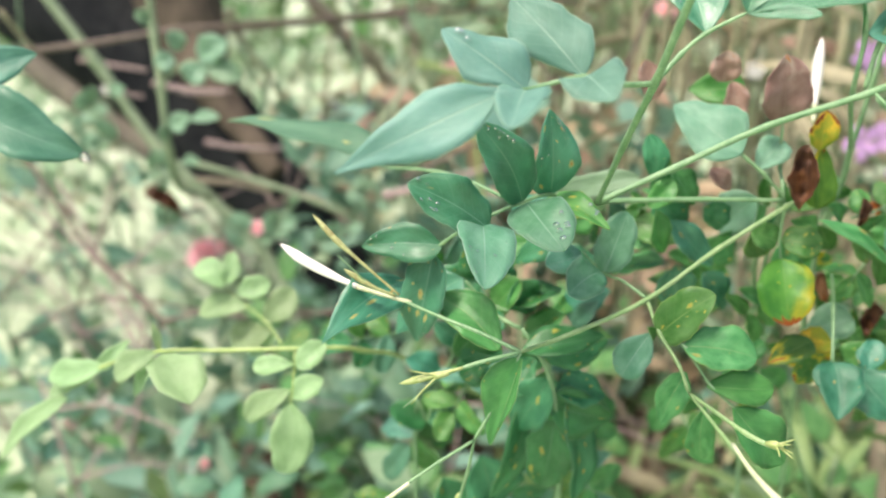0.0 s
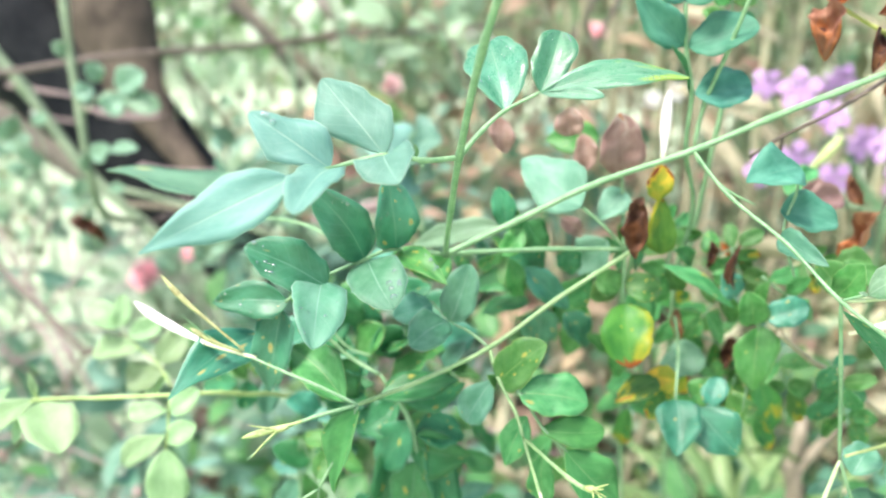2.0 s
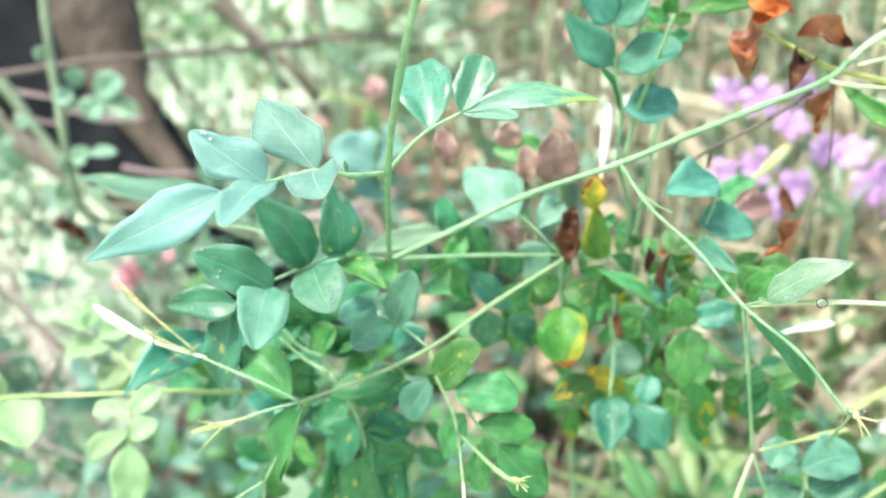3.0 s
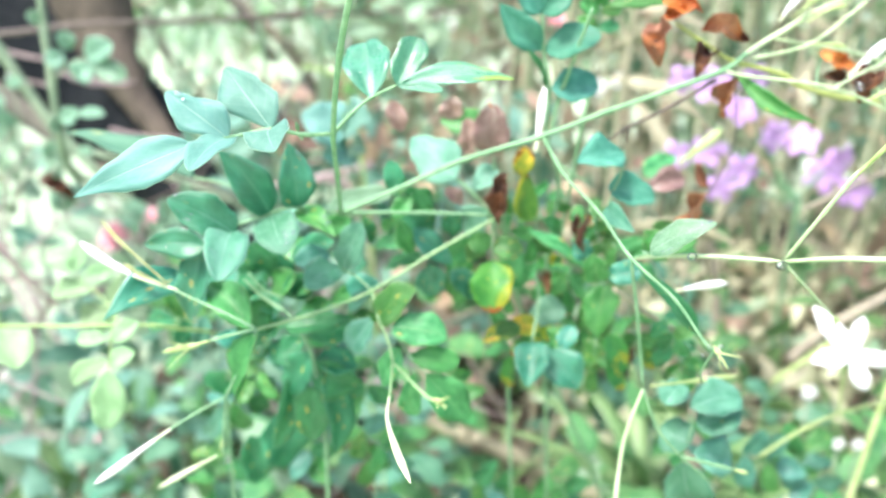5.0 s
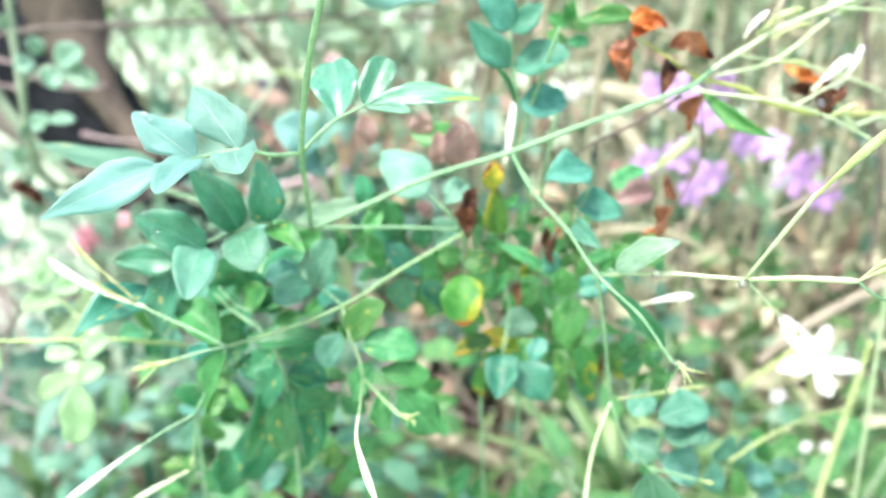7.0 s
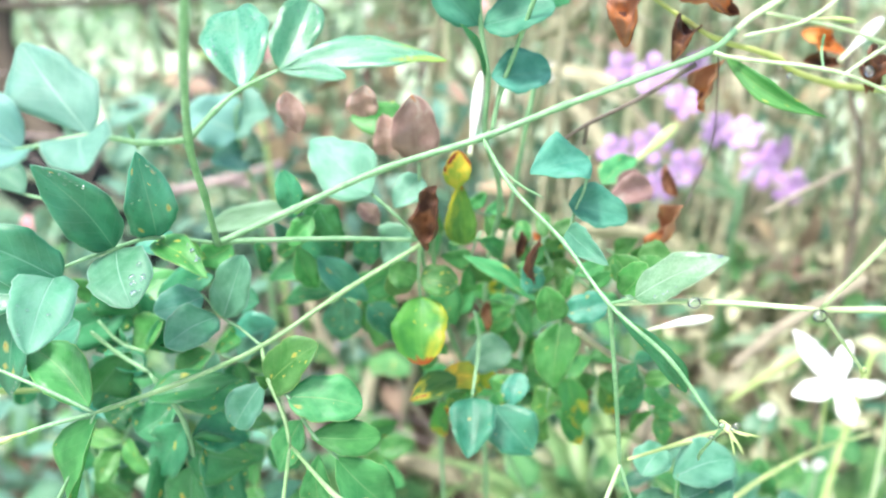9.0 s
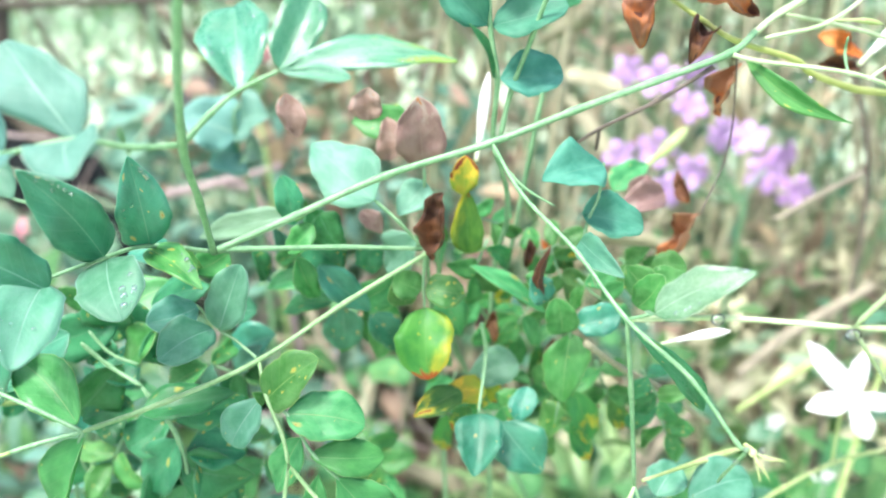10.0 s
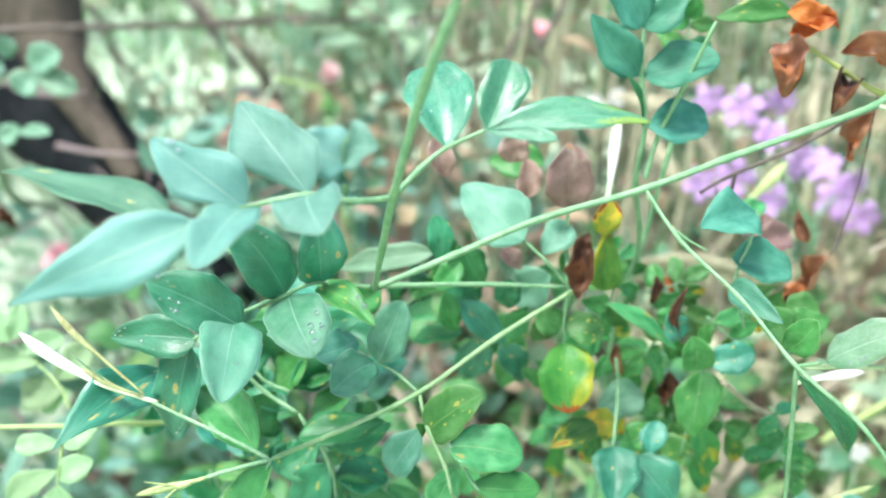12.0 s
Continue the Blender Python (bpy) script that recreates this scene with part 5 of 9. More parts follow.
leaf(ds, (0.1488, 0.2040, 0.4753), (0.1622, 0.2000, 0.4732), 0.0072, "ovate", M_RUST, 0, 0.7, 0.15, "leaf")
leaf(ds, (0.1537, 0.2060, 0.4697), (0.1477, 0.2000, 0.4628), 0.0082, "round", M_BROWN, 0, 0.5, 0.06, "leaf")
leaf(ds, (0.1396, 0.2100, 0.4785), (0.1476, 0.2050, 0.4831), 0.0063, "ovate", M_RUST2, 0, 0.4, 0.06, "leaf")
leaf(ds, (0.1588, 0.2100, 0.4240), (0.1501, 0.2130, 0.4085), 0.0086, "ovate", M_RUST, 20, 0.7, -0.15, "leaf")
leaf(ds, (0.1544, 0.2250, 0.4254), (0.1406, 0.2200, 0.4222), 0.0089, "ovate", M_COPPER, 0, 0.5, 0.06, "leaf")
leaf(ds, (0.1537, 0.2400, 0.4268), (0.1515, 0.2400, 0.4168), 0.0080, "ovate", M_COPPER, 0, 0.5, 0.06, "leaf")
stem(dshoot, [(0.1588, 0.2100, 0.4240), (0.1679, 0.2200, 0.4398), (0.1602, 0.2050, 0.4668)], 0.00025, 0.00020, M_TWIG)
leaf(ds, (0.1223, 0.2150, 0.4820), (0.1419, 0.2150, 0.4835), 0.0064, "lance", M_FRESH, 0, 0.22, 0.06, "leaf")
leaf(ds, (0.1384, 0.2120, 0.4836), (0.1496, 0.2080, 0.4805), 0.0083, "ovate", M_RUST2, 0, 0.4, 0.06, "leaf")
leaf(ds, (0.1583, 0.1950, 0.4637), (0.1796, 0.1850, 0.4520), 0.0052, "acum", M_SPOT, 20, 0.3, 0.06, "leaf", 0.07)
leaf(ds, (0.2067, 0.2600, 0.4649), (0.2217, 0.2600, 0.4586), 0.0075, "ovate", M_RUST2, 0, 0.4, 0.06, "leaf")
leaf(ds, (0.2136, 0.2700, 0.4555), (0.2268, 0.2700, 0.4531), 0.0070, "ovate", M_BROWN, 0, 0.5, 0.06, "leaf")
leaf(ds, (0.1069, 0.2350, 0.3875), (0.1114, 0.2350, 0.3785), 0.0078, "ovate", M_COPPER, 0, 0.22, 0.06, "leaf")
leaf(ds, (0.1231, 0.2300, 0.4100), (0.1293, 0.2300, 0.4017), 0.0047, "ovate", M_RUST2, 0, 0.22, 0.06, "leaf")
stem(vine, [(0.1534, 0.1929, 0.4653), (0.1601, 0.1920, 0.4639), (0.1801, 0.1900, 0.4620), (0.1974, 0.1950, 0.4569), (0.2159, 0.2000, 0.4486)], 0.00050, 0.00040, M_STEMLIGHT)
stem(vine, [(0.1839, 0.1900, 0.4608), (0.1961, 0.2000, 0.4646), (0.2101, 0.2150, 0.4665)], 0.00040, 0.00050, M_STEMLIGHT)
bud(vine, [(0.2092, 0.2150, 0.4659), (0.2141, 0.2200, 0.4719), (0.2152, 0.2200, 0.4765)], 0.00110, M_WHITE, "flower_bud")
bud(vine, [(0.1956, 0.1950, 0.4568), (0.2007, 0.1950, 0.4593), (0.2050, 0.1950, 0.4613)], 0.00090, M_BUDGREEN, "flower_bud")
stem(vine, [(0.1793, 0.1900, 0.4615), (0.1832, 0.2000, 0.4652), (0.1832, 0.2000, 0.4690)], 0.00030, 0.00030, M_STEM)
stem(vine, [(0.1739, 0.2120, 0.4729), (0.2005, 0.2250, 0.4688), (0.2194, 0.2350, 0.4643), (0.2350, 0.2400, 0.4590)], 0.00050, 0.00050, M_STEMLIGHT)
stem(vine, [(0.1997, 0.2150, 0.4873), (0.2059, 0.2200, 0.4961), (0.2084, 0.2200, 0.5037)], 0.00050, 0.00040, M_STEMLIGHT)
stem(vine, [(0.2016, 0.2150, 0.4878), (0.2201, 0.2200, 0.4872)], 0.00050, 0.00040, M_STEMLIGHT)
bud(vine, [(0.1772, 0.2100, 0.4794), (0.1838, 0.2120, 0.4847), (0.1922, 0.2130, 0.4877)], 0.00100, M_BUDGREEN, "flower_bud")
calyx(vine, (0.1789, 0.2100, 0.4810), (0.1911, 0.2120, 0.4868), 5, 0.008, 21)
bud(vine, [(0.1729, 0.2080, 0.4782), (0.1749, 0.2080, 0.4820), (0.1793, 0.2080, 0.4869)], 0.00100, M_WHITE, "flower_bud")
dew(vine, (0.1999, 0.2120, 0.4855), 3, 0.0010, 0.00120, 220)
stem(vine, [(0.1886, 0.2300, 0.4842), (0.1960, 0.2350, 0.4931), (0.2016, 0.2400, 0.5010)], 0.00060, 0.00060, M_STRAW)
bud(vine, [(0.2100, 0.2400, 0.4588), (0.2182, 0.2450, 0.4646), (0.2266, 0.2500, 0.4706)], 0.00180, M_WHITE, "flower_bud")
bud(vine, [(0.1794, 0.2000, 0.4725), (0.1853, 0.2000, 0.4726), (0.1908, 0.2000, 0.4720)], 0.00070, M_BUDGREEN, "flower_bud")
stem(vine, [(0.1630, 0.1980, 0.4683), (0.1815, 0.2050, 0.4721), (0.1975, 0.2120, 0.4828), (0.2041, 0.2160, 0.4864), (0.2208, 0.2220, 0.4932)], 0.00050, 0.00045, M_STEMLIGHT)
bud(vine, [(0.1780, 0.2000, 0.4787), (0.1839, 0.2000, 0.4825), (0.1889, 0.2000, 0.4837)], 0.00070, M_BUDGREEN, "flower_bud")

rose = thing("rose_sprig", (0.0200, 0.4500, 0.0000), "pale lime-green rose sprig with thin young leaflets", "plant")
stem(rose, [(-0.1176, 0.2150, 0.3520), (-0.0974, 0.2050, 0.3669), (-0.0771, 0.2000, 0.3745), (-0.0573, 0.2000, 0.3752), (-0.0346, 0.2000, 0.3761), (-0.0208, 0.2100, 0.3712), (-0.0073, 0.2600, 0.3396), (0.0300, 0.4000, 0.2200), (0.0200, 0.4500, -0.0100)], 0.00040, 0.00080, M_LIME)
r1 = stem(rose, [(-0.0762, 0.2000, 0.3749), (-0.0771, 0.2000, 0.3801)], 0.00030, 0.00020, M_LIME, "leaf_stalk")
leaf(r1, (-0.0965, 0.2050, 0.3669), (-0.1171, 0.2100, 0.3618), 0.0088, "obov", M_PALE, 0, 0.22, 0.06)
leaf(r1, (-0.1023, 0.2080, 0.3620), (-0.1184, 0.2100, 0.3542), 0.0055, "obov", M_PALE, 0, 0.22, 0.06)
leaf(r1, (-0.1146, 0.2130, 0.3521), (-0.1427, 0.2150, 0.3280), 0.0075, "ovate", M_PALE, 20, 0.22, 0.06)
leaf(r1, (-0.0771, 0.2000, 0.3745), (-0.0901, 0.1980, 0.3668), 0.0077, "obov", M_PALE, 0, 0.22, 0.06)
leaf(r1, (-0.0764, 0.2000, 0.3735), (-0.0861, 0.2000, 0.3601), 0.0052, "lance", M_PALE, 30, 0.22, 0.06)
leaf(r1, (-0.0755, 0.2000, 0.3740), (-0.0609, 0.1800, 0.3691), 0.0141, "obov", M_PALE, -10, 0.22, 0.06)
leaf(r1, (-0.0770, 0.2000, 0.3749), (-0.0778, 0.2000, 0.3835), 0.0025, "lance", M_PALE, 0, 0.22, 0.06)
leaf(r1, (-0.1022, 0.2100, 0.3634), (-0.0901, 0.2100, 0.3737), 0.0051, "ovate", M_PALE, 0, 0.22, 0.06)
r2 = stem(rose, [(-0.0375, 0.2000, 0.3759), (-0.0375, 0.1970, 0.3701), (-0.0387, 0.1950, 0.3610)], 0.00040, 0.00025, M_LIME, "leaf_stalk")
leaf(r2, (-0.0372, 0.1970, 0.3726), (-0.0494, 0.1980, 0.3711), 0.0059, "obov", M_PALE, 0, 0.22, 0.06)
leaf(r2, (-0.0366, 0.1970, 0.3715), (-0.0288, 0.2000, 0.3777), 0.0072, "obov", M_PALE, 0, 0.22, 0.06)
leaf(r2, (-0.0388, 0.1960, 0.3654), (-0.0529, 0.1970, 0.3553), 0.0073, "obov", M_PALE, 0, 0.22, 0.06)
leaf(r2, (-0.0385, 0.1960, 0.3633), (-0.0289, 0.1950, 0.3692), 0.0069, "obov", M_PALE, 0, 0.22, 0.06)
leaf(r2, (-0.0385, 0.1950, 0.3615), (-0.0413, 0.1930, 0.3406), 0.0123, "obov", M_PALE, 0, 0.15, 0.06)
r3 = stem(rose, [(-0.0536, 0.2400, 0.3585), (-0.0619, 0.2500, 0.3627), (-0.0784, 0.2600, 0.3708)], 0.00040, 0.00030, M_LIME, "leaf_stalk")
leaf(r3, (-0.0774, 0.2550, 0.3731), (-0.0875, 0.2600, 0.3806), 0.0094, "obov", M_PALE, 0, 0.22, 0.06)
leaf(r3, (-0.0763, 0.2550, 0.3741), (-0.0745, 0.2600, 0.3848), 0.0070, "obov", M_PALE, 0, 0.22, 0.06)
leaf(r3, (-0.0727, 0.2550, 0.3706), (-0.0622, 0.2600, 0.3739), 0.0086, "obov", M_PALE, 0, 0.22, 0.06)
leaf(r3, (-0.0636, 0.2550, 0.3606), (-0.0540, 0.2600, 0.3714), 0.0110, "obov", M_PALE, 0, 0.22, 0.06)
leaf(r3, (-0.0690, 0.2550, 0.3669), (-0.0893, 0.2600, 0.3615), 0.0091, "obov", M_PALE, 0, 0.22, 0.06)
leaf(r3, (-0.0618, 0.2550, 0.3574), (-0.0783, 0.2600, 0.3518), 0.0120, "obov", M_PALE, 0, 0.22, 0.06)
leaf(r3, (-0.0599, 0.2550, 0.3564), (-0.0725, 0.2600, 0.3474), 0.0080, "obov", M_PALE, 0, 0.22, 0.06)

low = thing("jasmine_shoot", (0.0300, 0.2400, 0.0000), "shaded low jasmine shoot with dark leaves flecked yellow", "plant")
lw = stem(low, [(0.0252, 0.1850, 0.3893), (0.0323, 0.1850, 0.3758), (0.0347, 0.1850, 0.3564), (0.0353, 0.1900, 0.3401), (0.0300, 0.2200, 0.2000), (0.0300, 0.2400, -0.0100)], 0.00050, 0.00090, M_STEM)
leaf(lw, (0.0254, 0.1820, 0.3849), (0.0456, 0.1860, 0.3872), 0.0094, "ovate", M_DARK, -22.011, 0.22, 0.06)
leaf(lw, (0.0321, 0.1860, 0.3752), (0.0230, 0.1900, 0.3587), 0.0119, "ovate", M_DARK, 3.71525, 0.22, 0.06)
leaf(lw, (0.0336, 0.1860, 0.3718), (0.0466, 0.1900, 0.3687), 0.0110, "ovate", M_DARK, -10.9238, 0.22, 0.06)
leaf(lw, (0.0335, 0.1840, 0.3641), (0.0306, 0.1880, 0.3414), 0.0128, "ovate", M_DARK, 8.72928, 0.22, 0.06)
leaf(lw, (0.0362, 0.1900, 0.3660), (0.0436, 0.1940, 0.3508), 0.0114, "ovate", M_DARK, 10.5605, 0.22, 0.06)
leaf(lw, (0.0270, 0.1900, 0.3662), (0.0165, 0.1940, 0.3338), 0.0112, "ovate", M_DARK, -36.4956, 0.22, 0.06)
leaf(lw, (0.0365, 0.1850, 0.3692), (0.0387, 0.1890, 0.3356), 0.0122, "ovate", M_DARK, -40.8939, 0.22, 0.06)
leaf(lw, (0.0322, 0.1850, 0.3690), (0.0486, 0.1890, 0.3630), 0.0127, "ovate", M_DARK, 28.3474, 0.22, 0.06)
leaf(lw, (0.0132, 0.2100, 0.3373), (0.0153, 0.2140, 0.3134), 0.0190, "ovate", M_DARK, -20.2143, 0.22, 0.06)
leaf(lw, (0.0008, 0.2200, 0.3228), (0.0015, 0.2240, 0.2990), 0.0148, "ovate", M_DARK, -22.3162, 0.22, 0.06)
leaf(lw, (0.0078, 0.1910, 0.3788), (0.0180, 0.1950, 0.3898), 0.0125, "ovate", M_DARK, 41.6342, 0.22, 0.06)
leaf(lw, (0.0093, 0.1900, 0.3779), (0.0200, 0.1940, 0.3798), 0.0093, "obov", M_DARK, -2.49787, 0.22, 0.06)
leaf(lw, (0.0296, 0.1870, 0.3810), (0.0471, 0.1910, 0.3836), 0.0092, "ovate", M_DARK, 28.2628, 0.22, 0.06)
leaf(lw, (0.0190, 0.1900, 0.3701), (0.0290, 0.1940, 0.3767), 0.0107, "ovate", M_DARK, -1.98633, 0.22, 0.06)
leaf(lw, (0.0237, 0.2000, 0.3961), (0.0288, 0.2040, 0.3864), 0.0103, "ovate", M_DARK, 11.6817, 0.22, 0.06)
leaf(lw, (0.0152, 0.2000, 0.3886), (0.0065, 0.2040, 0.3942), 0.0082, "ovate", M_DARK, -29.3482, 0.22, 0.06)
leaf(lw, (0.0365, 0.2000, 0.3870), (0.0255, 0.2040, 0.3786), 0.0083, "ovate", M_MID, 11.3283, 0.22, 0.06)
leaf(lw, (0.0112, 0.2000, 0.4065), (0.0179, 0.2040, 0.3947), 0.0113, "ovate", M_DARK, 30.9158, 0.22, 0.06)
leaf(lw, (0.0165, 0.2050, 0.4013), (0.0218, 0.2090, 0.3872), 0.0091, "ovate", M_DARK, 1.94722, 0.22, 0.06)
leaf(lw, (0.0251, 0.2000, 0.3963), (0.0156, 0.2040, 0.3840), 0.0098, "ovate", M_MID, 20.2652, 0.22, 0.06)
leaf(lw, (0.0107, 0.1850, 0.4024), (-0.0070, 0.1890, 0.3857), 0.0138, "ovate", M_TEAL, 14.3986, 0.22, 0.06)
leaf(lw, (0.0231, 0.2000, 0.3893), (0.0359, 0.2040, 0.3929), 0.0097, "ovate", M_DARK, -36.6214, 0.22, 0.06)
leaf(lw, (0.0204, 0.1950, 0.3846), (0.0102, 0.1990, 0.3880), 0.0080, "ovate", M_DARK, 21.6913, 0.22, 0.06)
leaf(lw, (0.0086, 0.2000, 0.3677), (0.0149, 0.2040, 0.3712), 0.0100, "ovate", M_DARK, 7.65236, 0.22, 0.06)
leaf(lw, (0.0219, 0.2000, 0.3640), (0.0148, 0.2040, 0.3693), 0.0084, "ovate", M_DARK, -16.6935, 0.22, 0.06)
leaf(lw, (0.0432, 0.2000, 0.4163), (0.0332, 0.2040, 0.4101), 0.0087, "ovate", M_MID, -39.395, 0.22, 0.06)
leaf(lw, (0.0319, 0.1900, 0.4179), (0.0223, 0.1940, 0.4183), 0.0090, "ovate", M_TEAL, 30.7043, 0.22, 0.06)
leaf(lw, (0.0383, 0.2000, 0.4081), (0.0231, 0.2040, 0.3999), 0.0080, "ovate", M_DARK, -2.28908, 0.22, 0.06)
leaf(lw, (0.0656, 0.2200, 0.4028), (0.0483, 0.2240, 0.3978), 0.0104, "ovate", M_MID, 18.3812, 0.22, 0.06)
leaf(lw, (0.0658, 0.2250, 0.3937), (0.0516, 0.2290, 0.3884), 0.0089, "ovate", M_MID, 31.8203, 0.22, 0.06)
leaf(lw, (0.0604, 0.2100, 0.4165), (0.0687, 0.2140, 0.4066), 0.0098, "ovate", M_DARK, 17.9869, 0.22, 0.06)
leaf(lw, (0.0722, 0.2150, 0.3974), (0.0841, 0.2190, 0.4048), 0.0101, "ovate", M_MID, 35.3723, 0.22, 0.06)
leaf(lw, (0.0760, 0.2200, 0.3918), (0.0835, 0.2240, 0.3789), 0.0087, "ovate", M_TEAL, -8.82307, 0.22, 0.06)
leaf(lw, (-0.0003, 0.2000, 0.3932), (0.0165, 0.2040, 0.3993), 0.0129, "ovate", M_DARK, 25.2763, 0.22, 0.06)
leaf(lw, (0.0106, 0.2100, 0.3946), (0.0279, 0.2140, 0.4032), 0.0133, "ovate", M_MID, -4.65183, 0.22, 0.06)
stem(low, [(0.0110, 0.1900, 0.3979), (0.0168, 0.1900, 0.3920), (0.0248, 0.1870, 0.3883)], 0.00050, 0.00050, M_STEM)
stem(low, [(0.0219, 0.1950, 0.3898), (0.0153, 0.1960, 0.3922), (0.0104, 0.1970, 0.3976)], 0.00040, 0.00040, M_STEM)
sp0 = stem(yshoot, [(0.1050, 0.2350, 0.3927), (0.1077, 0.2330, 0.3877), (0.1114, 0.2330, 0.3822)], 0.00040, 0.00030, M_STEM, "leaf_stalk")
leaf(sp0, (0.1064, 0.2330, 0.3908), (0.1165, 0.2355, 0.3911), 0.0062, "round", M_YEL, 28.5892, 0.22, 0.06)
leaf(sp0, (0.1064, 0.2330, 0.3908), (0.1021, 0.2344, 0.3819), 0.0053, "ovate", M_MID, -21.2879, 0.22, 0.06)
leaf(sp0, (0.1100, 0.2330, 0.3845), (0.1189, 0.2310, 0.3868), 0.0054, "round", M_MID, 34.973, 0.22, 0.06)
leaf(sp0, (0.1100, 0.2330, 0.3845), (0.1059, 0.2340, 0.3758), 0.0062, "ovate", M_MID, -30.8918, 0.22, 0.06)
leaf(sp0, (0.1114, 0.2330, 0.3822), (0.1174, 0.2433, 0.3673), 0.0066, "ovate", M_MID, -28.0681, 0.22, 0.06)
sp1 = stem(yshoot, [(0.1180, 0.2300, 0.4050), (0.1227, 0.2280, 0.4074), (0.1276, 0.2280, 0.4097)], 0.00040, 0.00030, M_STEM, "leaf_stalk")
leaf(sp1, (0.1201, 0.2280, 0.4068), (0.1199, 0.2323, 0.4132), 0.0059, "round", M_SPOT, -26.7398, 0.22, 0.06)
leaf(sp1, (0.1201, 0.2280, 0.4068), (0.1270, 0.2285, 0.4012), 0.0046, "obov", M_FRESH, 36.6066, 0.22, 0.06)
leaf(sp1, (0.1256, 0.2280, 0.4090), (0.1259, 0.2332, 0.4152), 0.0046, "round", M_MID, -13.6167, 0.22, 0.06)
leaf(sp1, (0.1256, 0.2280, 0.4090), (0.1318, 0.2297, 0.4009), 0.0051, "round", M_FRESH, 17.1922, 0.22, 0.06)
leaf(sp1, (0.1276, 0.2280, 0.4097), (0.1347, 0.2283, 0.4136), 0.0051, "round", M_MID, 4.12154, 0.22, 0.06)
sp2 = stem(yshoot, [(0.1163, 0.2400, 0.3797), (0.1218, 0.2380, 0.3766), (0.1281, 0.2380, 0.3732)], 0.00040, 0.00030, M_STEM, "leaf_stalk")
leaf(sp2, (0.1189, 0.2380, 0.3788), (0.1251, 0.2343, 0.3872), 0.0056, "obov", M_MID, 38.2351, 0.22, 0.06)
leaf(sp2, (0.1189, 0.2380, 0.3788), (0.1185, 0.2471, 0.3628), 0.0067, "obov", M_FRESH, -20.9249, 0.22, 0.06)
leaf(sp2, (0.1256, 0.2380, 0.3747), (0.1357, 0.2480, 0.3772), 0.0058, "obov", M_MID, -34.3409, 0.22, 0.06)
leaf(sp2, (0.1256, 0.2380, 0.3747), (0.1255, 0.2436, 0.3604), 0.0063, "obov", M_SPOT, -34.2658, 0.22, 0.06)
leaf(sp2, (0.1281, 0.2380, 0.3732), (0.1384, 0.2423, 0.3647), 0.0073, "ovate", M_MID, 18.5753, 0.22, 0.06)
sp3 = stem(yshoot, [(0.1244, 0.2250, 0.4102), (0.1259, 0.2230, 0.4055), (0.1285, 0.2230, 0.4002)], 0.00040, 0.00030, M_STEM, "leaf_stalk")
leaf(sp3, (0.1251, 0.2230, 0.4083), (0.1340, 0.2268, 0.4071), 0.0046, "ovate", M_YEL, 35.583, 0.22, 0.06)
leaf(sp3, (0.1251, 0.2230, 0.4083), (0.1186, 0.2236, 0.4034), 0.0051, "obov", M_MID, -37.3206, 0.22, 0.06)
leaf(sp3, (0.1276, 0.2230, 0.4024), (0.1340, 0.2184, 0.4026), 0.0057, "obov", M_FRESH, 19.4598, 0.22, 0.06)
leaf(sp3, (0.1276, 0.2230, 0.4024), (0.1221, 0.2227, 0.3954), 0.0047, "ovate", M_FRESH, -37.0633, 0.22, 0.06)
leaf(sp3, (0.1285, 0.2230, 0.4002), (0.1333, 0.2272, 0.3901), 0.0060, "obov", M_SPOT, -27.7796, 0.22, 0.06)
sp4 = stem(yshoot, [(0.1017, 0.2400, 0.3648), (0.1001, 0.2380, 0.3584), (0.0996, 0.2380, 0.3507)], 0.00040, 0.00030, M_STEM, "leaf_stalk")
leaf(sp4, (0.1010, 0.2380, 0.3621), (0.1110, 0.2359, 0.3569), 0.0063, "round", M_YEL, -2.51321, 0.22, 0.06)
leaf(sp4, (0.1010, 0.2380, 0.3621), (0.0920, 0.2400, 0.3570), 0.0069, "ovate", M_MID, -13.5678, 0.22, 0.06)
leaf(sp4, (0.1000, 0.2380, 0.3538), (0.1097, 0.2451, 0.3448), 0.0066, "round", M_MID, 23.0914, 0.22, 0.06)
leaf(sp4, (0.1000, 0.2380, 0.3538), (0.0897, 0.2430, 0.3478), 0.0069, "obov", M_MID, 28.1595, 0.22, 0.06)
leaf(sp4, (0.0996, 0.2380, 0.3507), (0.0999, 0.2480, 0.3321), 0.0065, "round", M_YEL, 12.5741, 0.22, 0.06)
sp5 = stem(yshoot, [(0.1226, 0.2400, 0.3608), (0.1283, 0.2380, 0.3590), (0.1347, 0.2380, 0.3568)], 0.00040, 0.00030, M_STEM, "leaf_stalk")
leaf(sp5, (0.1253, 0.2380, 0.3606), (0.1305, 0.2359, 0.3684), 0.0059, "obov", M_MID, -17.7386, 0.22, 0.06)
leaf(sp5, (0.1253, 0.2380, 0.3606), (0.1260, 0.2372, 0.3496), 0.0059, "obov", M_MID, 36.7513, 0.22, 0.06)
leaf(sp5, (0.1322, 0.2380, 0.3578), (0.1379, 0.2376, 0.3674), 0.0062, "round", M_SPOT, -13.9155, 0.22, 0.06)
leaf(sp5, (0.1322, 0.2380, 0.3578), (0.1322, 0.2396, 0.3448), 0.0072, "obov", M_SPOT, 16.0797, 0.22, 0.06)
leaf(sp5, (0.1347, 0.2380, 0.3568), (0.1463, 0.2450, 0.3481), 0.0058, "obov", M_YEL, 6.79101, 0.22, 0.06)
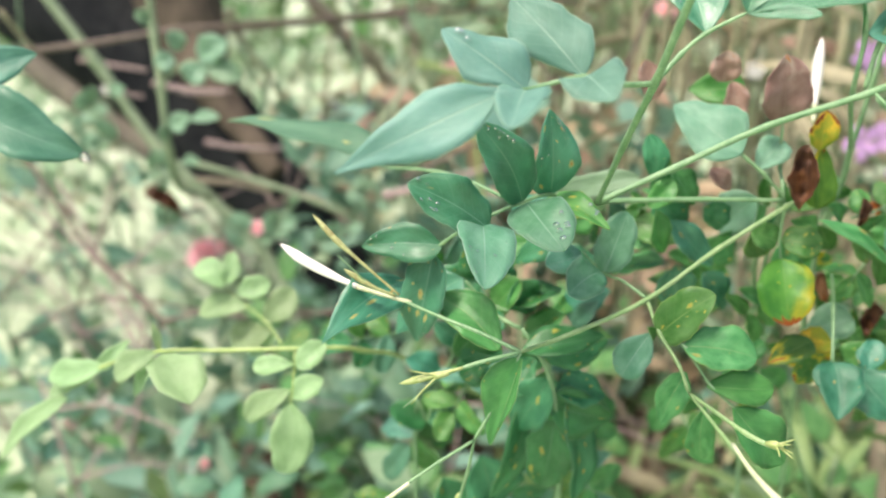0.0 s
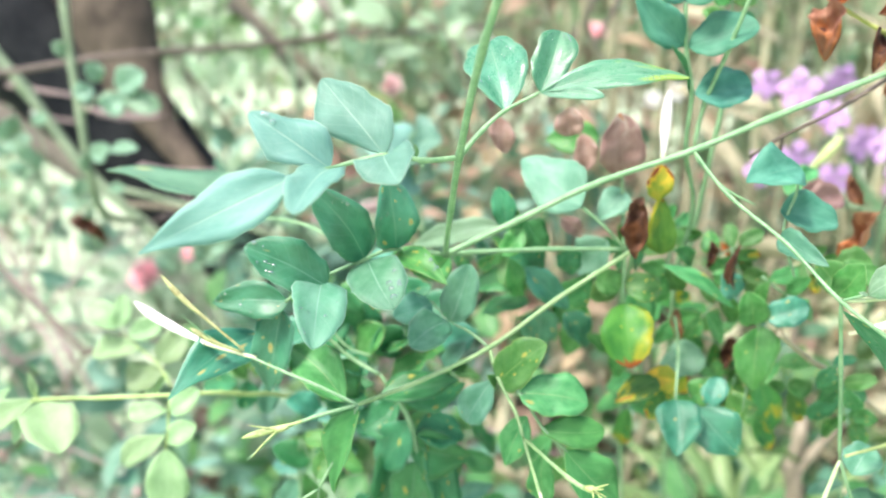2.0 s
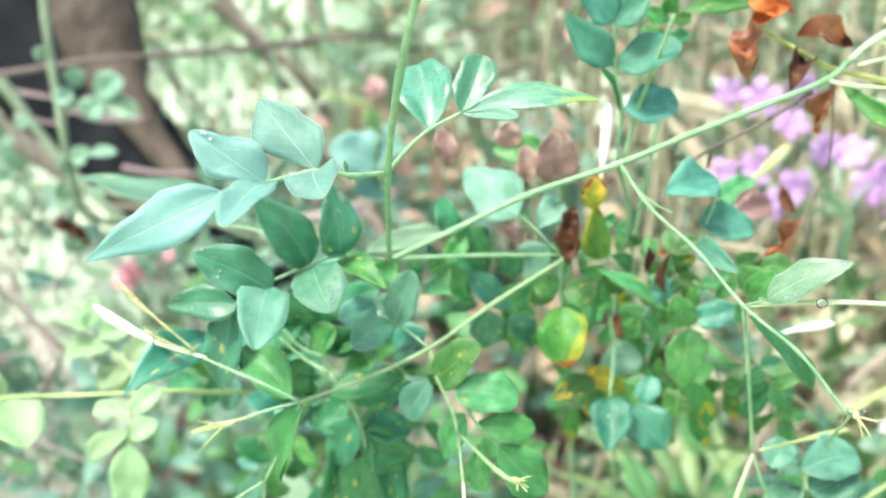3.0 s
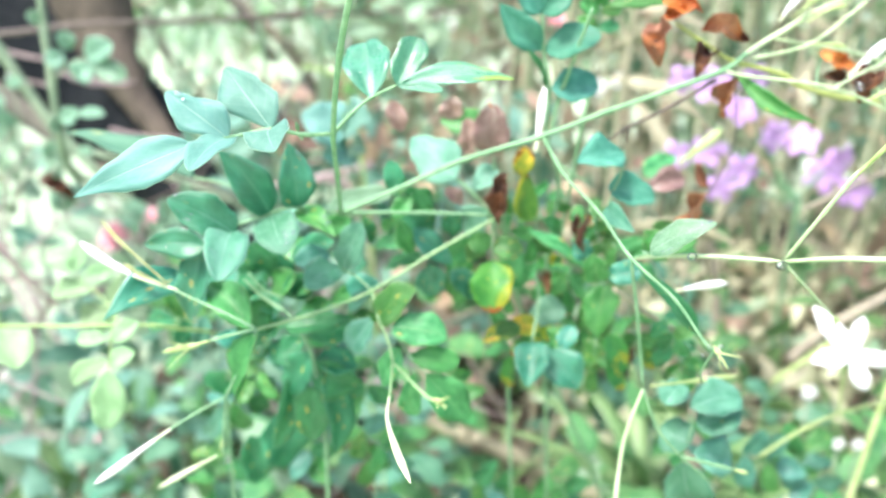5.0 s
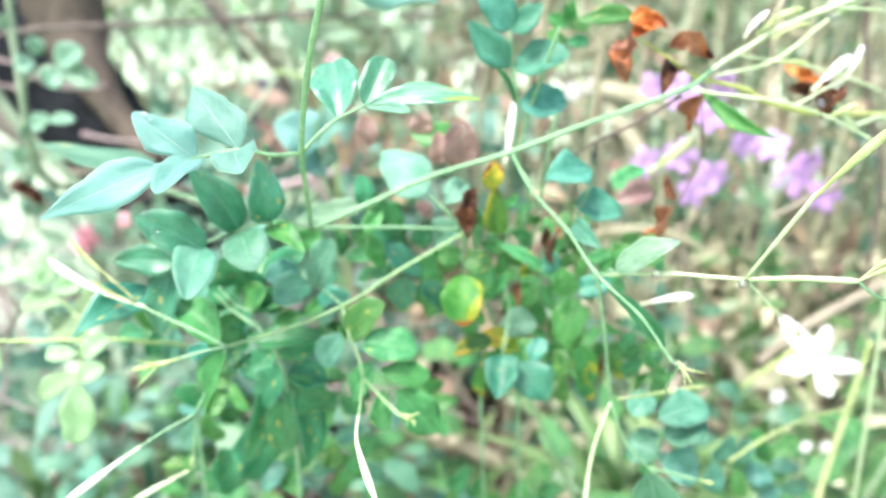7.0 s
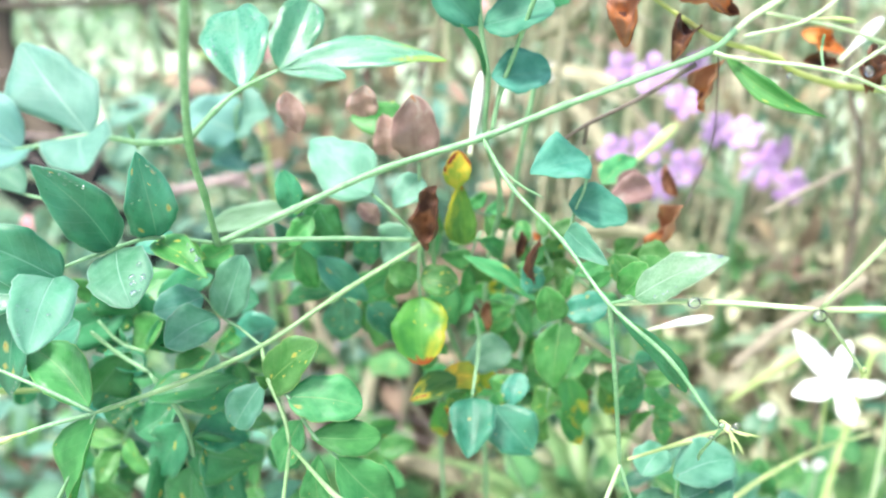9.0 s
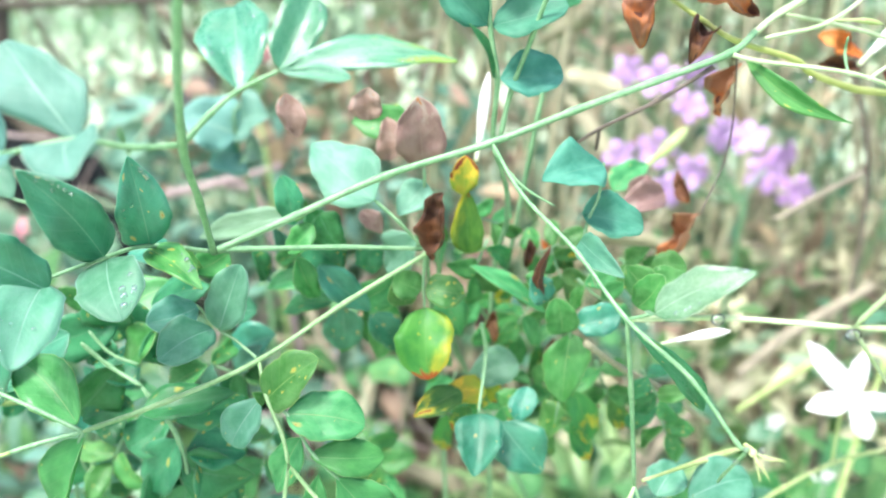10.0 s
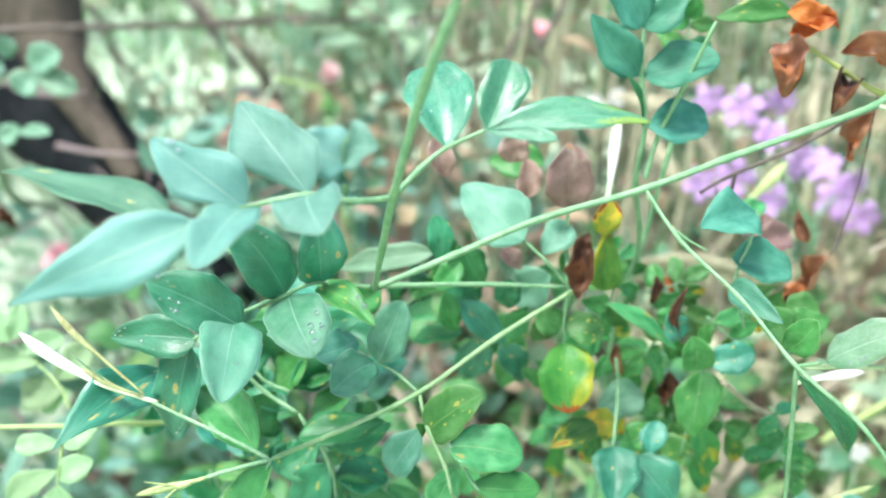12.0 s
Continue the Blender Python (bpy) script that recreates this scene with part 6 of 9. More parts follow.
sp6 = stem(yshoot, [(0.0761, 0.2350, 0.3928), (0.0730, 0.2330, 0.3886), (0.0705, 0.2330, 0.3831)], 0.00040, 0.00030, M_STEM, "leaf_stalk")
leaf(sp6, (0.0747, 0.2330, 0.3910), (0.0797, 0.2375, 0.3813), 0.0060, "round", M_MID, 18.5148, 0.22, 0.06)
leaf(sp6, (0.0747, 0.2330, 0.3910), (0.0679, 0.2299, 0.3945), 0.0056, "round", M_FRESH, 15.6204, 0.22, 0.06)
leaf(sp6, (0.0716, 0.2330, 0.3852), (0.0758, 0.2421, 0.3736), 0.0051, "ovate", M_FRESH, -32.6904, 0.22, 0.06)
leaf(sp6, (0.0716, 0.2330, 0.3852), (0.0628, 0.2323, 0.3856), 0.0053, "ovate", M_MID, 13.652, 0.22, 0.06)
leaf(sp6, (0.0705, 0.2330, 0.3831), (0.0671, 0.2327, 0.3746), 0.0059, "ovate", M_SPOT, -12.5563, 0.22, 0.06)
sp7 = stem(yshoot, [(0.0656, 0.2250, 0.4116), (0.0614, 0.2230, 0.4109), (0.0573, 0.2230, 0.4090)], 0.00040, 0.00030, M_STEM, "leaf_stalk")
leaf(sp7, (0.0636, 0.2230, 0.4115), (0.0626, 0.2227, 0.4034), 0.0048, "round", M_MID, -38.9708, 0.22, 0.06)
leaf(sp7, (0.0636, 0.2230, 0.4115), (0.0590, 0.2265, 0.4147), 0.0042, "round", M_MID, 38.4972, 0.22, 0.06)
leaf(sp7, (0.0590, 0.2230, 0.4097), (0.0578, 0.2244, 0.4018), 0.0044, "round", M_MID, -28.8309, 0.22, 0.06)
leaf(sp7, (0.0590, 0.2230, 0.4097), (0.0551, 0.2223, 0.4152), 0.0045, "ovate", M_SPOT, 33.0512, 0.22, 0.06)
leaf(sp7, (0.0573, 0.2230, 0.4090), (0.0508, 0.2271, 0.4041), 0.0045, "obov", M_MID, -30.1812, 0.22, 0.06)
sp8 = stem(low, [(-0.0135, 0.2350, 0.3659), (-0.0206, 0.2330, 0.3659), (-0.0283, 0.2330, 0.3639)], 0.00040, 0.00030, M_STEM, "leaf_stalk")
leaf(sp8, (-0.0167, 0.2330, 0.3661), (-0.0196, 0.2301, 0.3538), 0.0073, "obov", M_BLUE, -17.5145, 0.22, 0.06)
leaf(sp8, (-0.0167, 0.2330, 0.3661), (-0.0256, 0.2393, 0.3731), 0.0077, "round", M_SPOT, -16.7326, 0.22, 0.06)
leaf(sp8, (-0.0252, 0.2330, 0.3645), (-0.0263, 0.2286, 0.3562), 0.0083, "obov", M_DARK, -40.0029, 0.22, 0.06)
leaf(sp8, (-0.0252, 0.2330, 0.3645), (-0.0293, 0.2285, 0.3784), 0.0064, "obov", M_SPOT, -9.03934, 0.22, 0.06)
leaf(sp8, (-0.0283, 0.2330, 0.3639), (-0.0427, 0.2401, 0.3582), 0.0085, "ovate", M_DARK, -21.3645, 0.22, 0.06)
sp9 = stem(low, [(-0.0009, 0.2400, 0.3375), (-0.0068, 0.2380, 0.3317), (-0.0125, 0.2380, 0.3239)], 0.00040, 0.00030, M_STEM, "leaf_stalk")
leaf(sp9, (-0.0035, 0.2380, 0.3350), (-0.0007, 0.2489, 0.3172), 0.0085, "obov", M_DARK, 1.5304, 0.22, 0.06)
leaf(sp9, (-0.0035, 0.2380, 0.3350), (-0.0168, 0.2364, 0.3399), 0.0088, "ovate", M_MID, 2.81383, 0.22, 0.06)
leaf(sp9, (-0.0101, 0.2380, 0.3268), (-0.0061, 0.2433, 0.3116), 0.0081, "obov", M_MID, 26.2616, 0.22, 0.06)
leaf(sp9, (-0.0101, 0.2380, 0.3268), (-0.0223, 0.2470, 0.3262), 0.0095, "round", M_BLUE, 3.82975, 0.22, 0.06)
leaf(sp9, (-0.0125, 0.2380, 0.3239), (-0.0224, 0.2437, 0.3074), 0.0087, "round", M_BLUE, 11.1078, 0.22, 0.06)
sp10 = stem(low, [(0.0157, 0.2300, 0.3235), (0.0194, 0.2280, 0.3164), (0.0237, 0.2280, 0.3083)], 0.00040, 0.00030, M_STEM, "leaf_stalk")
leaf(sp10, (0.0180, 0.2280, 0.3208), (0.0306, 0.2363, 0.3184), 0.0079, "obov", M_BLUE, -25.4967, 0.22, 0.06)
leaf(sp10, (0.0180, 0.2280, 0.3208), (0.0071, 0.2335, 0.3057), 0.0090, "obov", M_MID, -5.64311, 0.22, 0.06)
leaf(sp10, (0.0221, 0.2280, 0.3117), (0.0345, 0.2335, 0.3116), 0.0074, "ovate", M_DARK, 32.65, 0.22, 0.06)
leaf(sp10, (0.0221, 0.2280, 0.3117), (0.0156, 0.2219, 0.3026), 0.0082, "round", M_BLUE, 19.5413, 0.22, 0.06)
leaf(sp10, (0.0237, 0.2280, 0.3083), (0.0309, 0.2215, 0.3011), 0.0085, "ovate", M_MID, 18.6983, 0.22, 0.06)
sp11 = stem(low, [(0.0384, 0.2400, 0.3173), (0.0443, 0.2380, 0.3123), (0.0507, 0.2380, 0.3068)], 0.00040, 0.00030, M_STEM, "leaf_stalk")
leaf(sp11, (0.0416, 0.2380, 0.3157), (0.0548, 0.2332, 0.3254), 0.0069, "ovate", M_BLUE, 9.62266, 0.22, 0.06)
leaf(sp11, (0.0416, 0.2380, 0.3157), (0.0391, 0.2389, 0.3018), 0.0084, "obov", M_SPOT, -26.6208, 0.22, 0.06)
leaf(sp11, (0.0482, 0.2380, 0.3092), (0.0586, 0.2410, 0.3158), 0.0073, "round", M_MID, 13.4578, 0.22, 0.06)
leaf(sp11, (0.0482, 0.2380, 0.3092), (0.0451, 0.2422, 0.2924), 0.0078, "round", M_MID, -41.1626, 0.22, 0.06)
leaf(sp11, (0.0507, 0.2380, 0.3068), (0.0608, 0.2428, 0.2955), 0.0077, "obov", M_BLUE, 34.8428, 0.22, 0.06)
sp12 = stem(low, [(0.0114, 0.2300, 0.3842), (0.0066, 0.2280, 0.3888), (0.0011, 0.2280, 0.3918)], 0.00040, 0.00030, M_STEM, "leaf_stalk")
leaf(sp12, (0.0091, 0.2280, 0.3867), (0.0031, 0.2250, 0.3815), 0.0063, "round", M_DARK, -36.6924, 0.22, 0.06)
leaf(sp12, (0.0091, 0.2280, 0.3867), (0.0109, 0.2355, 0.3943), 0.0071, "round", M_DARK, 30.5342, 0.22, 0.06)
leaf(sp12, (0.0033, 0.2280, 0.3905), (-0.0042, 0.2271, 0.3846), 0.0053, "round", M_SPOT, 6.15095, 0.22, 0.06)
leaf(sp12, (0.0033, 0.2280, 0.3905), (0.0068, 0.2293, 0.4000), 0.0060, "ovate", M_BLUE, 38.9172, 0.22, 0.06)
leaf(sp12, (0.0011, 0.2280, 0.3918), (-0.0057, 0.2220, 0.3981), 0.0065, "round", M_MID, -29.3327, 0.22, 0.06)
sp13 = stem(low, [(0.0305, 0.2200, 0.3787), (0.0363, 0.2180, 0.3769), (0.0421, 0.2180, 0.3750)], 0.00040, 0.00030, M_STEM, "leaf_stalk")
leaf(sp13, (0.0336, 0.2180, 0.3785), (0.0406, 0.2285, 0.3815), 0.0054, "round", M_SPOT, 13.8653, 0.22, 0.06)
leaf(sp13, (0.0336, 0.2180, 0.3785), (0.0349, 0.2162, 0.3697), 0.0066, "obov", M_BLUE, 36.1654, 0.22, 0.06)
leaf(sp13, (0.0398, 0.2180, 0.3760), (0.0470, 0.2174, 0.3842), 0.0064, "ovate", M_BLUE, -17.1433, 0.22, 0.06)
leaf(sp13, (0.0398, 0.2180, 0.3760), (0.0389, 0.2289, 0.3589), 0.0054, "round", M_DARK, -23.95, 0.22, 0.06)
leaf(sp13, (0.0421, 0.2180, 0.3750), (0.0511, 0.2144, 0.3741), 0.0052, "ovate", M_MID, -25.5697, 0.22, 0.06)
sp14 = stem(low, [(0.0442, 0.2350, 0.3939), (0.0495, 0.2330, 0.3986), (0.0541, 0.2330, 0.4031)], 0.00040, 0.00030, M_STEM, "leaf_stalk")
leaf(sp14, (0.0468, 0.2330, 0.3968), (0.0434, 0.2314, 0.4076), 0.0060, "ovate", M_DARK, 36.5069, 0.22, 0.06)
leaf(sp14, (0.0468, 0.2330, 0.3968), (0.0558, 0.2378, 0.3915), 0.0057, "ovate", M_BLUE, -36.02, 0.22, 0.06)
leaf(sp14, (0.0522, 0.2330, 0.4015), (0.0498, 0.2280, 0.4137), 0.0062, "ovate", M_BLUE, 26.7478, 0.22, 0.06)
leaf(sp14, (0.0522, 0.2330, 0.4015), (0.0613, 0.2322, 0.3971), 0.0069, "obov", M_MID, 21.1679, 0.22, 0.06)
leaf(sp14, (0.0541, 0.2330, 0.4031), (0.0611, 0.2342, 0.4094), 0.0053, "round", M_MID, 29.299, 0.22, 0.06)
sp15 = stem(low, [(-0.0211, 0.2600, 0.2918), (-0.0250, 0.2580, 0.2825), (-0.0284, 0.2580, 0.2715)], 0.00040, 0.00030, M_STEM, "leaf_stalk")
leaf(sp15, (-0.0225, 0.2580, 0.2877), (-0.0095, 0.2553, 0.2804), 0.0093, "obov", M_DARK, 41.4622, 0.22, 0.06)
leaf(sp15, (-0.0225, 0.2580, 0.2877), (-0.0372, 0.2582, 0.2891), 0.0083, "round", M_SPOT, 39.7819, 0.22, 0.06)
leaf(sp15, (-0.0268, 0.2580, 0.2759), (-0.0183, 0.2642, 0.2618), 0.0091, "obov", M_BLUE, 18.306, 0.22, 0.06)
leaf(sp15, (-0.0268, 0.2580, 0.2759), (-0.0405, 0.2588, 0.2755), 0.0100, "ovate", M_SPOT, 39.9363, 0.22, 0.06)
leaf(sp15, (-0.0284, 0.2580, 0.2715), (-0.0328, 0.2584, 0.2538), 0.0105, "obov", M_MID, -38.2243, 0.22, 0.06)
sp16 = stem(low, [(0.0846, 0.2800, 0.2657), (0.0927, 0.2780, 0.2635), (0.1012, 0.2780, 0.2611)], 0.00040, 0.00030, M_STEM, "leaf_stalk")
leaf(sp16, (0.0887, 0.2780, 0.2656), (0.0974, 0.2753, 0.2808), 0.0090, "ovate", M_DARK, 25.4683, 0.22, 0.06)
leaf(sp16, (0.0887, 0.2780, 0.2656), (0.0880, 0.2782, 0.2509), 0.0075, "round", M_SPOT, -36.9483, 0.22, 0.06)
leaf(sp16, (0.0979, 0.2780, 0.2623), (0.1044, 0.2717, 0.2782), 0.0073, "round", M_DARK, 39.6165, 0.22, 0.06)
leaf(sp16, (0.0979, 0.2780, 0.2623), (0.0973, 0.2725, 0.2513), 0.0086, "ovate", M_BLUE, -15.6334, 0.22, 0.06)
leaf(sp16, (0.1012, 0.2780, 0.2611), (0.1146, 0.2841, 0.2540), 0.0076, "round", M_SPOT, 10.4957, 0.22, 0.06)
sp17 = stem(low, [(0.0555, 0.2800, 0.2537), (0.0496, 0.2780, 0.2471), (0.0444, 0.2780, 0.2383)], 0.00040, 0.00030, M_STEM, "leaf_stalk")
leaf(sp17, (0.0529, 0.2780, 0.2509), (0.0591, 0.2804, 0.2363), 0.0094, "round", M_BLUE, -30.8501, 0.22, 0.06)
leaf(sp17, (0.0529, 0.2780, 0.2509), (0.0414, 0.2735, 0.2608), 0.0087, "ovate", M_BLUE, -1.40927, 0.22, 0.06)
leaf(sp17, (0.0467, 0.2780, 0.2417), (0.0515, 0.2807, 0.2255), 0.0079, "obov", M_BLUE, -2.38478, 0.22, 0.06)
leaf(sp17, (0.0467, 0.2780, 0.2417), (0.0318, 0.2836, 0.2418), 0.0077, "obov", M_SPOT, -37.9654, 0.22, 0.06)
leaf(sp17, (0.0444, 0.2780, 0.2383), (0.0372, 0.2723, 0.2291), 0.0097, "obov", M_DARK, 22.6344, 0.22, 0.06)
sp18 = stem(low, [(0.1189, 0.2800, 0.2745), (0.1248, 0.2780, 0.2674), (0.1317, 0.2780, 0.2599)], 0.00040, 0.00030, M_STEM, "leaf_stalk")
leaf(sp18, (0.1219, 0.2780, 0.2718), (0.1360, 0.2847, 0.2748), 0.0096, "obov", M_MID, 6.27723, 0.22, 0.06)
leaf(sp18, (0.1219, 0.2780, 0.2718), (0.1151, 0.2787, 0.2558), 0.0080, "round", M_MID, -33.0509, 0.22, 0.06)
leaf(sp18, (0.1291, 0.2780, 0.2631), (0.1423, 0.2735, 0.2710), 0.0086, "ovate", M_DARK, -0.191611, 0.22, 0.06)
leaf(sp18, (0.1291, 0.2780, 0.2631), (0.1252, 0.2885, 0.2428), 0.0084, "ovate", M_MID, 27.4238, 0.22, 0.06)
leaf(sp18, (0.1317, 0.2780, 0.2599), (0.1422, 0.2805, 0.2462), 0.0080, "round", M_DARK, -31.4729, 0.22, 0.06)
sp19 = stem(spray, [(0.2020, 0.2700, 0.2922), (0.2105, 0.2680, 0.2895), (0.2198, 0.2680, 0.2869)], 0.00040, 0.00030, M_STEM, "leaf_stalk")
leaf(sp19, (0.2059, 0.2680, 0.2918), (0.2106, 0.2639, 0.3067), 0.0096, "round", M_BLUE, 40.5667, 0.22, 0.06)
leaf(sp19, (0.2059, 0.2680, 0.2918), (0.2076, 0.2688, 0.2745), 0.0102, "obov", M_BLUE, -5.92559, 0.22, 0.06)
leaf(sp19, (0.2161, 0.2680, 0.2882), (0.2213, 0.2641, 0.3033), 0.0095, "obov", M_BLUE, -37.9319, 0.22, 0.06)
leaf(sp19, (0.2161, 0.2680, 0.2882), (0.2179, 0.2629, 0.2761), 0.0096, "obov", M_MID, 26.3977, 0.22, 0.06)
leaf(sp19, (0.2198, 0.2680, 0.2869), (0.2312, 0.2616, 0.2865), 0.0106, "ovate", M_BLUE, 6.46722, 0.22, 0.06)
sp20 = stem(spray, [(0.2241, 0.2800, 0.2709), (0.2301, 0.2780, 0.2794), (0.2358, 0.2780, 0.2876)], 0.00040, 0.00030, M_STEM, "leaf_stalk")
leaf(sp20, (0.2265, 0.2780, 0.2761), (0.2177, 0.2760, 0.2942), 0.0088, "obov", M_MID, -25.1029, 0.22, 0.06)
leaf(sp20, (0.2265, 0.2780, 0.2761), (0.2391, 0.2755, 0.2710), 0.0093, "obov", M_BLUE, 40.5233, 0.22, 0.06)
leaf(sp20, (0.2334, 0.2780, 0.2845), (0.2248, 0.2736, 0.3050), 0.0091, "obov", M_MID, -21.9804, 0.22, 0.06)
leaf(sp20, (0.2334, 0.2780, 0.2845), (0.2448, 0.2761, 0.2793), 0.0103, "ovate", M_MID, 35.3534, 0.22, 0.06)
leaf(sp20, (0.2358, 0.2780, 0.2876), (0.2497, 0.2865, 0.2930), 0.0102, "obov", M_MID, 10.3407, 0.22, 0.06)
sp21 = stem(spray, [(0.2291, 0.2700, 0.2906), (0.2335, 0.2680, 0.2829), (0.2397, 0.2680, 0.2746)], 0.00040, 0.00030, M_STEM, "leaf_stalk")
leaf(sp21, (0.2311, 0.2680, 0.2876), (0.2457, 0.2716, 0.2869), 0.0088, "ovate", M_BLUE, -26.4819, 0.22, 0.06)
leaf(sp21, (0.2311, 0.2680, 0.2876), (0.2249, 0.2679, 0.2759), 0.0083, "round", M_BLUE, -2.00739, 0.22, 0.06)
leaf(sp21, (0.2374, 0.2680, 0.2781), (0.2504, 0.2685, 0.2797), 0.0079, "round", M_BLUE, 38.4981, 0.22, 0.06)
leaf(sp21, (0.2374, 0.2680, 0.2781), (0.2263, 0.2615, 0.2712), 0.0082, "obov", M_BLUE, 22.9939, 0.22, 0.06)
leaf(sp21, (0.2397, 0.2680, 0.2746), (0.2450, 0.2613, 0.2658), 0.0099, "obov", M_MID, 36.0529, 0.22, 0.06)
sp22 = stem(spray, [(0.1526, 0.2100, 0.3723), (0.1542, 0.2080, 0.3675), (0.1570, 0.2080, 0.3620)], 0.00040, 0.00030, M_STEM, "leaf_stalk")
leaf(sp22, (0.1533, 0.2080, 0.3704), (0.1598, 0.2064, 0.3716), 0.0061, "round", M_DARK, -12.4822, 0.22, 0.06)
leaf(sp22, (0.1533, 0.2080, 0.3704), (0.1493, 0.2171, 0.3583), 0.0055, "obov", M_DARK, -21.9168, 0.22, 0.06)
leaf(sp22, (0.1560, 0.2080, 0.3643), (0.1648, 0.2078, 0.3632), 0.0057, "ovate", M_MID, 21.0673, 0.22, 0.06)
leaf(sp22, (0.1560, 0.2080, 0.3643), (0.1530, 0.2162, 0.3539), 0.0052, "obov", M_MID, 32.6997, 0.22, 0.06)
leaf(sp22, (0.1570, 0.2080, 0.3620), (0.1596, 0.2048, 0.3549), 0.0060, "ovate", M_MID, -16.3313, 0.22, 0.06)
sp23 = stem(rshoot, [(0.1230, 0.2400, 0.4710), (0.1234, 0.2380, 0.4760), (0.1236, 0.2380, 0.4808)], 0.00040, 0.00030, M_STEM, "leaf_stalk")
leaf(sp23, (0.1228, 0.2380, 0.4736), (0.1169, 0.2448, 0.4765), 0.0053, "ovate", M_SPOT, -23.1295, 0.22, 0.06)
leaf(sp23, (0.1228, 0.2380, 0.4736), (0.1308, 0.2397, 0.4740), 0.0047, "obov", M_DARK, 8.08273, 0.22, 0.06)
leaf(sp23, (0.1234, 0.2380, 0.4789), (0.1165, 0.2370, 0.4820), 0.0055, "round", M_MID, -6.56753, 0.22, 0.06)
leaf(sp23, (0.1234, 0.2380, 0.4789), (0.1313, 0.2417, 0.4797), 0.0046, "obov", M_SPOT, 12.2941, 0.22, 0.06)
leaf(sp23, (0.1236, 0.2380, 0.4808), (0.1238, 0.2335, 0.4879), 0.0055, "ovate", M_MID, 1.62399, 0.22, 0.06)
sp24 = stem(rshoot, [(0.1051, 0.2400, 0.4046), (0.1000, 0.2380, 0.4065), (0.0952, 0.2380, 0.4071)], 0.00040, 0.00030, M_STEM, "leaf_stalk")
leaf(sp24, (0.1024, 0.2380, 0.4058), (0.1010, 0.2472, 0.3960), 0.0047, "round", M_DARK, 33.0495, 0.22, 0.06)
leaf(sp24, (0.1024, 0.2380, 0.4058), (0.1000, 0.2338, 0.4153), 0.0042, "ovate", M_MID, -34.2023, 0.22, 0.06)
leaf(sp24, (0.0971, 0.2380, 0.4068), (0.0949, 0.2443, 0.3973), 0.0051, "round", M_MID, 26.5749, 0.22, 0.06)
leaf(sp24, (0.0971, 0.2380, 0.4068), (0.0943, 0.2322, 0.4166), 0.0041, "obov", M_MID, -24.6609, 0.22, 0.06)
leaf(sp24, (0.0952, 0.2380, 0.4071), (0.0885, 0.2448, 0.4058), 0.0054, "round", M_DARK, -21.3482, 0.22, 0.06)
sp27 = stem(yshoot, [(0.1060, 0.2150, 0.4153), (0.1039, 0.2130, 0.4111), (0.1027, 0.2130, 0.4059)], 0.00040, 0.00030, M_STEM, "leaf_stalk")
leaf(sp27, (0.1050, 0.2130, 0.4135), (0.1129, 0.2229, 0.4055), 0.0056, "obov", M_MID, 13.5254, 0.22, 0.06)
leaf(sp27, (0.1050, 0.2130, 0.4135), (0.0978, 0.2190, 0.4108), 0.0048, "ovate", M_SPOT, 26.2478, 0.22, 0.06)
leaf(sp27, (0.1033, 0.2130, 0.4080), (0.1101, 0.2196, 0.3989), 0.0058, "ovate", M_FRESH, 32.9095, 0.22, 0.06)
leaf(sp27, (0.1033, 0.2130, 0.4080), (0.0952, 0.2099, 0.4101), 0.0056, "ovate", M_FRESH, -6.60112, 0.22, 0.06)
leaf(sp27, (0.1027, 0.2130, 0.4059), (0.1016, 0.2180, 0.3958), 0.0047, "obov", M_FRESH, -31.6398, 0.22, 0.06)
sp28 = stem(yshoot, [(0.1227, 0.2200, 0.3992), (0.1186, 0.2180, 0.3956), (0.1156, 0.2180, 0.3906)], 0.00040, 0.00030, M_STEM, "leaf_stalk")
leaf(sp28, (0.1206, 0.2180, 0.3977), (0.1281, 0.2272, 0.3860), 0.0055, "round", M_MID, 32.3675, 0.22, 0.06)
leaf(sp28, (0.1206, 0.2180, 0.3977), (0.1129, 0.2135, 0.4025), 0.0056, "obov", M_FRESH, -22.1293, 0.22, 0.06)
leaf(sp28, (0.1169, 0.2180, 0.3925), (0.1219, 0.2187, 0.3821), 0.0051, "ovate", M_MID, -19.5973, 0.22, 0.06)
leaf(sp28, (0.1169, 0.2180, 0.3925), (0.1099, 0.2271, 0.3905), 0.0053, "ovate", M_SPOT, 32.9614, 0.22, 0.06)
leaf(sp28, (0.1156, 0.2180, 0.3906), (0.1104, 0.2182, 0.3834), 0.0050, "ovate", M_MID, -16.4985, 0.22, 0.06)
sp29 = stem(yshoot, [(0.1126, 0.2250, 0.3746), (0.1133, 0.2230, 0.3695), (0.1149, 0.2230, 0.3633)], 0.00040, 0.00030, M_STEM, "leaf_stalk")
leaf(sp29, (0.1129, 0.2230, 0.3726), (0.1207, 0.2185, 0.3720), 0.0061, "ovate", M_FRESH, -40.528, 0.22, 0.06)
leaf(sp29, (0.1129, 0.2230, 0.3726), (0.1051, 0.2170, 0.3727), 0.0056, "obov", M_SPOT, -40.722, 0.22, 0.06)
leaf(sp29, (0.1144, 0.2230, 0.3658), (0.1217, 0.2215, 0.3655), 0.0051, "round", M_YEL, 25.5689, 0.22, 0.06)
leaf(sp29, (0.1144, 0.2230, 0.3658), (0.1069, 0.2239, 0.3611), 0.0056, "ovate", M_MID, -33.3865, 0.22, 0.06)
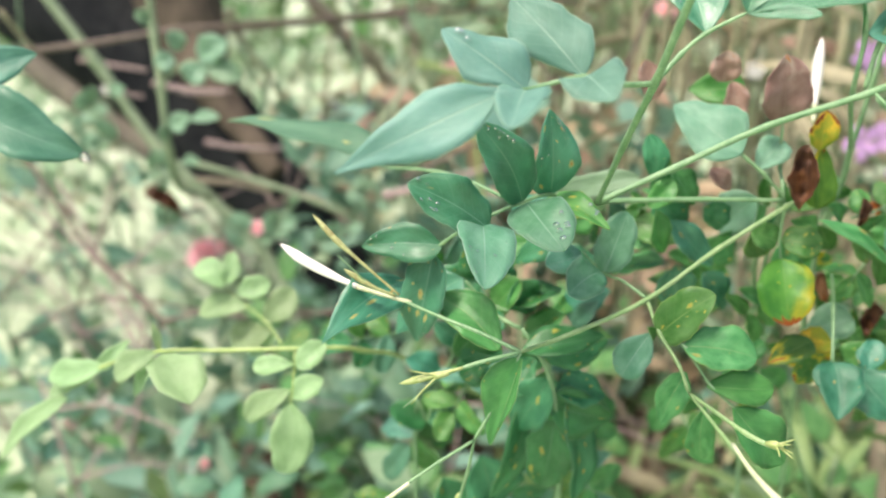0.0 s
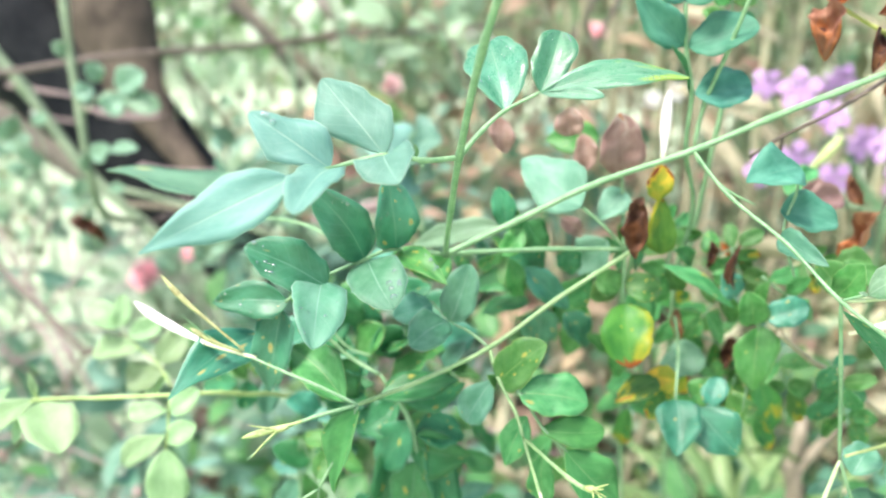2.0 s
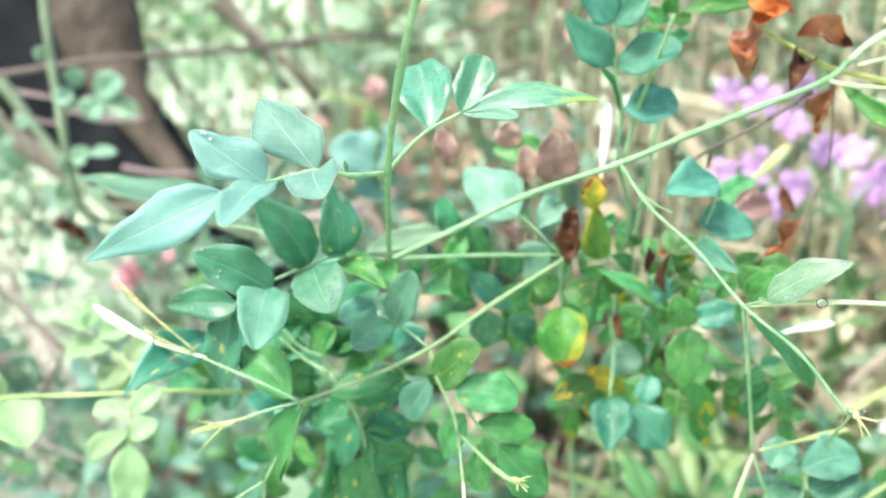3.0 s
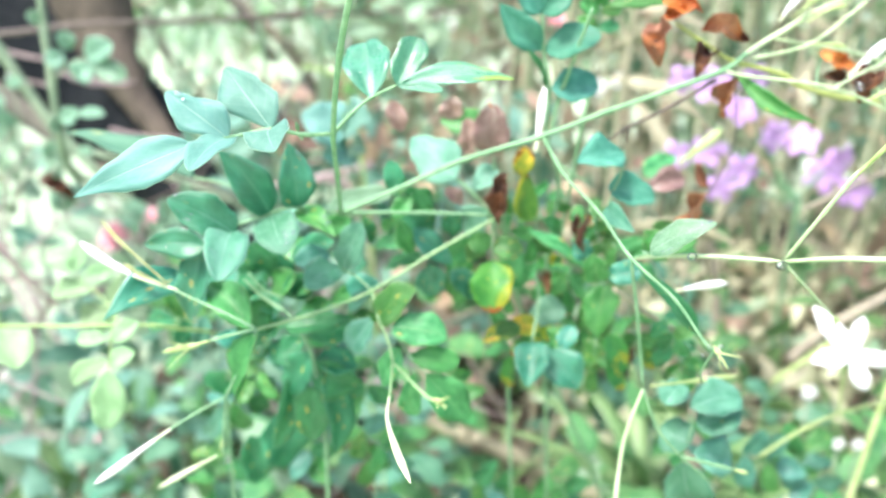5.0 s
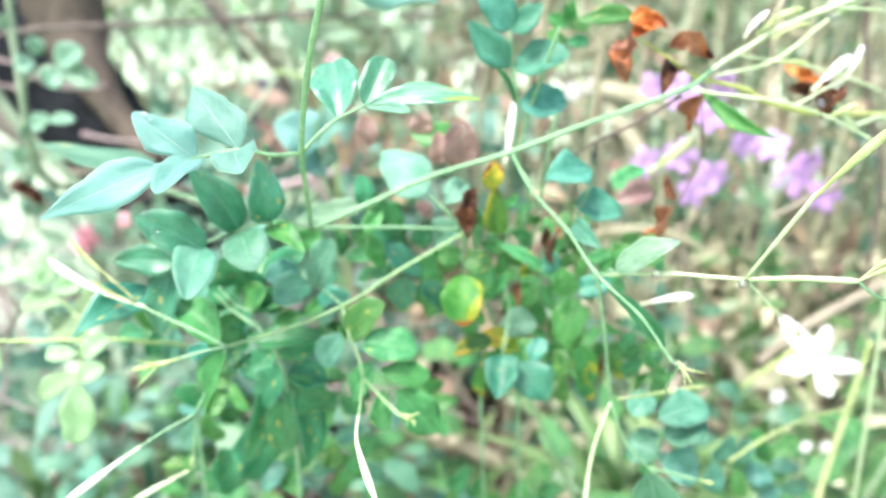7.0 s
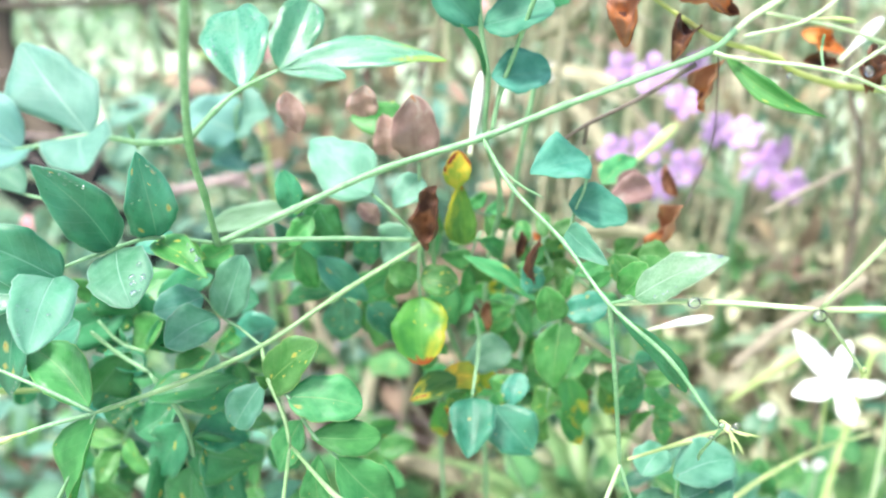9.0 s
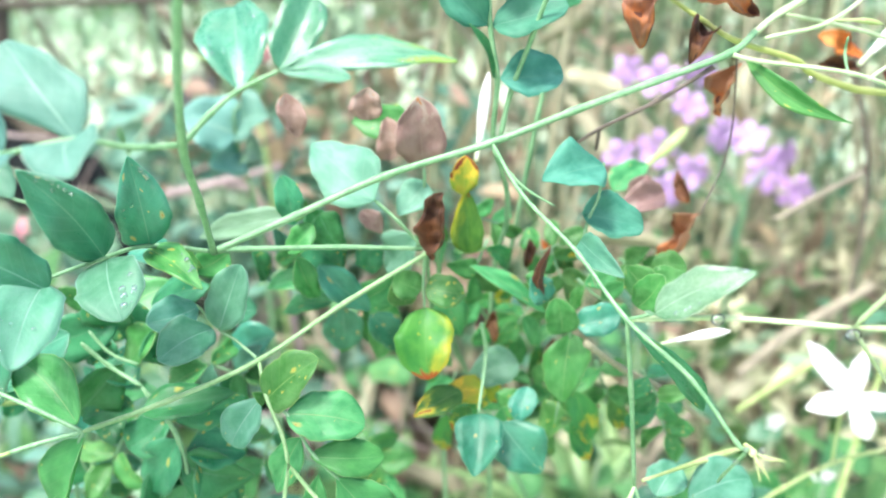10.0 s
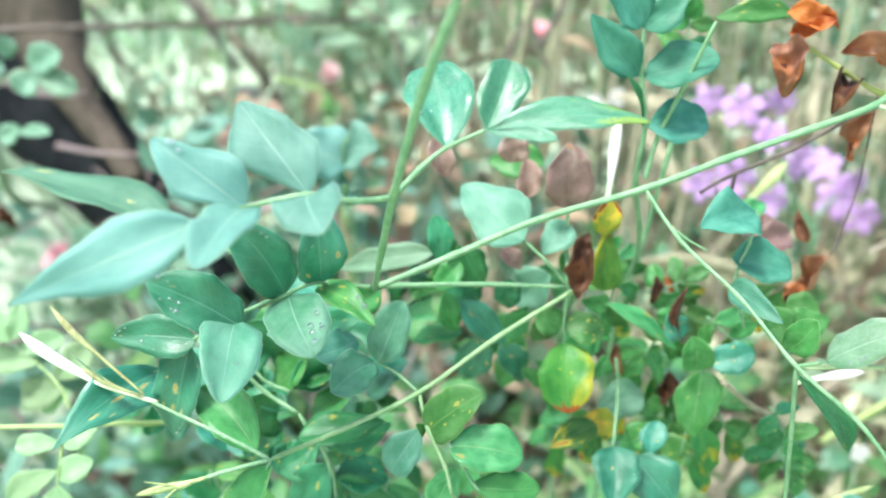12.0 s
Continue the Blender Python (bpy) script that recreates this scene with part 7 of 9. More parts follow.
leaf(sp29, (0.1149, 0.2230, 0.3633), (0.1190, 0.2288, 0.3502), 0.0057, "round", M_MID, 36.7328, 0.22, 0.06)
sp30 = stem(yshoot, [(0.1289, 0.2100, 0.4065), (0.1323, 0.2080, 0.4037), (0.1367, 0.2080, 0.4004)], 0.00040, 0.00030, M_STEM, "leaf_stalk")
leaf(sp30, (0.1304, 0.2080, 0.4056), (0.1399, 0.2133, 0.4074), 0.0051, "ovate", M_MID, 12.1517, 0.22, 0.06)
leaf(sp30, (0.1304, 0.2080, 0.4056), (0.1286, 0.2102, 0.3981), 0.0044, "obov", M_MID, 26.6637, 0.22, 0.06)
leaf(sp30, (0.1350, 0.2080, 0.4018), (0.1386, 0.2011, 0.4087), 0.0042, "obov", M_FRESH, 5.43526, 0.22, 0.06)
leaf(sp30, (0.1350, 0.2080, 0.4018), (0.1367, 0.2169, 0.3903), 0.0045, "ovate", M_YEL, -10.5695, 0.22, 0.06)
leaf(sp30, (0.1367, 0.2080, 0.4004), (0.1456, 0.2143, 0.3923), 0.0054, "obov", M_MID, -19.983, 0.22, 0.06)
sp31 = stem(yshoot, [(0.1399, 0.2250, 0.3762), (0.1417, 0.2230, 0.3708), (0.1447, 0.2230, 0.3646)], 0.00040, 0.00030, M_STEM, "leaf_stalk")
leaf(sp31, (0.1406, 0.2230, 0.3741), (0.1496, 0.2204, 0.3743), 0.0060, "ovate", M_FRESH, -19.8751, 0.22, 0.06)
leaf(sp31, (0.1406, 0.2230, 0.3741), (0.1333, 0.2169, 0.3699), 0.0052, "round", M_SPOT, 20.1373, 0.22, 0.06)
leaf(sp31, (0.1436, 0.2230, 0.3672), (0.1526, 0.2249, 0.3651), 0.0065, "round", M_MID, 31.1908, 0.22, 0.06)
leaf(sp31, (0.1436, 0.2230, 0.3672), (0.1377, 0.2270, 0.3594), 0.0064, "obov", M_MID, 9.41185, 0.22, 0.06)
leaf(sp31, (0.1447, 0.2230, 0.3646), (0.1516, 0.2289, 0.3512), 0.0064, "ovate", M_YEL, 7.70273, 0.22, 0.06)
sp32 = stem(yshoot, [(0.0964, 0.2250, 0.3835), (0.0922, 0.2230, 0.3811), (0.0886, 0.2230, 0.3773)], 0.00040, 0.00030, M_STEM, "leaf_stalk")
leaf(sp32, (0.0943, 0.2230, 0.3827), (0.0985, 0.2257, 0.3736), 0.0050, "round", M_MID, 28.4831, 0.22, 0.06)
leaf(sp32, (0.0943, 0.2230, 0.3827), (0.0864, 0.2215, 0.3869), 0.0048, "ovate", M_MID, -3.91188, 0.22, 0.06)
leaf(sp32, (0.0901, 0.2230, 0.3787), (0.0939, 0.2250, 0.3692), 0.0052, "round", M_MID, -10.0088, 0.22, 0.06)
leaf(sp32, (0.0901, 0.2230, 0.3787), (0.0823, 0.2176, 0.3860), 0.0045, "round", M_MID, -12.3701, 0.22, 0.06)
sp33 = stem(yshoot, [(0.1304, 0.2300, 0.3663), (0.1290, 0.2280, 0.3607), (0.1288, 0.2280, 0.3536)], 0.00040, 0.00030, M_STEM, "leaf_stalk")
leaf(sp33, (0.1296, 0.2280, 0.3640), (0.1392, 0.2313, 0.3577), 0.0060, "round", M_YEL, 34.6188, 0.22, 0.06)
leaf(sp33, (0.1296, 0.2280, 0.3640), (0.1233, 0.2372, 0.3578), 0.0062, "round", M_FRESH, 4.64534, 0.22, 0.06)
leaf(sp33, (0.1290, 0.2280, 0.3564), (0.1359, 0.2229, 0.3534), 0.0057, "obov", M_MID, -20.227, 0.22, 0.06)
leaf(sp33, (0.1290, 0.2280, 0.3564), (0.1199, 0.2325, 0.3523), 0.0064, "obov", M_MID, 38.322, 0.22, 0.06)
leaf(sp33, (0.1288, 0.2280, 0.3536), (0.1311, 0.2367, 0.3368), 0.0056, "obov", M_MID, -18.0964, 0.22, 0.06)
sp34 = stem(yshoot, [(0.1018, 0.2300, 0.4180), (0.1058, 0.2280, 0.4168), (0.1103, 0.2280, 0.4154)], 0.00040, 0.00030, M_STEM, "leaf_stalk")
leaf(sp34, (0.1037, 0.2280, 0.4178), (0.1082, 0.2270, 0.4227), 0.0040, "obov", M_MID, 22.331, 0.22, 0.06)
leaf(sp34, (0.1037, 0.2280, 0.4178), (0.1039, 0.2339, 0.4082), 0.0040, "obov", M_MID, -7.51517, 0.22, 0.06)
leaf(sp34, (0.1085, 0.2280, 0.4161), (0.1151, 0.2380, 0.4173), 0.0041, "ovate", M_MID, 24.4052, 0.22, 0.06)
leaf(sp34, (0.1085, 0.2280, 0.4161), (0.1095, 0.2251, 0.4095), 0.0043, "obov", M_MID, -39.7421, 0.22, 0.06)
leaf(sp34, (0.1103, 0.2280, 0.4154), (0.1173, 0.2302, 0.4121), 0.0040, "round", M_MID, 36.3867, 0.22, 0.06)
sp35 = stem(yshoot, [(0.1449, 0.2300, 0.4051), (0.1489, 0.2280, 0.4029), (0.1538, 0.2280, 0.4004)], 0.00040, 0.00030, M_STEM, "leaf_stalk")
leaf(sp35, (0.1467, 0.2280, 0.4045), (0.1514, 0.2231, 0.4107), 0.0053, "ovate", M_MID, 3.14167, 0.22, 0.06)
leaf(sp35, (0.1467, 0.2280, 0.4045), (0.1442, 0.2259, 0.3969), 0.0049, "obov", M_MID, 4.27847, 0.22, 0.06)
leaf(sp35, (0.1519, 0.2280, 0.4015), (0.1567, 0.2234, 0.4076), 0.0056, "round", M_SPOT, 13.1263, 0.22, 0.06)
leaf(sp35, (0.1519, 0.2280, 0.4015), (0.1506, 0.2265, 0.3950), 0.0044, "round", M_YEL, 29.9037, 0.22, 0.06)
leaf(sp35, (0.1538, 0.2280, 0.4004), (0.1640, 0.2354, 0.3928), 0.0052, "obov", M_MID, 11.3852, 0.22, 0.06)
sp36 = stem(low, [(0.0301, 0.2250, 0.3697), (0.0324, 0.2230, 0.3633), (0.0352, 0.2230, 0.3563)], 0.00040, 0.00030, M_STEM, "leaf_stalk")
leaf(sp36, (0.0316, 0.2230, 0.3670), (0.0402, 0.2297, 0.3647), 0.0069, "obov", M_DARK, 8.80854, 0.22, 0.06)
leaf(sp36, (0.0316, 0.2230, 0.3670), (0.0247, 0.2184, 0.3628), 0.0078, "obov", M_MID, -27.913, 0.22, 0.06)
leaf(sp36, (0.0342, 0.2230, 0.3591), (0.0436, 0.2286, 0.3581), 0.0063, "round", M_BLUE, -33.1612, 0.22, 0.06)
leaf(sp36, (0.0342, 0.2230, 0.3591), (0.0257, 0.2290, 0.3479), 0.0061, "round", M_DARK, -31.7277, 0.22, 0.06)
leaf(sp36, (0.0352, 0.2230, 0.3563), (0.0374, 0.2275, 0.3426), 0.0072, "round", M_DARK, -0.948426, 0.22, 0.06)
sp37 = stem(low, [(0.0486, 0.2300, 0.3526), (0.0459, 0.2280, 0.3460), (0.0438, 0.2280, 0.3381)], 0.00040, 0.00030, M_STEM, "leaf_stalk")
leaf(sp37, (0.0476, 0.2280, 0.3497), (0.0558, 0.2368, 0.3356), 0.0069, "round", M_DARK, -30.8427, 0.22, 0.06)
leaf(sp37, (0.0476, 0.2280, 0.3497), (0.0360, 0.2346, 0.3458), 0.0075, "obov", M_SPOT, 19.1768, 0.22, 0.06)
leaf(sp37, (0.0448, 0.2280, 0.3413), (0.0549, 0.2286, 0.3347), 0.0075, "obov", M_DARK, 28.3643, 0.22, 0.06)
leaf(sp37, (0.0448, 0.2280, 0.3413), (0.0329, 0.2352, 0.3357), 0.0076, "round", M_DARK, -40.8065, 0.22, 0.06)
leaf(sp37, (0.0438, 0.2280, 0.3381), (0.0389, 0.2349, 0.3224), 0.0079, "round", M_MID, 28.3162, 0.22, 0.06)
sp38 = stem(low, [(0.0119, 0.2200, 0.3608), (0.0082, 0.2180, 0.3551), (0.0047, 0.2180, 0.3479)], 0.00040, 0.00030, M_STEM, "leaf_stalk")
leaf(sp38, (0.0105, 0.2180, 0.3583), (0.0186, 0.2140, 0.3530), 0.0073, "ovate", M_BLUE, -27.6471, 0.22, 0.06)
leaf(sp38, (0.0105, 0.2180, 0.3583), (-0.0006, 0.2185, 0.3595), 0.0061, "round", M_BLUE, 30.5275, 0.22, 0.06)
leaf(sp38, (0.0063, 0.2180, 0.3507), (0.0147, 0.2122, 0.3437), 0.0064, "round", M_SPOT, 36.2048, 0.22, 0.06)
leaf(sp38, (0.0063, 0.2180, 0.3507), (-0.0051, 0.2210, 0.3509), 0.0062, "round", M_SPOT, 4.28501, 0.22, 0.06)
leaf(sp38, (0.0047, 0.2180, 0.3479), (0.0000, 0.2110, 0.3415), 0.0070, "obov", M_MID, -6.23904, 0.22, 0.06)
sp39 = stem(low, [(0.0726, 0.2400, 0.3434), (0.0762, 0.2380, 0.3372), (0.0805, 0.2380, 0.3304)], 0.00040, 0.00030, M_STEM, "leaf_stalk")
leaf(sp39, (0.0746, 0.2380, 0.3409), (0.0848, 0.2470, 0.3383), 0.0067, "ovate", M_SPOT, 33.5036, 0.22, 0.06)
leaf(sp39, (0.0746, 0.2380, 0.3409), (0.0681, 0.2436, 0.3282), 0.0080, "ovate", M_MID, 9.45494, 0.22, 0.06)
leaf(sp39, (0.0789, 0.2380, 0.3332), (0.0902, 0.2390, 0.3355), 0.0077, "ovate", M_SPOT, 0.20188, 0.22, 0.06)
leaf(sp39, (0.0789, 0.2380, 0.3332), (0.0723, 0.2470, 0.3156), 0.0076, "ovate", M_SPOT, -27.5381, 0.22, 0.06)
leaf(sp39, (0.0805, 0.2380, 0.3304), (0.0868, 0.2344, 0.3219), 0.0064, "obov", M_MID, 31.2073, 0.22, 0.06)
sp40 = stem(low, [(0.0413, 0.2500, 0.3134), (0.0411, 0.2480, 0.3056), (0.0416, 0.2480, 0.2965)], 0.00040, 0.00030, M_STEM, "leaf_stalk")
leaf(sp40, (0.0416, 0.2480, 0.3101), (0.0538, 0.2449, 0.3082), 0.0081, "obov", M_MID, -8.17986, 0.22, 0.06)
leaf(sp40, (0.0416, 0.2480, 0.3101), (0.0297, 0.2548, 0.3007), 0.0077, "obov", M_MID, 16.2489, 0.22, 0.06)
leaf(sp40, (0.0416, 0.2480, 0.3002), (0.0528, 0.2553, 0.2896), 0.0088, "ovate", M_MID, -7.04824, 0.22, 0.06)
leaf(sp40, (0.0416, 0.2480, 0.3002), (0.0300, 0.2469, 0.2944), 0.0071, "round", M_BLUE, -20.9705, 0.22, 0.06)
leaf(sp40, (0.0416, 0.2480, 0.2965), (0.0397, 0.2585, 0.2756), 0.0087, "ovate", M_MID, -28.4653, 0.22, 0.06)
sp41 = stem(spray, [(0.1677, 0.2300, 0.3318), (0.1664, 0.2280, 0.3248), (0.1665, 0.2280, 0.3165)], 0.00040, 0.00030, M_STEM, "leaf_stalk")
leaf(sp41, (0.1670, 0.2280, 0.3288), (0.1787, 0.2323, 0.3197), 0.0078, "obov", M_MID, -26.702, 0.22, 0.06)
leaf(sp41, (0.1670, 0.2280, 0.3288), (0.1568, 0.2309, 0.3240), 0.0061, "round", M_BLUE, 38.4514, 0.22, 0.06)
leaf(sp41, (0.1666, 0.2280, 0.3198), (0.1739, 0.2211, 0.3167), 0.0064, "obov", M_BLUE, -37.0874, 0.22, 0.06)
leaf(sp41, (0.1666, 0.2280, 0.3198), (0.1558, 0.2291, 0.3157), 0.0078, "obov", M_MID, 35.1729, 0.22, 0.06)
leaf(sp41, (0.1665, 0.2280, 0.3165), (0.1664, 0.2311, 0.3020), 0.0070, "ovate", M_MID, 40.1587, 0.22, 0.06)
sp42 = stem(spray, [(0.1451, 0.2000, 0.3859), (0.1472, 0.1980, 0.3822), (0.1503, 0.1980, 0.3780)], 0.00040, 0.00030, M_STEM, "leaf_stalk")
leaf(sp42, (0.1461, 0.1980, 0.3846), (0.1528, 0.2007, 0.3859), 0.0041, "round", M_DARK, -23.5515, 0.22, 0.06)
leaf(sp42, (0.1461, 0.1980, 0.3846), (0.1424, 0.1983, 0.3777), 0.0050, "ovate", M_DARK, -15.0624, 0.22, 0.06)
leaf(sp42, (0.1491, 0.1980, 0.3798), (0.1556, 0.1932, 0.3829), 0.0049, "round", M_MID, 1.58597, 0.22, 0.06)
leaf(sp42, (0.1491, 0.1980, 0.3798), (0.1465, 0.2068, 0.3700), 0.0047, "ovate", M_DARK, -23.8174, 0.22, 0.06)
leaf(sp42, (0.1503, 0.1980, 0.3780), (0.1556, 0.2013, 0.3700), 0.0049, "obov", M_MID, 39.4759, 0.22, 0.06)
leaf(la, (0.0404, 0.1400, 0.4547), (0.0403, 0.1380, 0.4576), 0.0010, "lance", M_STEM, 0, 0.22, 0.06)
leaf(la, (0.0407, 0.1400, 0.4545), (0.0416, 0.1380, 0.4533), 0.0008, "lance", M_STEM, 0, 0.22, 0.06)
leaf(lf, (0.1193, 0.2000, 0.4188), (0.1186, 0.2000, 0.4056), 0.0030, "lance", M_BROWN, 40, 0.8, 0.06)
leaf(lf, (0.1442, 0.2000, 0.4117), (0.1531, 0.2000, 0.4140), 0.0080, "round", M_FRESH, 0, 0.22, 0.06)
leaf(lj, (0.1055, 0.2000, 0.3801), (0.0916, 0.1950, 0.3805), 0.0073, "ovate", M_YEL2, 0, 0.22, 0.06)
leaf(lf, (0.0851, 0.2000, 0.4032), (0.0829, 0.1980, 0.4113), 0.0074, "round", M_SPOT, 0, 0.22, 0.06)
leaf(lj, (0.1101, 0.2000, 0.3752), (0.1145, 0.2000, 0.3618), 0.0088, "ovate", M_FRESH, 0, 0.22, 0.06)
leaf(lk, (0.1094, 0.2250, 0.3906), (0.1131, 0.2250, 0.3813), 0.0053, "ovate", M_RUST, 20, 0.4, 0.06)
leaf(lk, (0.1292, 0.2350, 0.3784), (0.1280, 0.2350, 0.3673), 0.0060, "ovate", M_BROWN, -20, 0.4, 0.06)
leaf(lk, (0.1166, 0.2250, 0.3746), (0.1139, 0.2250, 0.3665), 0.0048, "ovate", M_RUST, 20, 0.4, 0.06)
leaf(lk, (0.1393, 0.2350, 0.3586), (0.1441, 0.2350, 0.3498), 0.0062, "ovate", M_BROWN, -20, 0.4, 0.06)
leaf(lk, (0.1625, 0.2400, 0.4277), (0.1670, 0.2400, 0.4186), 0.0055, "ovate", M_RUST, 20, 0.4, 0.06)
leaf(lk, (0.1183, 0.2220, 0.4128), (0.1174, 0.2220, 0.4048), 0.0039, "ovate", M_BROWN, -20, 0.4, 0.06)


# ---- tree, canes, blooms, tufts ----
# Lighter copy of the bark: light on the trunk's right edge as colour.
M_BARKWARM = plain_material("lit_brown_bark", (0.036, 0.030, 0.023), (0.115, 0.095, 0.07), 24.0, 0.85, 1.0, 0.006, stretch=(1, 1, 0.3))
M_BARKWARM.node_tree.nodes["Principled BSDF"].inputs["Specular IOR Level"].default_value = 0.2
M_STRAP = plain_material("strap_leaf", (0.09, 0.22, 0.065), (0.25, 0.38, 0.155), 25.0, 0.45, 0.3, 0.0006, through=0.3, stretch=(1, 1, 0.2))


def limb(parent, points, radii, material, name="limb"):
    """A woody limb with ridged bark and uneven girth."""
    line = glide(points, 10)
    verts, faces = tube(line, [1.0] * len(line), 22)
    for i, c in enumerate(line):
        r = float(np.interp(i / 10, range(len(radii)), radii))
        for k in range(22):
            d = verts[i * 22 + k] - c
            bump_by = 1 + 0.10 * noise.noise(c * 14 + d * 0.9) + 0.05 * noise.noise(c * 50 + d * 4)
            verts[i * 22 + k] = c + d * r * bump_by
    return mesh_part(name, verts, faces, material, parent)


def mauve_flower(parent, centre, r, seed):
    """A trumpet bloom with five ruffled mauve lobes."""
    rnd = random.Random(seed + 50)
    c = Vector(centre)
    axis = Vector((rnd.uniform(-0.6, 0.4), -1, rnd.uniform(-0.2, 0.6))).normalized()
    body = mesh_part("flower", *tube(glide([c - axis * r * 1.2, c - axis * r * 0.5, c], 4), [r * q for q in (0.09, 0.1, 0.11, 0.12, 0.14, 0.17, 0.2, 0.24, 0.26)], 10), M_MAUVE, parent)
    u = axis.orthogonal().normalized()
    w = axis.cross(u)
    turn = rnd.uniform(0, 72)
    for k in range(5):
        a = radians(72 * k + turn)
        d = u * math.cos(a) + w * math.sin(a)
        v, f, uv = blade(c + d * r * 0.15, c + d * r + axis * r * rnd.uniform(-0.25, 0.2), r * 0.72, "petal", 0, 0.15, 0.12, face=axis, rows=7, cols=4, seed=seed * 5 + k)
        mesh_part("petal", v, f, M_MAUVE, body, uv)


def rose_bloom(centre, r, material):
    """A loose rose: three whorls of cupped petals on a short stalk that goes down into the undergrowth."""
    c = Vector(centre)
    rnd = random.Random(int(c.x * 9999))
    ob = thing("rose_bloom", (c.x, c.y, 0.0), "soft pink rose bloom among the leaves" if material == M_PINK else "pale blush rose bloom among the leaves", "flower", "roses in the bed")
    axis = Vector((rnd.uniform(-0.3, 0.3), -0.7, 0.7)).normalized()
    u = axis.orthogonal().normalized()
    w = axis.cross(u)
    mesh_part("stem", *tube(glide([(c.x, c.y, -0.005), (c.x + 0.01, c.y + 0.01, c.z * 0.5), c - axis * r * 0.3], 5), [0.0022] * 11, 6), M_CANE, ob)
    for ring, (count, lean, long) in enumerate(((5, 0.15, 1.0), (5, 0.45, 0.8), (4, 1.1, 0.5))):
        for k in range(count):
            a = 2 * math.pi * (k + 0.4 * ring) / count
            d = u * math.cos(a) + w * math.sin(a)
            tip = c + (d + axis * lean).normalized() * r * long
            v, f, uv = blade(c - axis * r * 0.2, tip, r * 1.1, "round", 0, 0.3, -0.12, face=axis - d * 0.4, rows=6, cols=4, seed=k)
            mesh_part("petal", v, f, material, ob, uv)


def white_speck(centre, r):
    """A tiny white blossom, also put in for white glints among the leaves."""
    c = Vector(centre)
    ob = thing("white_blossom", (c.x, c.y, 0.0), "tiny white blossom on a thread-thin stalk, also standing in for glints", "flower", "small white blossoms")
    mesh_part("stem", *tube(glide([(c.x, c.y + 0.01, -0.005), (c.x + 0.004, c.y + 0.008, c.z * 0.6), c], 4), [0.0008] * 9, 5), M_CANE, ob)
    for k in range(5):
        a = 2 * math.pi * k / 5
        d = Vector((math.cos(a), -0.25, math.sin(a)))
        v, f, uv = blade(c, c + d * r, r * 0.9, "round", 0, 0.1, 0.05, face=(0, -1, 0.2), rows=4, cols=2, seed=k)
        mesh_part("petal", v, f, M_WHITE, ob, uv)


def grass_tuft(place, long, seed):
    """Strap leaves that rise from one crown and arch over."""
    rnd = random.Random(seed + 300)
    p = Vector((place[0], place[1], max(0.0, place[2] - 0.06)))
    ob = thing("grass_tuft", (p.x, p.y, 0.0), "pale green tuft of strap-shaped leaves", "grass", "strap-leaved tufts")
    mesh_part("crown", *tube([Vector((p.x, p.y, -0.005)), Vector((p.x, p.y, p.z * 0.6)), p], [0.012, 0.01, 0.006], 8), M_STRAP, ob)
    for k in range(15):
        a = 2 * math.pi * k / 15 + rnd.uniform(-0.2, 0.2)
        reach = long * rnd.uniform(0.5, 1.0)
        d = Vector((math.cos(a), math.sin(a), 0))
        tip = p + d * reach * 0.8 + Vector((0, 0, long * rnd.uniform(0.25, 0.8)))
        v, f, uv = blade(p, tip, long * 0.085, "strap", 0, 0.3, 0.16, face=Vector((0, 0, 1)) - d * 0.3, rows=8, cols=2, seed=k)
        mesh_part("leaf", v, f, M_STRAP, ob, uv)


def bare_twig(place, tall, lean, material, seed, label):
    """A thin bare branchlet that stands in the bed and forks twice."""
    rnd = random.Random(seed)
    x, y = place
    ob = thing("bare_twig", (x, y, 0.0), label, "twig", "bare twigs in the bed")
    base = Vector((x, y, -0.01))
    top = Vector((x + lean * tall, y + rnd.uniform(-0.1, 0.1), tall))
    mid = base.lerp(top, 0.5) + Vector((rnd.uniform(-0.03, 0.03), rnd.uniform(-0.03, 0.03), 0))
    r = rnd.uniform(0.0014, 0.0026)
    mesh_part("branch", *tube(glide([base, mid, top], 6), list(np.linspace(r, r * 0.5, 13)), 6), material, ob)
    for k in range(3):
        s = mid.lerp(top, rnd.uniform(0.0, 0.8))
        e = s + Vector((rnd.uniform(-1, 1), rnd.uniform(-0.5, 0.5), rnd.uniform(-0.1, 0.8))).normalized() * rnd.uniform(0.06, 0.16)
        mesh_part("fork", *tube(glide([s, s.lerp(e, 0.5) + Vector((0, 0, 0.012)), e], 4), list(np.linspace(r * 0.6, r * 0.25, 9)), 5), material, ob)


def stand_twigs():
    rnd = random.Random(31)
    for i in range(34):
        bare_twig((rnd.uniform(-0.95, 0.0), rnd.uniform(0.75, 1.5)), rnd.uniform(0.28, 0.52), rnd.uniform(-0.9, 0.9), M_TWIG, i, "grey-brown bare twig rising at the lawn's edge")
    for i in range(16):
        bare_twig((rnd.uniform(-0.42, -0.04), rnd.uniform(0.5, 0.8)), rnd.uniform(0.2, 0.36), rnd.uniform(-0.9, 0.9), M_TWIGPALE, i + 200, "pinkish-brown bare twig rising among the low plants")
    for i in range(52):
        bare_twig((rnd.uniform(0.05, 1.1), rnd.uniform(0.55, 1.3)), rnd.uniform(0.3, 0.55), rnd.uniform(-0.7, 0.7), M_STICK, i + 60, "pale dry twig rising in the hedge")


stand_twigs()

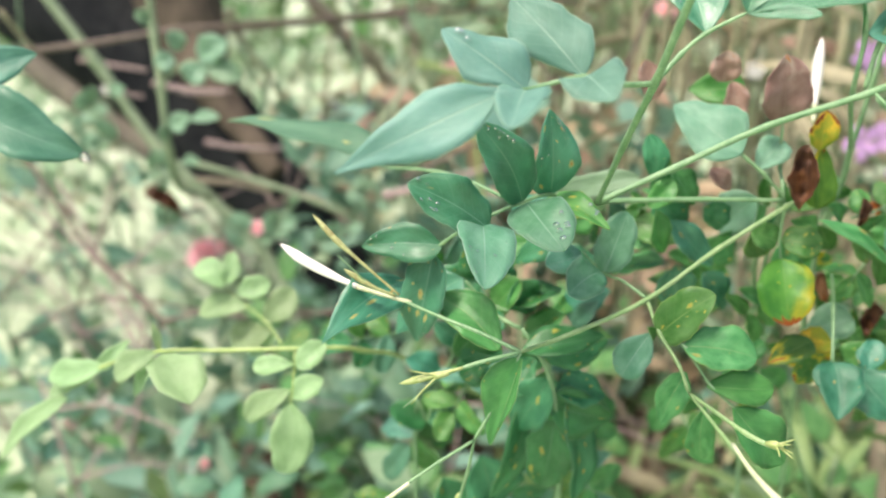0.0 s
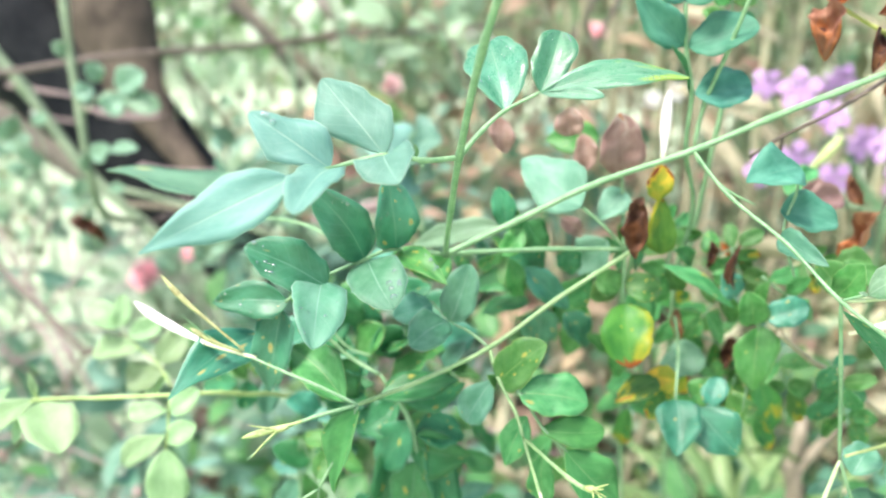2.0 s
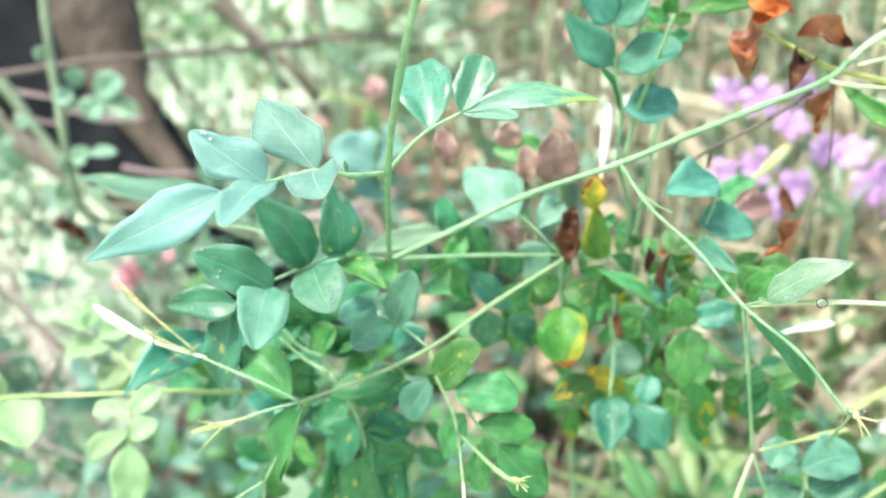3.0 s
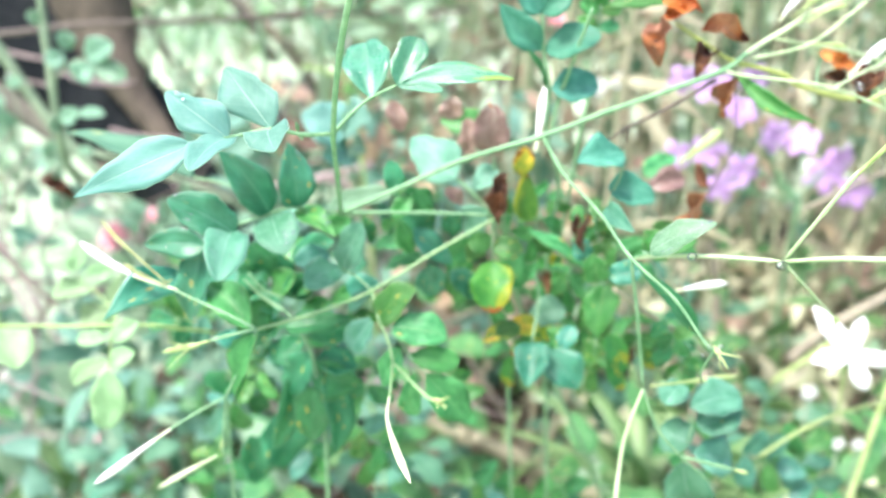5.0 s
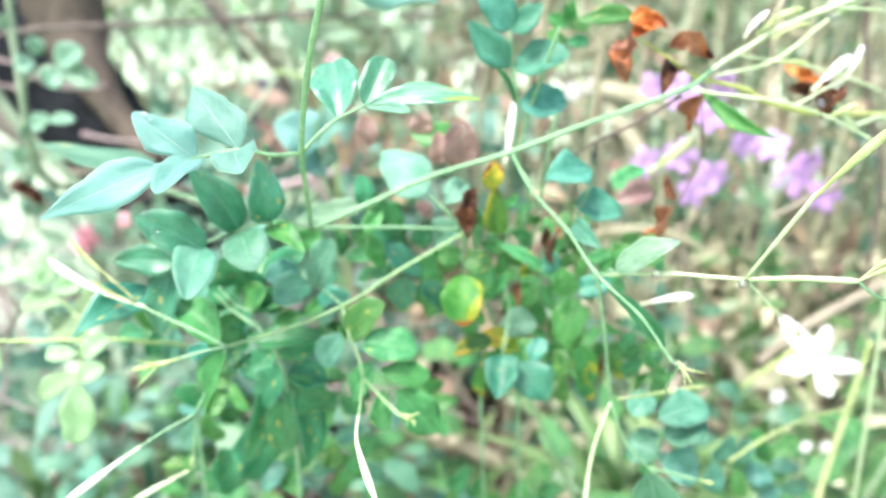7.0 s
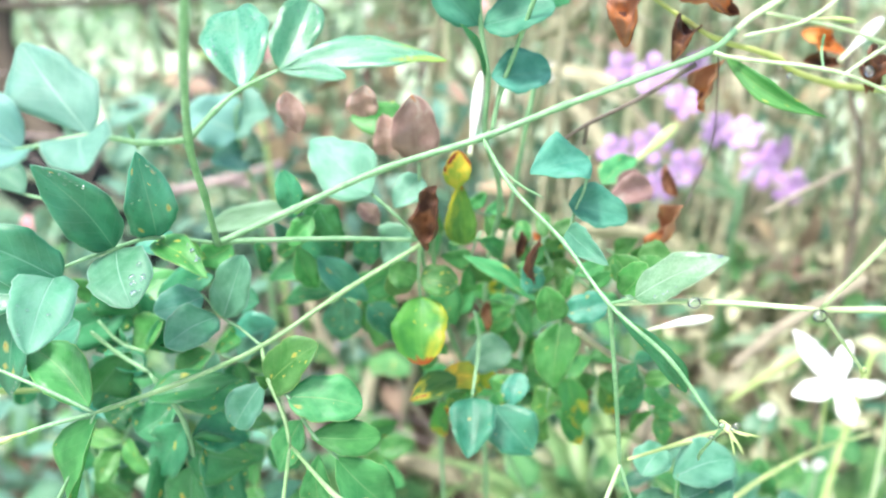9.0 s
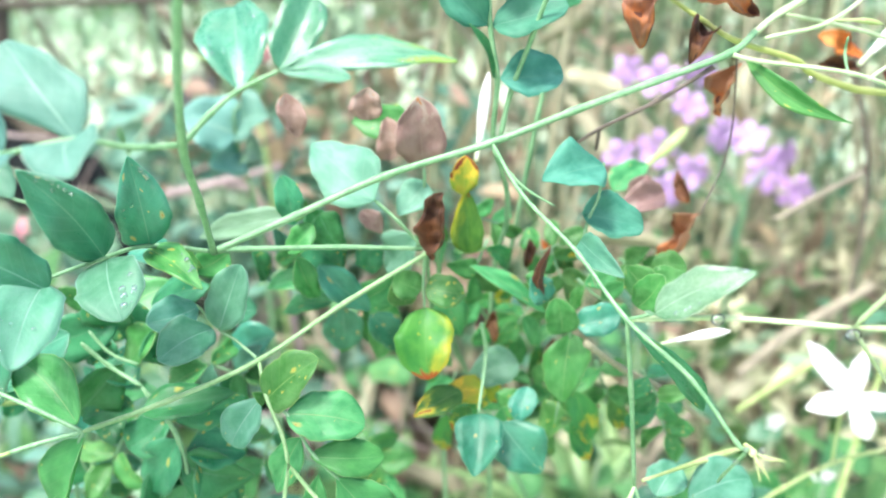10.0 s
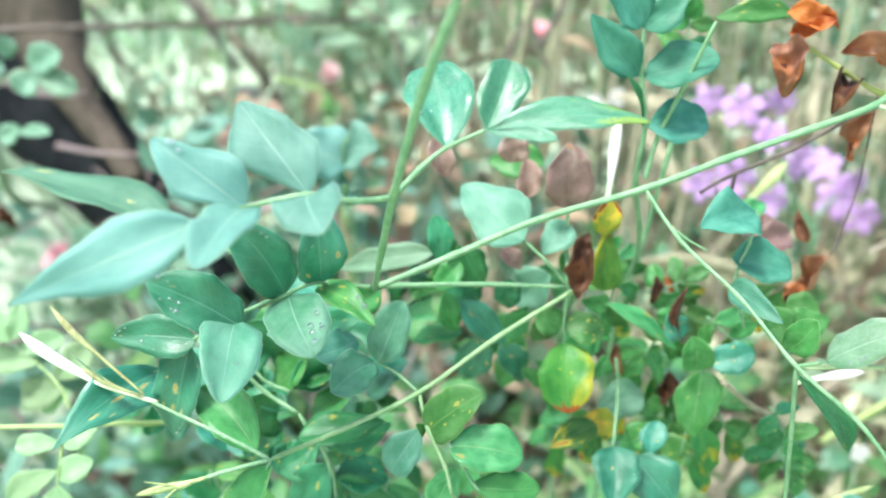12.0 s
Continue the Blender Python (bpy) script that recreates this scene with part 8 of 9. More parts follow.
M_LOWA = leaf_material("low_leaf_blue", (0.055, 0.19, 0.11), (0.12, 0.29, 0.18), (0.18, 0.34, 0.23), 0.4, spots=0.2, gloss=0.6)
M_LOWB = leaf_material("low_leaf_green", (0.045, 0.17, 0.055), (0.10, 0.27, 0.09), (0.16, 0.32, 0.14), 0.4, spots=0.3)


def low_plant(seed, material, label):
    """A small bushy plant: a stem with paired oval leaves."""
    rnd = random.Random(seed)
    ob = thing("low_plant", (0, 0, 0), label, "plant", "low plants in the bed")
    tall = 0.24
    lean = Vector((rnd.uniform(-0.06, 0.06), rnd.uniform(-0.05, 0.02), tall))
    mesh_part("stem", *tube(glide([(0, 0, -0.01), lean * 0.5 + Vector((0.01, 0, 0)), lean], 5), list(np.linspace(0.002, 0.0008, 11)), 6), M_CANE, ob)
    for k in range(15):
        s = 0.25 + 0.72 * k / 14
        p = lean * s
        a = k * 2.4 + rnd.uniform(-0.4, 0.4)
        d = Vector((math.cos(a), math.sin(a) * 0.8 - 0.25, rnd.uniform(-0.2, 0.5))).normalized()
        long = rnd.uniform(0.024, 0.042) * (1.2 - 0.4 * s)
        b = p + d * 0.012
        v, f, uv = blade(b, b + d * long, long * 0.62, rnd.choice(("obov", "ovate", "round")), 0, 0.2, 0.08, face=(0, -0.5, 1), rows=6, cols=4, seed=seed * 40 + k)
        mesh_part("leaf", v, f, material, ob, uv)
    return ob


def plant_bed():
    rnd = random.Random(8)
    kinds = [low_plant(1, M_LOWA, "low bushy plant with blue-green oval leaves"), low_plant(2, M_LOWB, "low bushy plant with mid-green oval leaves"), low_plant(3, M_LOWA, "low bushy plant with blue-green oval leaves"), low_plant(4, M_LOWB, "low bushy plant with mid-green oval leaves")]
    for i in range(88):
        y = rnd.uniform(0.36, 1.0)
        x = rnd.uniform(-0.20, 0.66) * (0.35 + 0.75 * y) + 0.06
        if x > 0.2 and rnd.random() < 0.6:
            x = rnd.uniform(-0.12, 0.2)
        if i > 3 and (((x - 0.055) / 0.13) ** 2 + ((y - 0.55) / 0.3) ** 2 < 1 or x > 0.3 and rnd.random() < 0.6):
            continue
        m = Matrix.Translation((x, y, 0)) @ pose(0, 0, 0, rnd.uniform(-12, 12), rnd.uniform(-12, 12), rnd.uniform(-40, 40)) @ Matrix.Diagonal((1, 1, rnd.uniform(0.75, 1.2) * (0.75 if x < -0.15 else 1.0), 1))
        if i < 4:
            kinds[i].matrix_basis = m
        else:
            copy_thing(kinds[rnd.randrange(4)], m)


plant_bed()


# dry stalks behind, copies of three kinds
def dry_stalk(seed):
    rnd = random.Random(seed)
    ob = thing("dry_stalk", (0, 0, 0), "thin dry beige stalk with withered sheaths", "stalk", "dry stalks in the hedge")
    tall = 0.62
    pts = [(0, 0, -0.01), (rnd.uniform(-0.02, 0.02), 0.01, tall * 0.35), (rnd.uniform(-0.05, 0.05), 0.0, tall * 0.7), (rnd.uniform(-0.09, 0.09), 0, tall)]
    mesh_part("stem", *tube(glide(pts, 6), list(np.linspace(0.0032, 0.0014, 19)), 6), M_STRAW, ob)
    for k in range(3):
        b = Vector(pts[1]).lerp(Vector(pts[3]), 0.2 + 0.3 * k)
        d = Vector((rnd.uniform(-1, 1), rnd.uniform(-0.5, 0.3), rnd.uniform(-0.4, 0.9))).normalized()
        v, f, uv = blade(b, b + d * rnd.uniform(0.05, 0.11), 0.012, "lance", 0, 0.3, 0.15, face=(0, -1, 0.4), rows=6, cols=2, seed=k)
        mesh_part("leaf", v, f, M_STRAW, ob, uv)
    return ob


def stand_stalks():
    rnd = random.Random(77)
    kinds = [dry_stalk(s) for s in (1, 2, 3)]
    spots = [(rnd.uniform(0.08, 1.25), rnd.uniform(0.55, 1.25)) for _ in range(64)] + [(rnd.uniform(-0.35, 0.2), rnd.uniform(1.0, 1.5)) for _ in range(16)]
    for i, (x, y) in enumerate(spots):
        x = x * (0.4 + 0.6 * y)
        m = Matrix.Translation((x, y, 0.0)) @ pose(0, 0, 0, rnd.uniform(-14, 14), rnd.uniform(-22, 22), rnd.uniform(0, 360))
        if i < 3:
            kinds[i].matrix_basis = m
        else:
            copy_thing(kinds[i % 3], m @ Matrix.Diagonal((1, 1, rnd.uniform(0.75, 1.15), 1)))


stand_stalks()

tree = thing("tree_trunk", (-0.1438, 0.8000, 0.0000), "leaning forked garden tree trunk, rough bark with shade and light in its colours", "tree")
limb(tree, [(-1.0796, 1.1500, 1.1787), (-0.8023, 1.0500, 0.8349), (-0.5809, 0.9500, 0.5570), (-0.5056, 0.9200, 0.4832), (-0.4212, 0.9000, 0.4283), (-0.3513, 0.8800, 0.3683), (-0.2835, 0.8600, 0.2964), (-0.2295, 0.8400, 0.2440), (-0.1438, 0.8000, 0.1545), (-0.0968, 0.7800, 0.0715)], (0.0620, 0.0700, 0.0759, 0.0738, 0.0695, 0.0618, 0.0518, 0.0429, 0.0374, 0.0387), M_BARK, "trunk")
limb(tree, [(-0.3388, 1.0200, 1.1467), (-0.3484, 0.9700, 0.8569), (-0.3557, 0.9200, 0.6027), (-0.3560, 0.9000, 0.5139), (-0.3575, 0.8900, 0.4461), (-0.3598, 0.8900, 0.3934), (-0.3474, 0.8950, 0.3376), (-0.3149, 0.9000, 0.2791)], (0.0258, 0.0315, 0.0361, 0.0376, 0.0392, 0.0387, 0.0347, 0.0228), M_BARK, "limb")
# Warm limb laid along the dark ones to paint the trunk's lit edge.
limb(tree, [(-0.3845, 0.9300, 0.7218), (-0.3631, 0.9000, 0.5999), (-0.3451, 0.8800, 0.5213), (-0.3338, 0.8700, 0.4873), (-0.3224, 0.8600, 0.4534), (-0.3118, 0.8500, 0.4223), (-0.2936, 0.8300, 0.3912), (-0.2649, 0.8100, 0.3544), (-0.2349, 0.7900, 0.3231), (-0.2141, 0.7750, 0.2963)], (0.0500, 0.0480, 0.0470, 0.0460, 0.0440, 0.0380, 0.0260, 0.0160, 0.0130, 0.0110), M_BARKWARM, "limb")
limb(tree, [(-0.4700, 0.8000, 0.4142), (-0.4355, 0.8000, 0.3831), (-0.3947, 0.8000, 0.3502), (-0.3582, 0.8000, 0.3219), (-0.3382, 0.8000, 0.2982)], (0.0112, 0.0124, 0.0126, 0.0104, 0.0058), M_BARKTAN, "limb")

cane = thing("rose_bush", (-0.2000, 0.6800, 0.0000), "green rose canes with small rounded leaflets and pink blooms", "plant")
stem(cane, [(-0.3810, 0.6800, 0.4932), (-0.3305, 0.6800, 0.4154), (-0.2904, 0.6800, 0.3479), (-0.2459, 0.6800, 0.2977), (-0.2000, 0.6800, 0.2458), (-0.1664, 0.6600, 0.1511), (-0.2000, 0.6800, 0.0000)], 0.00420, 0.00500, M_CANE)
cn = stem(cane, [(-0.1930, 0.5000, 0.5644), (-0.1974, 0.5000, 0.4792), (-0.1983, 0.5000, 0.4464), (-0.1977, 0.5000, 0.4157), (-0.2021, 0.5100, 0.3710), (-0.2145, 0.5500, 0.3389), (-0.2380, 0.6600, 0.3027)], 0.00220, 0.00280, M_CANE)
leaf(cn, (-0.1652, 0.4900, 0.4298), (-0.1734, 0.4850, 0.4184), 0.0163, "obov", M_BRIAR, 0, 0.22, 0.06)
leaf(cn, (-0.1668, 0.4900, 0.4305), (-0.1481, 0.4850, 0.4424), 0.0175, "obov", M_BRIAR, 0, 0.22, 0.06)
leaf(cn, (-0.1646, 0.4900, 0.4291), (-0.1407, 0.4850, 0.4206), 0.0156, "obov", M_BRIAR, 0, 0.22, 0.06)
leaf(cn, (-0.1867, 0.5000, 0.4310), (-0.1974, 0.4950, 0.4292), 0.0125, "obov", M_BRIAR, 0, 0.22, 0.06)
leaf(cn, (-0.1825, 0.5000, 0.4360), (-0.1860, 0.4950, 0.4481), 0.0117, "obov", M_BRIAR, 0, 0.22, 0.06)
leaf(cn, (-0.1957, 0.5000, 0.3892), (-0.1799, 0.4950, 0.3969), 0.0120, "obov", M_BRIAR, 0, 0.22, 0.06)
leaf(cn, (-0.1741, 0.4800, 0.3968), (-0.1535, 0.4750, 0.3987), 0.0074, "obov", M_BRIAR, 0, 0.22, 0.06)
leaf(cn, (-0.1964, 0.5000, 0.3838), (-0.2010, 0.4950, 0.3883), 0.0107, "obov", M_BRIAR, 0, 0.22, 0.06)
leaf(cn, (-0.1983, 0.5000, 0.4514), (-0.2056, 0.4950, 0.4600), 0.0089, "obov", M_BRIAR, 0, 0.22, 0.06)
leaf(cn, (-0.1990, 0.5000, 0.4329), (-0.1892, 0.4950, 0.4230), 0.0090, "obov", M_BRIAR, 0, 0.22, 0.06)
stem(cane, [(-0.1977, 0.5000, 0.4157), (-0.1777, 0.4950, 0.4296), (-0.1645, 0.4900, 0.4298)], 0.00080, 0.00060, M_CANE)
stem(cane, [(-0.2373, 0.6200, 0.3427), (-0.1750, 0.6200, 0.3242), (-0.1220, 0.6200, 0.3034), (-0.0858, 0.6400, 0.2740)], 0.00220, 0.00180, M_CANE)
stem(cane, [(-0.0928, 0.6000, 0.3567), (-0.0688, 0.6200, 0.3872), (-0.0566, 0.6500, 0.4092)], 0.00200, 0.00160, M_CANE)
br0 = stem(cane, [(-0.3137, 0.5800, 0.3758), (-0.2867, 0.5600, 0.3902), (-0.2604, 0.5600, 0.4032)], 0.00080, 0.00060, M_CANE, "leaf_stalk")
leaf(br0, (-0.2850, 0.5600, 0.3910), (-0.2815, 0.5560, 0.4044), 0.0078, "obov", M_BRIAR, -14.4584, 0.22, 0.06)
leaf(br0, (-0.2850, 0.5600, 0.3910), (-0.2721, 0.5560, 0.3832), 0.0071, "obov", M_BRIAR, 0.111283, 0.22, 0.06)
leaf(br0, (-0.2804, 0.5600, 0.3933), (-0.2775, 0.5560, 0.4078), 0.0072, "obov", M_BRIAR, 2.17082, 0.22, 0.06)
leaf(br0, (-0.2804, 0.5600, 0.3933), (-0.2679, 0.5560, 0.3862), 0.0071, "obov", M_BRIAR, -4.83922, 0.22, 0.06)
leaf(br0, (-0.2758, 0.5600, 0.3956), (-0.2727, 0.5560, 0.4095), 0.0080, "obov", M_BRIAR, 9.00261, 0.22, 0.06)
leaf(br0, (-0.2758, 0.5600, 0.3956), (-0.2639, 0.5560, 0.3898), 0.0075, "obov", M_BRIAR, -15.5621, 0.22, 0.06)
leaf(br0, (-0.2620, 0.5600, 0.4024), (-0.2488, 0.5560, 0.4084), 0.0089, "obov", M_BRIAR, 3.61714, 0.22, 0.06)
br1 = stem(cane, [(-0.2686, 0.6000, 0.3567), (-0.2749, 0.5800, 0.3662), (-0.2969, 0.5800, 0.3798)], 0.00080, 0.00060, M_CANE, "leaf_stalk")
leaf(br1, (-0.2763, 0.5800, 0.3670), (-0.2873, 0.5760, 0.3598), 0.0078, "obov", M_BRIAR, 9.84381, 0.22, 0.06)
leaf(br1, (-0.2763, 0.5800, 0.3670), (-0.2723, 0.5760, 0.3796), 0.0076, "obov", M_BRIAR, 6.96944, 0.22, 0.06)
leaf(br1, (-0.2801, 0.5800, 0.3694), (-0.2910, 0.5760, 0.3623), 0.0079, "obov", M_BRIAR, -16.4915, 0.22, 0.06)
leaf(br1, (-0.2801, 0.5800, 0.3694), (-0.2758, 0.5760, 0.3824), 0.0074, "obov", M_BRIAR, -8.75262, 0.22, 0.06)
leaf(br1, (-0.2840, 0.5800, 0.3718), (-0.2950, 0.5760, 0.3645), 0.0074, "obov", M_BRIAR, 15.456, 0.22, 0.06)
leaf(br1, (-0.2840, 0.5800, 0.3718), (-0.2782, 0.5760, 0.3865), 0.0071, "obov", M_BRIAR, -4.84734, 0.22, 0.06)
leaf(br1, (-0.2955, 0.5800, 0.3790), (-0.3028, 0.5760, 0.3855), 0.0070, "obov", M_BRIAR, -3.01099, 0.22, 0.06)
br2 = stem(cane, [(-0.2753, 0.5900, 0.3360), (-0.2471, 0.5700, 0.3469), (-0.2182, 0.5700, 0.3516)], 0.00080, 0.00060, M_CANE, "leaf_stalk")
leaf(br2, (-0.2453, 0.5700, 0.3472), (-0.2378, 0.5660, 0.3625), 0.0075, "obov", M_BRIAR, 3.87383, 0.22, 0.06)
leaf(br2, (-0.2453, 0.5700, 0.3472), (-0.2366, 0.5660, 0.3383), 0.0086, "obov", M_BRIAR, 15.8121, 0.22, 0.06)
leaf(br2, (-0.2402, 0.5700, 0.3480), (-0.2326, 0.5660, 0.3609), 0.0073, "obov", M_BRIAR, -16.6599, 0.22, 0.06)
leaf(br2, (-0.2402, 0.5700, 0.3480), (-0.2315, 0.5660, 0.3376), 0.0073, "obov", M_BRIAR, -16.6065, 0.22, 0.06)
leaf(br2, (-0.2352, 0.5700, 0.3489), (-0.2277, 0.5660, 0.3627), 0.0093, "obov", M_BRIAR, -3.1957, 0.22, 0.06)
leaf(br2, (-0.2352, 0.5700, 0.3489), (-0.2265, 0.5660, 0.3390), 0.0087, "obov", M_BRIAR, -16.2633, 0.22, 0.06)
leaf(br2, (-0.2200, 0.5700, 0.3514), (-0.2059, 0.5660, 0.3542), 0.0076, "obov", M_BRIAR, 4.35553, 0.22, 0.06)
br3 = stem(cane, [(-0.2295, 0.6200, 0.2923), (-0.2034, 0.6000, 0.2952), (-0.1772, 0.6000, 0.2851)], 0.00080, 0.00060, M_CANE, "leaf_stalk")
leaf(br3, (-0.2018, 0.6000, 0.2946), (-0.1883, 0.5960, 0.3070), 0.0075, "obov", M_BRIAR, 2.20243, 0.22, 0.06)
leaf(br3, (-0.2018, 0.6000, 0.2946), (-0.2003, 0.5960, 0.2811), 0.0078, "obov", M_BRIAR, -9.26758, 0.22, 0.06)
leaf(br3, (-0.1972, 0.6000, 0.2928), (-0.1838, 0.5960, 0.3054), 0.0096, "obov", M_BRIAR, -15.1466, 0.22, 0.06)
leaf(br3, (-0.1972, 0.6000, 0.2928), (-0.1959, 0.5960, 0.2790), 0.0096, "obov", M_BRIAR, -10.5286, 0.22, 0.06)
leaf(br3, (-0.1926, 0.6000, 0.2910), (-0.1798, 0.5960, 0.3024), 0.0075, "obov", M_BRIAR, -5.36213, 0.22, 0.06)
leaf(br3, (-0.1926, 0.6000, 0.2910), (-0.1913, 0.5960, 0.2773), 0.0088, "obov", M_BRIAR, 10.985, 0.22, 0.06)
leaf(br3, (-0.1788, 0.6000, 0.2858), (-0.1660, 0.5960, 0.2826), 0.0082, "obov", M_BRIAR, 14.5614, 0.22, 0.06)
br4 = stem(cane, [(-0.1823, 0.6200, 0.2613), (-0.1681, 0.6000, 0.2860), (-0.1516, 0.6000, 0.3112)], 0.00080, 0.00060, M_CANE, "leaf_stalk")
leaf(br4, (-0.1671, 0.6000, 0.2876), (-0.1727, 0.5960, 0.3009), 0.0084, "obov", M_BRIAR, -3.91319, 0.22, 0.06)
leaf(br4, (-0.1671, 0.6000, 0.2876), (-0.1505, 0.5960, 0.2871), 0.0087, "obov", M_BRIAR, -19.2653, 0.22, 0.06)
leaf(br4, (-0.1641, 0.6000, 0.2921), (-0.1704, 0.5960, 0.3056), 0.0081, "obov", M_BRIAR, -2.6571, 0.22, 0.06)
leaf(br4, (-0.1641, 0.6000, 0.2921), (-0.1499, 0.5960, 0.2930), 0.0084, "obov", M_BRIAR, -7.01162, 0.22, 0.06)
leaf(br4, (-0.1613, 0.6000, 0.2965), (-0.1655, 0.5960, 0.3087), 0.0087, "obov", M_BRIAR, -15.8772, 0.22, 0.06)
leaf(br4, (-0.1613, 0.6000, 0.2965), (-0.1454, 0.5960, 0.2963), 0.0074, "obov", M_BRIAR, 11.2289, 0.22, 0.06)
leaf(br4, (-0.1526, 0.6000, 0.3097), (-0.1444, 0.5960, 0.3215), 0.0084, "obov", M_BRIAR, 8.37792, 0.22, 0.06)
br5 = stem(cane, [(-0.1547, 0.6200, 0.2651), (-0.1325, 0.6000, 0.2815), (-0.1051, 0.6000, 0.2916)], 0.00080, 0.00060, M_CANE, "leaf_stalk")
leaf(br5, (-0.1308, 0.6000, 0.2821), (-0.1270, 0.5960, 0.2967), 0.0090, "obov", M_BRIAR, -2.99972, 0.22, 0.06)
leaf(br5, (-0.1308, 0.6000, 0.2821), (-0.1206, 0.5960, 0.2745), 0.0096, "obov", M_BRIAR, -3.96384, 0.22, 0.06)
leaf(br5, (-0.1260, 0.6000, 0.2839), (-0.1223, 0.5960, 0.2988), 0.0093, "obov", M_BRIAR, -5.2256, 0.22, 0.06)
leaf(br5, (-0.1260, 0.6000, 0.2839), (-0.1154, 0.5960, 0.2748), 0.0077, "obov", M_BRIAR, 13.7309, 0.22, 0.06)
leaf(br5, (-0.1212, 0.6000, 0.2857), (-0.1175, 0.5960, 0.3002), 0.0074, "obov", M_BRIAR, 19.0104, 0.22, 0.06)
leaf(br5, (-0.1212, 0.6000, 0.2857), (-0.1111, 0.5960, 0.2782), 0.0095, "obov", M_BRIAR, 19.4466, 0.22, 0.06)
leaf(br5, (-0.1068, 0.6000, 0.2910), (-0.0942, 0.5960, 0.2965), 0.0073, "obov", M_BRIAR, -17.5636, 0.22, 0.06)
br6 = stem(cane, [(-0.2357, 0.5800, 0.2856), (-0.2310, 0.5600, 0.3068), (-0.2322, 0.5600, 0.3310)], 0.00080, 0.00060, M_CANE, "leaf_stalk")
leaf(br6, (-0.2311, 0.5600, 0.3083), (-0.2395, 0.5560, 0.3130), 0.0070, "obov", M_BRIAR, 4.46195, 0.22, 0.06)
leaf(br6, (-0.2311, 0.5600, 0.3083), (-0.2174, 0.5560, 0.3168), 0.0069, "obov", M_BRIAR, -14.3742, 0.22, 0.06)
leaf(br6, (-0.2313, 0.5600, 0.3126), (-0.2407, 0.5560, 0.3171), 0.0065, "obov", M_BRIAR, -16.5365, 0.22, 0.06)
leaf(br6, (-0.2313, 0.5600, 0.3126), (-0.2188, 0.5560, 0.3208), 0.0076, "obov", M_BRIAR, -17.3761, 0.22, 0.06)
leaf(br6, (-0.2315, 0.5600, 0.3168), (-0.2406, 0.5560, 0.3214), 0.0076, "obov", M_BRIAR, 10.5668, 0.22, 0.06)
leaf(br6, (-0.2315, 0.5600, 0.3168), (-0.2196, 0.5560, 0.3249), 0.0079, "obov", M_BRIAR, -13.2368, 0.22, 0.06)
leaf(br6, (-0.2321, 0.5600, 0.3295), (-0.2308, 0.5560, 0.3408), 0.0076, "obov", M_BRIAR, 15.2102, 0.22, 0.06)
br7 = stem(cane, [(-0.1275, 0.6400, 0.3221), (-0.1073, 0.6200, 0.3217), (-0.0856, 0.6200, 0.3085)], 0.00080, 0.00060, M_CANE, "leaf_stalk")
leaf(br7, (-0.1060, 0.6200, 0.3209), (-0.0943, 0.6160, 0.3287), 0.0069, "obov", M_BRIAR, -18.0616, 0.22, 0.06)
leaf(br7, (-0.1060, 0.6200, 0.3209), (-0.1067, 0.6160, 0.3090), 0.0070, "obov", M_BRIAR, 5.18735, 0.22, 0.06)
leaf(br7, (-0.1022, 0.6200, 0.3186), (-0.0913, 0.6160, 0.3253), 0.0083, "obov", M_BRIAR, -11.1037, 0.22, 0.06)
leaf(br7, (-0.1022, 0.6200, 0.3186), (-0.1020, 0.6160, 0.3081), 0.0071, "obov", M_BRIAR, -1.7321, 0.22, 0.06)
leaf(br7, (-0.0984, 0.6200, 0.3163), (-0.0867, 0.6160, 0.3244), 0.0075, "obov", M_BRIAR, -13.078, 0.22, 0.06)
leaf(br7, (-0.0984, 0.6200, 0.3163), (-0.0990, 0.6160, 0.3045), 0.0087, "obov", M_BRIAR, 1.41719, 0.22, 0.06)
leaf(br7, (-0.0870, 0.6200, 0.3093), (-0.0768, 0.6160, 0.3046), 0.0068, "obov", M_BRIAR, 19.7262, 0.22, 0.06)
leaf(cn, (-0.2415, 0.5500, 0.3366), (-0.2150, 0.5500, 0.3172), 0.0145, "ovate", M_BROWN, 0, 0.6, 0.06, "leaf")
stem(cane, [(-0.2415, 0.5500, 0.3366), (-0.2256, 0.5600, 0.3472), (-0.2158, 0.5800, 0.3552)], 0.00120, 0.00120, M_CANE)

twigs = thing("fallen_twigs", (-0.2906, 0.5000, 0.0000), "thin bare purple-brown twigs caught in the shrub", "twig")
stem(twigs, [(-0.4042, 0.6200, 0.4255), (-0.3111, 0.6200, 0.4332), (-0.2425, 0.6300, 0.4417), (-0.1956, 0.6500, 0.4440), (-0.1156, 0.7000, 0.4467), (-0.0346, 0.7500, 0.4549)], 0.00250, 0.00180, M_TWIG)
stem(twigs, [(-0.3017, 0.7200, 0.3925), (-0.2659, 0.7200, 0.3870), (-0.2334, 0.7300, 0.3843)], 0.00200, 0.00080, M_TWIGPALE)
stem(twigs, [(-0.2662, 0.7400, 0.3356), (-0.2316, 0.7400, 0.3300), (-0.1861, 0.7500, 0.3277)], 0.00260, 0.00100, M_TWIGPALE)
stem(twigs, [(-0.3173, 0.5000, 0.4031), (-0.2906, 0.5000, 0.3625), (-0.2527, 0.4800, 0.3187), (-0.2167, 0.4600, 0.2956), (-0.1931, 0.4500, 0.2772)], 0.00140, 0.00180, M_TWIG)
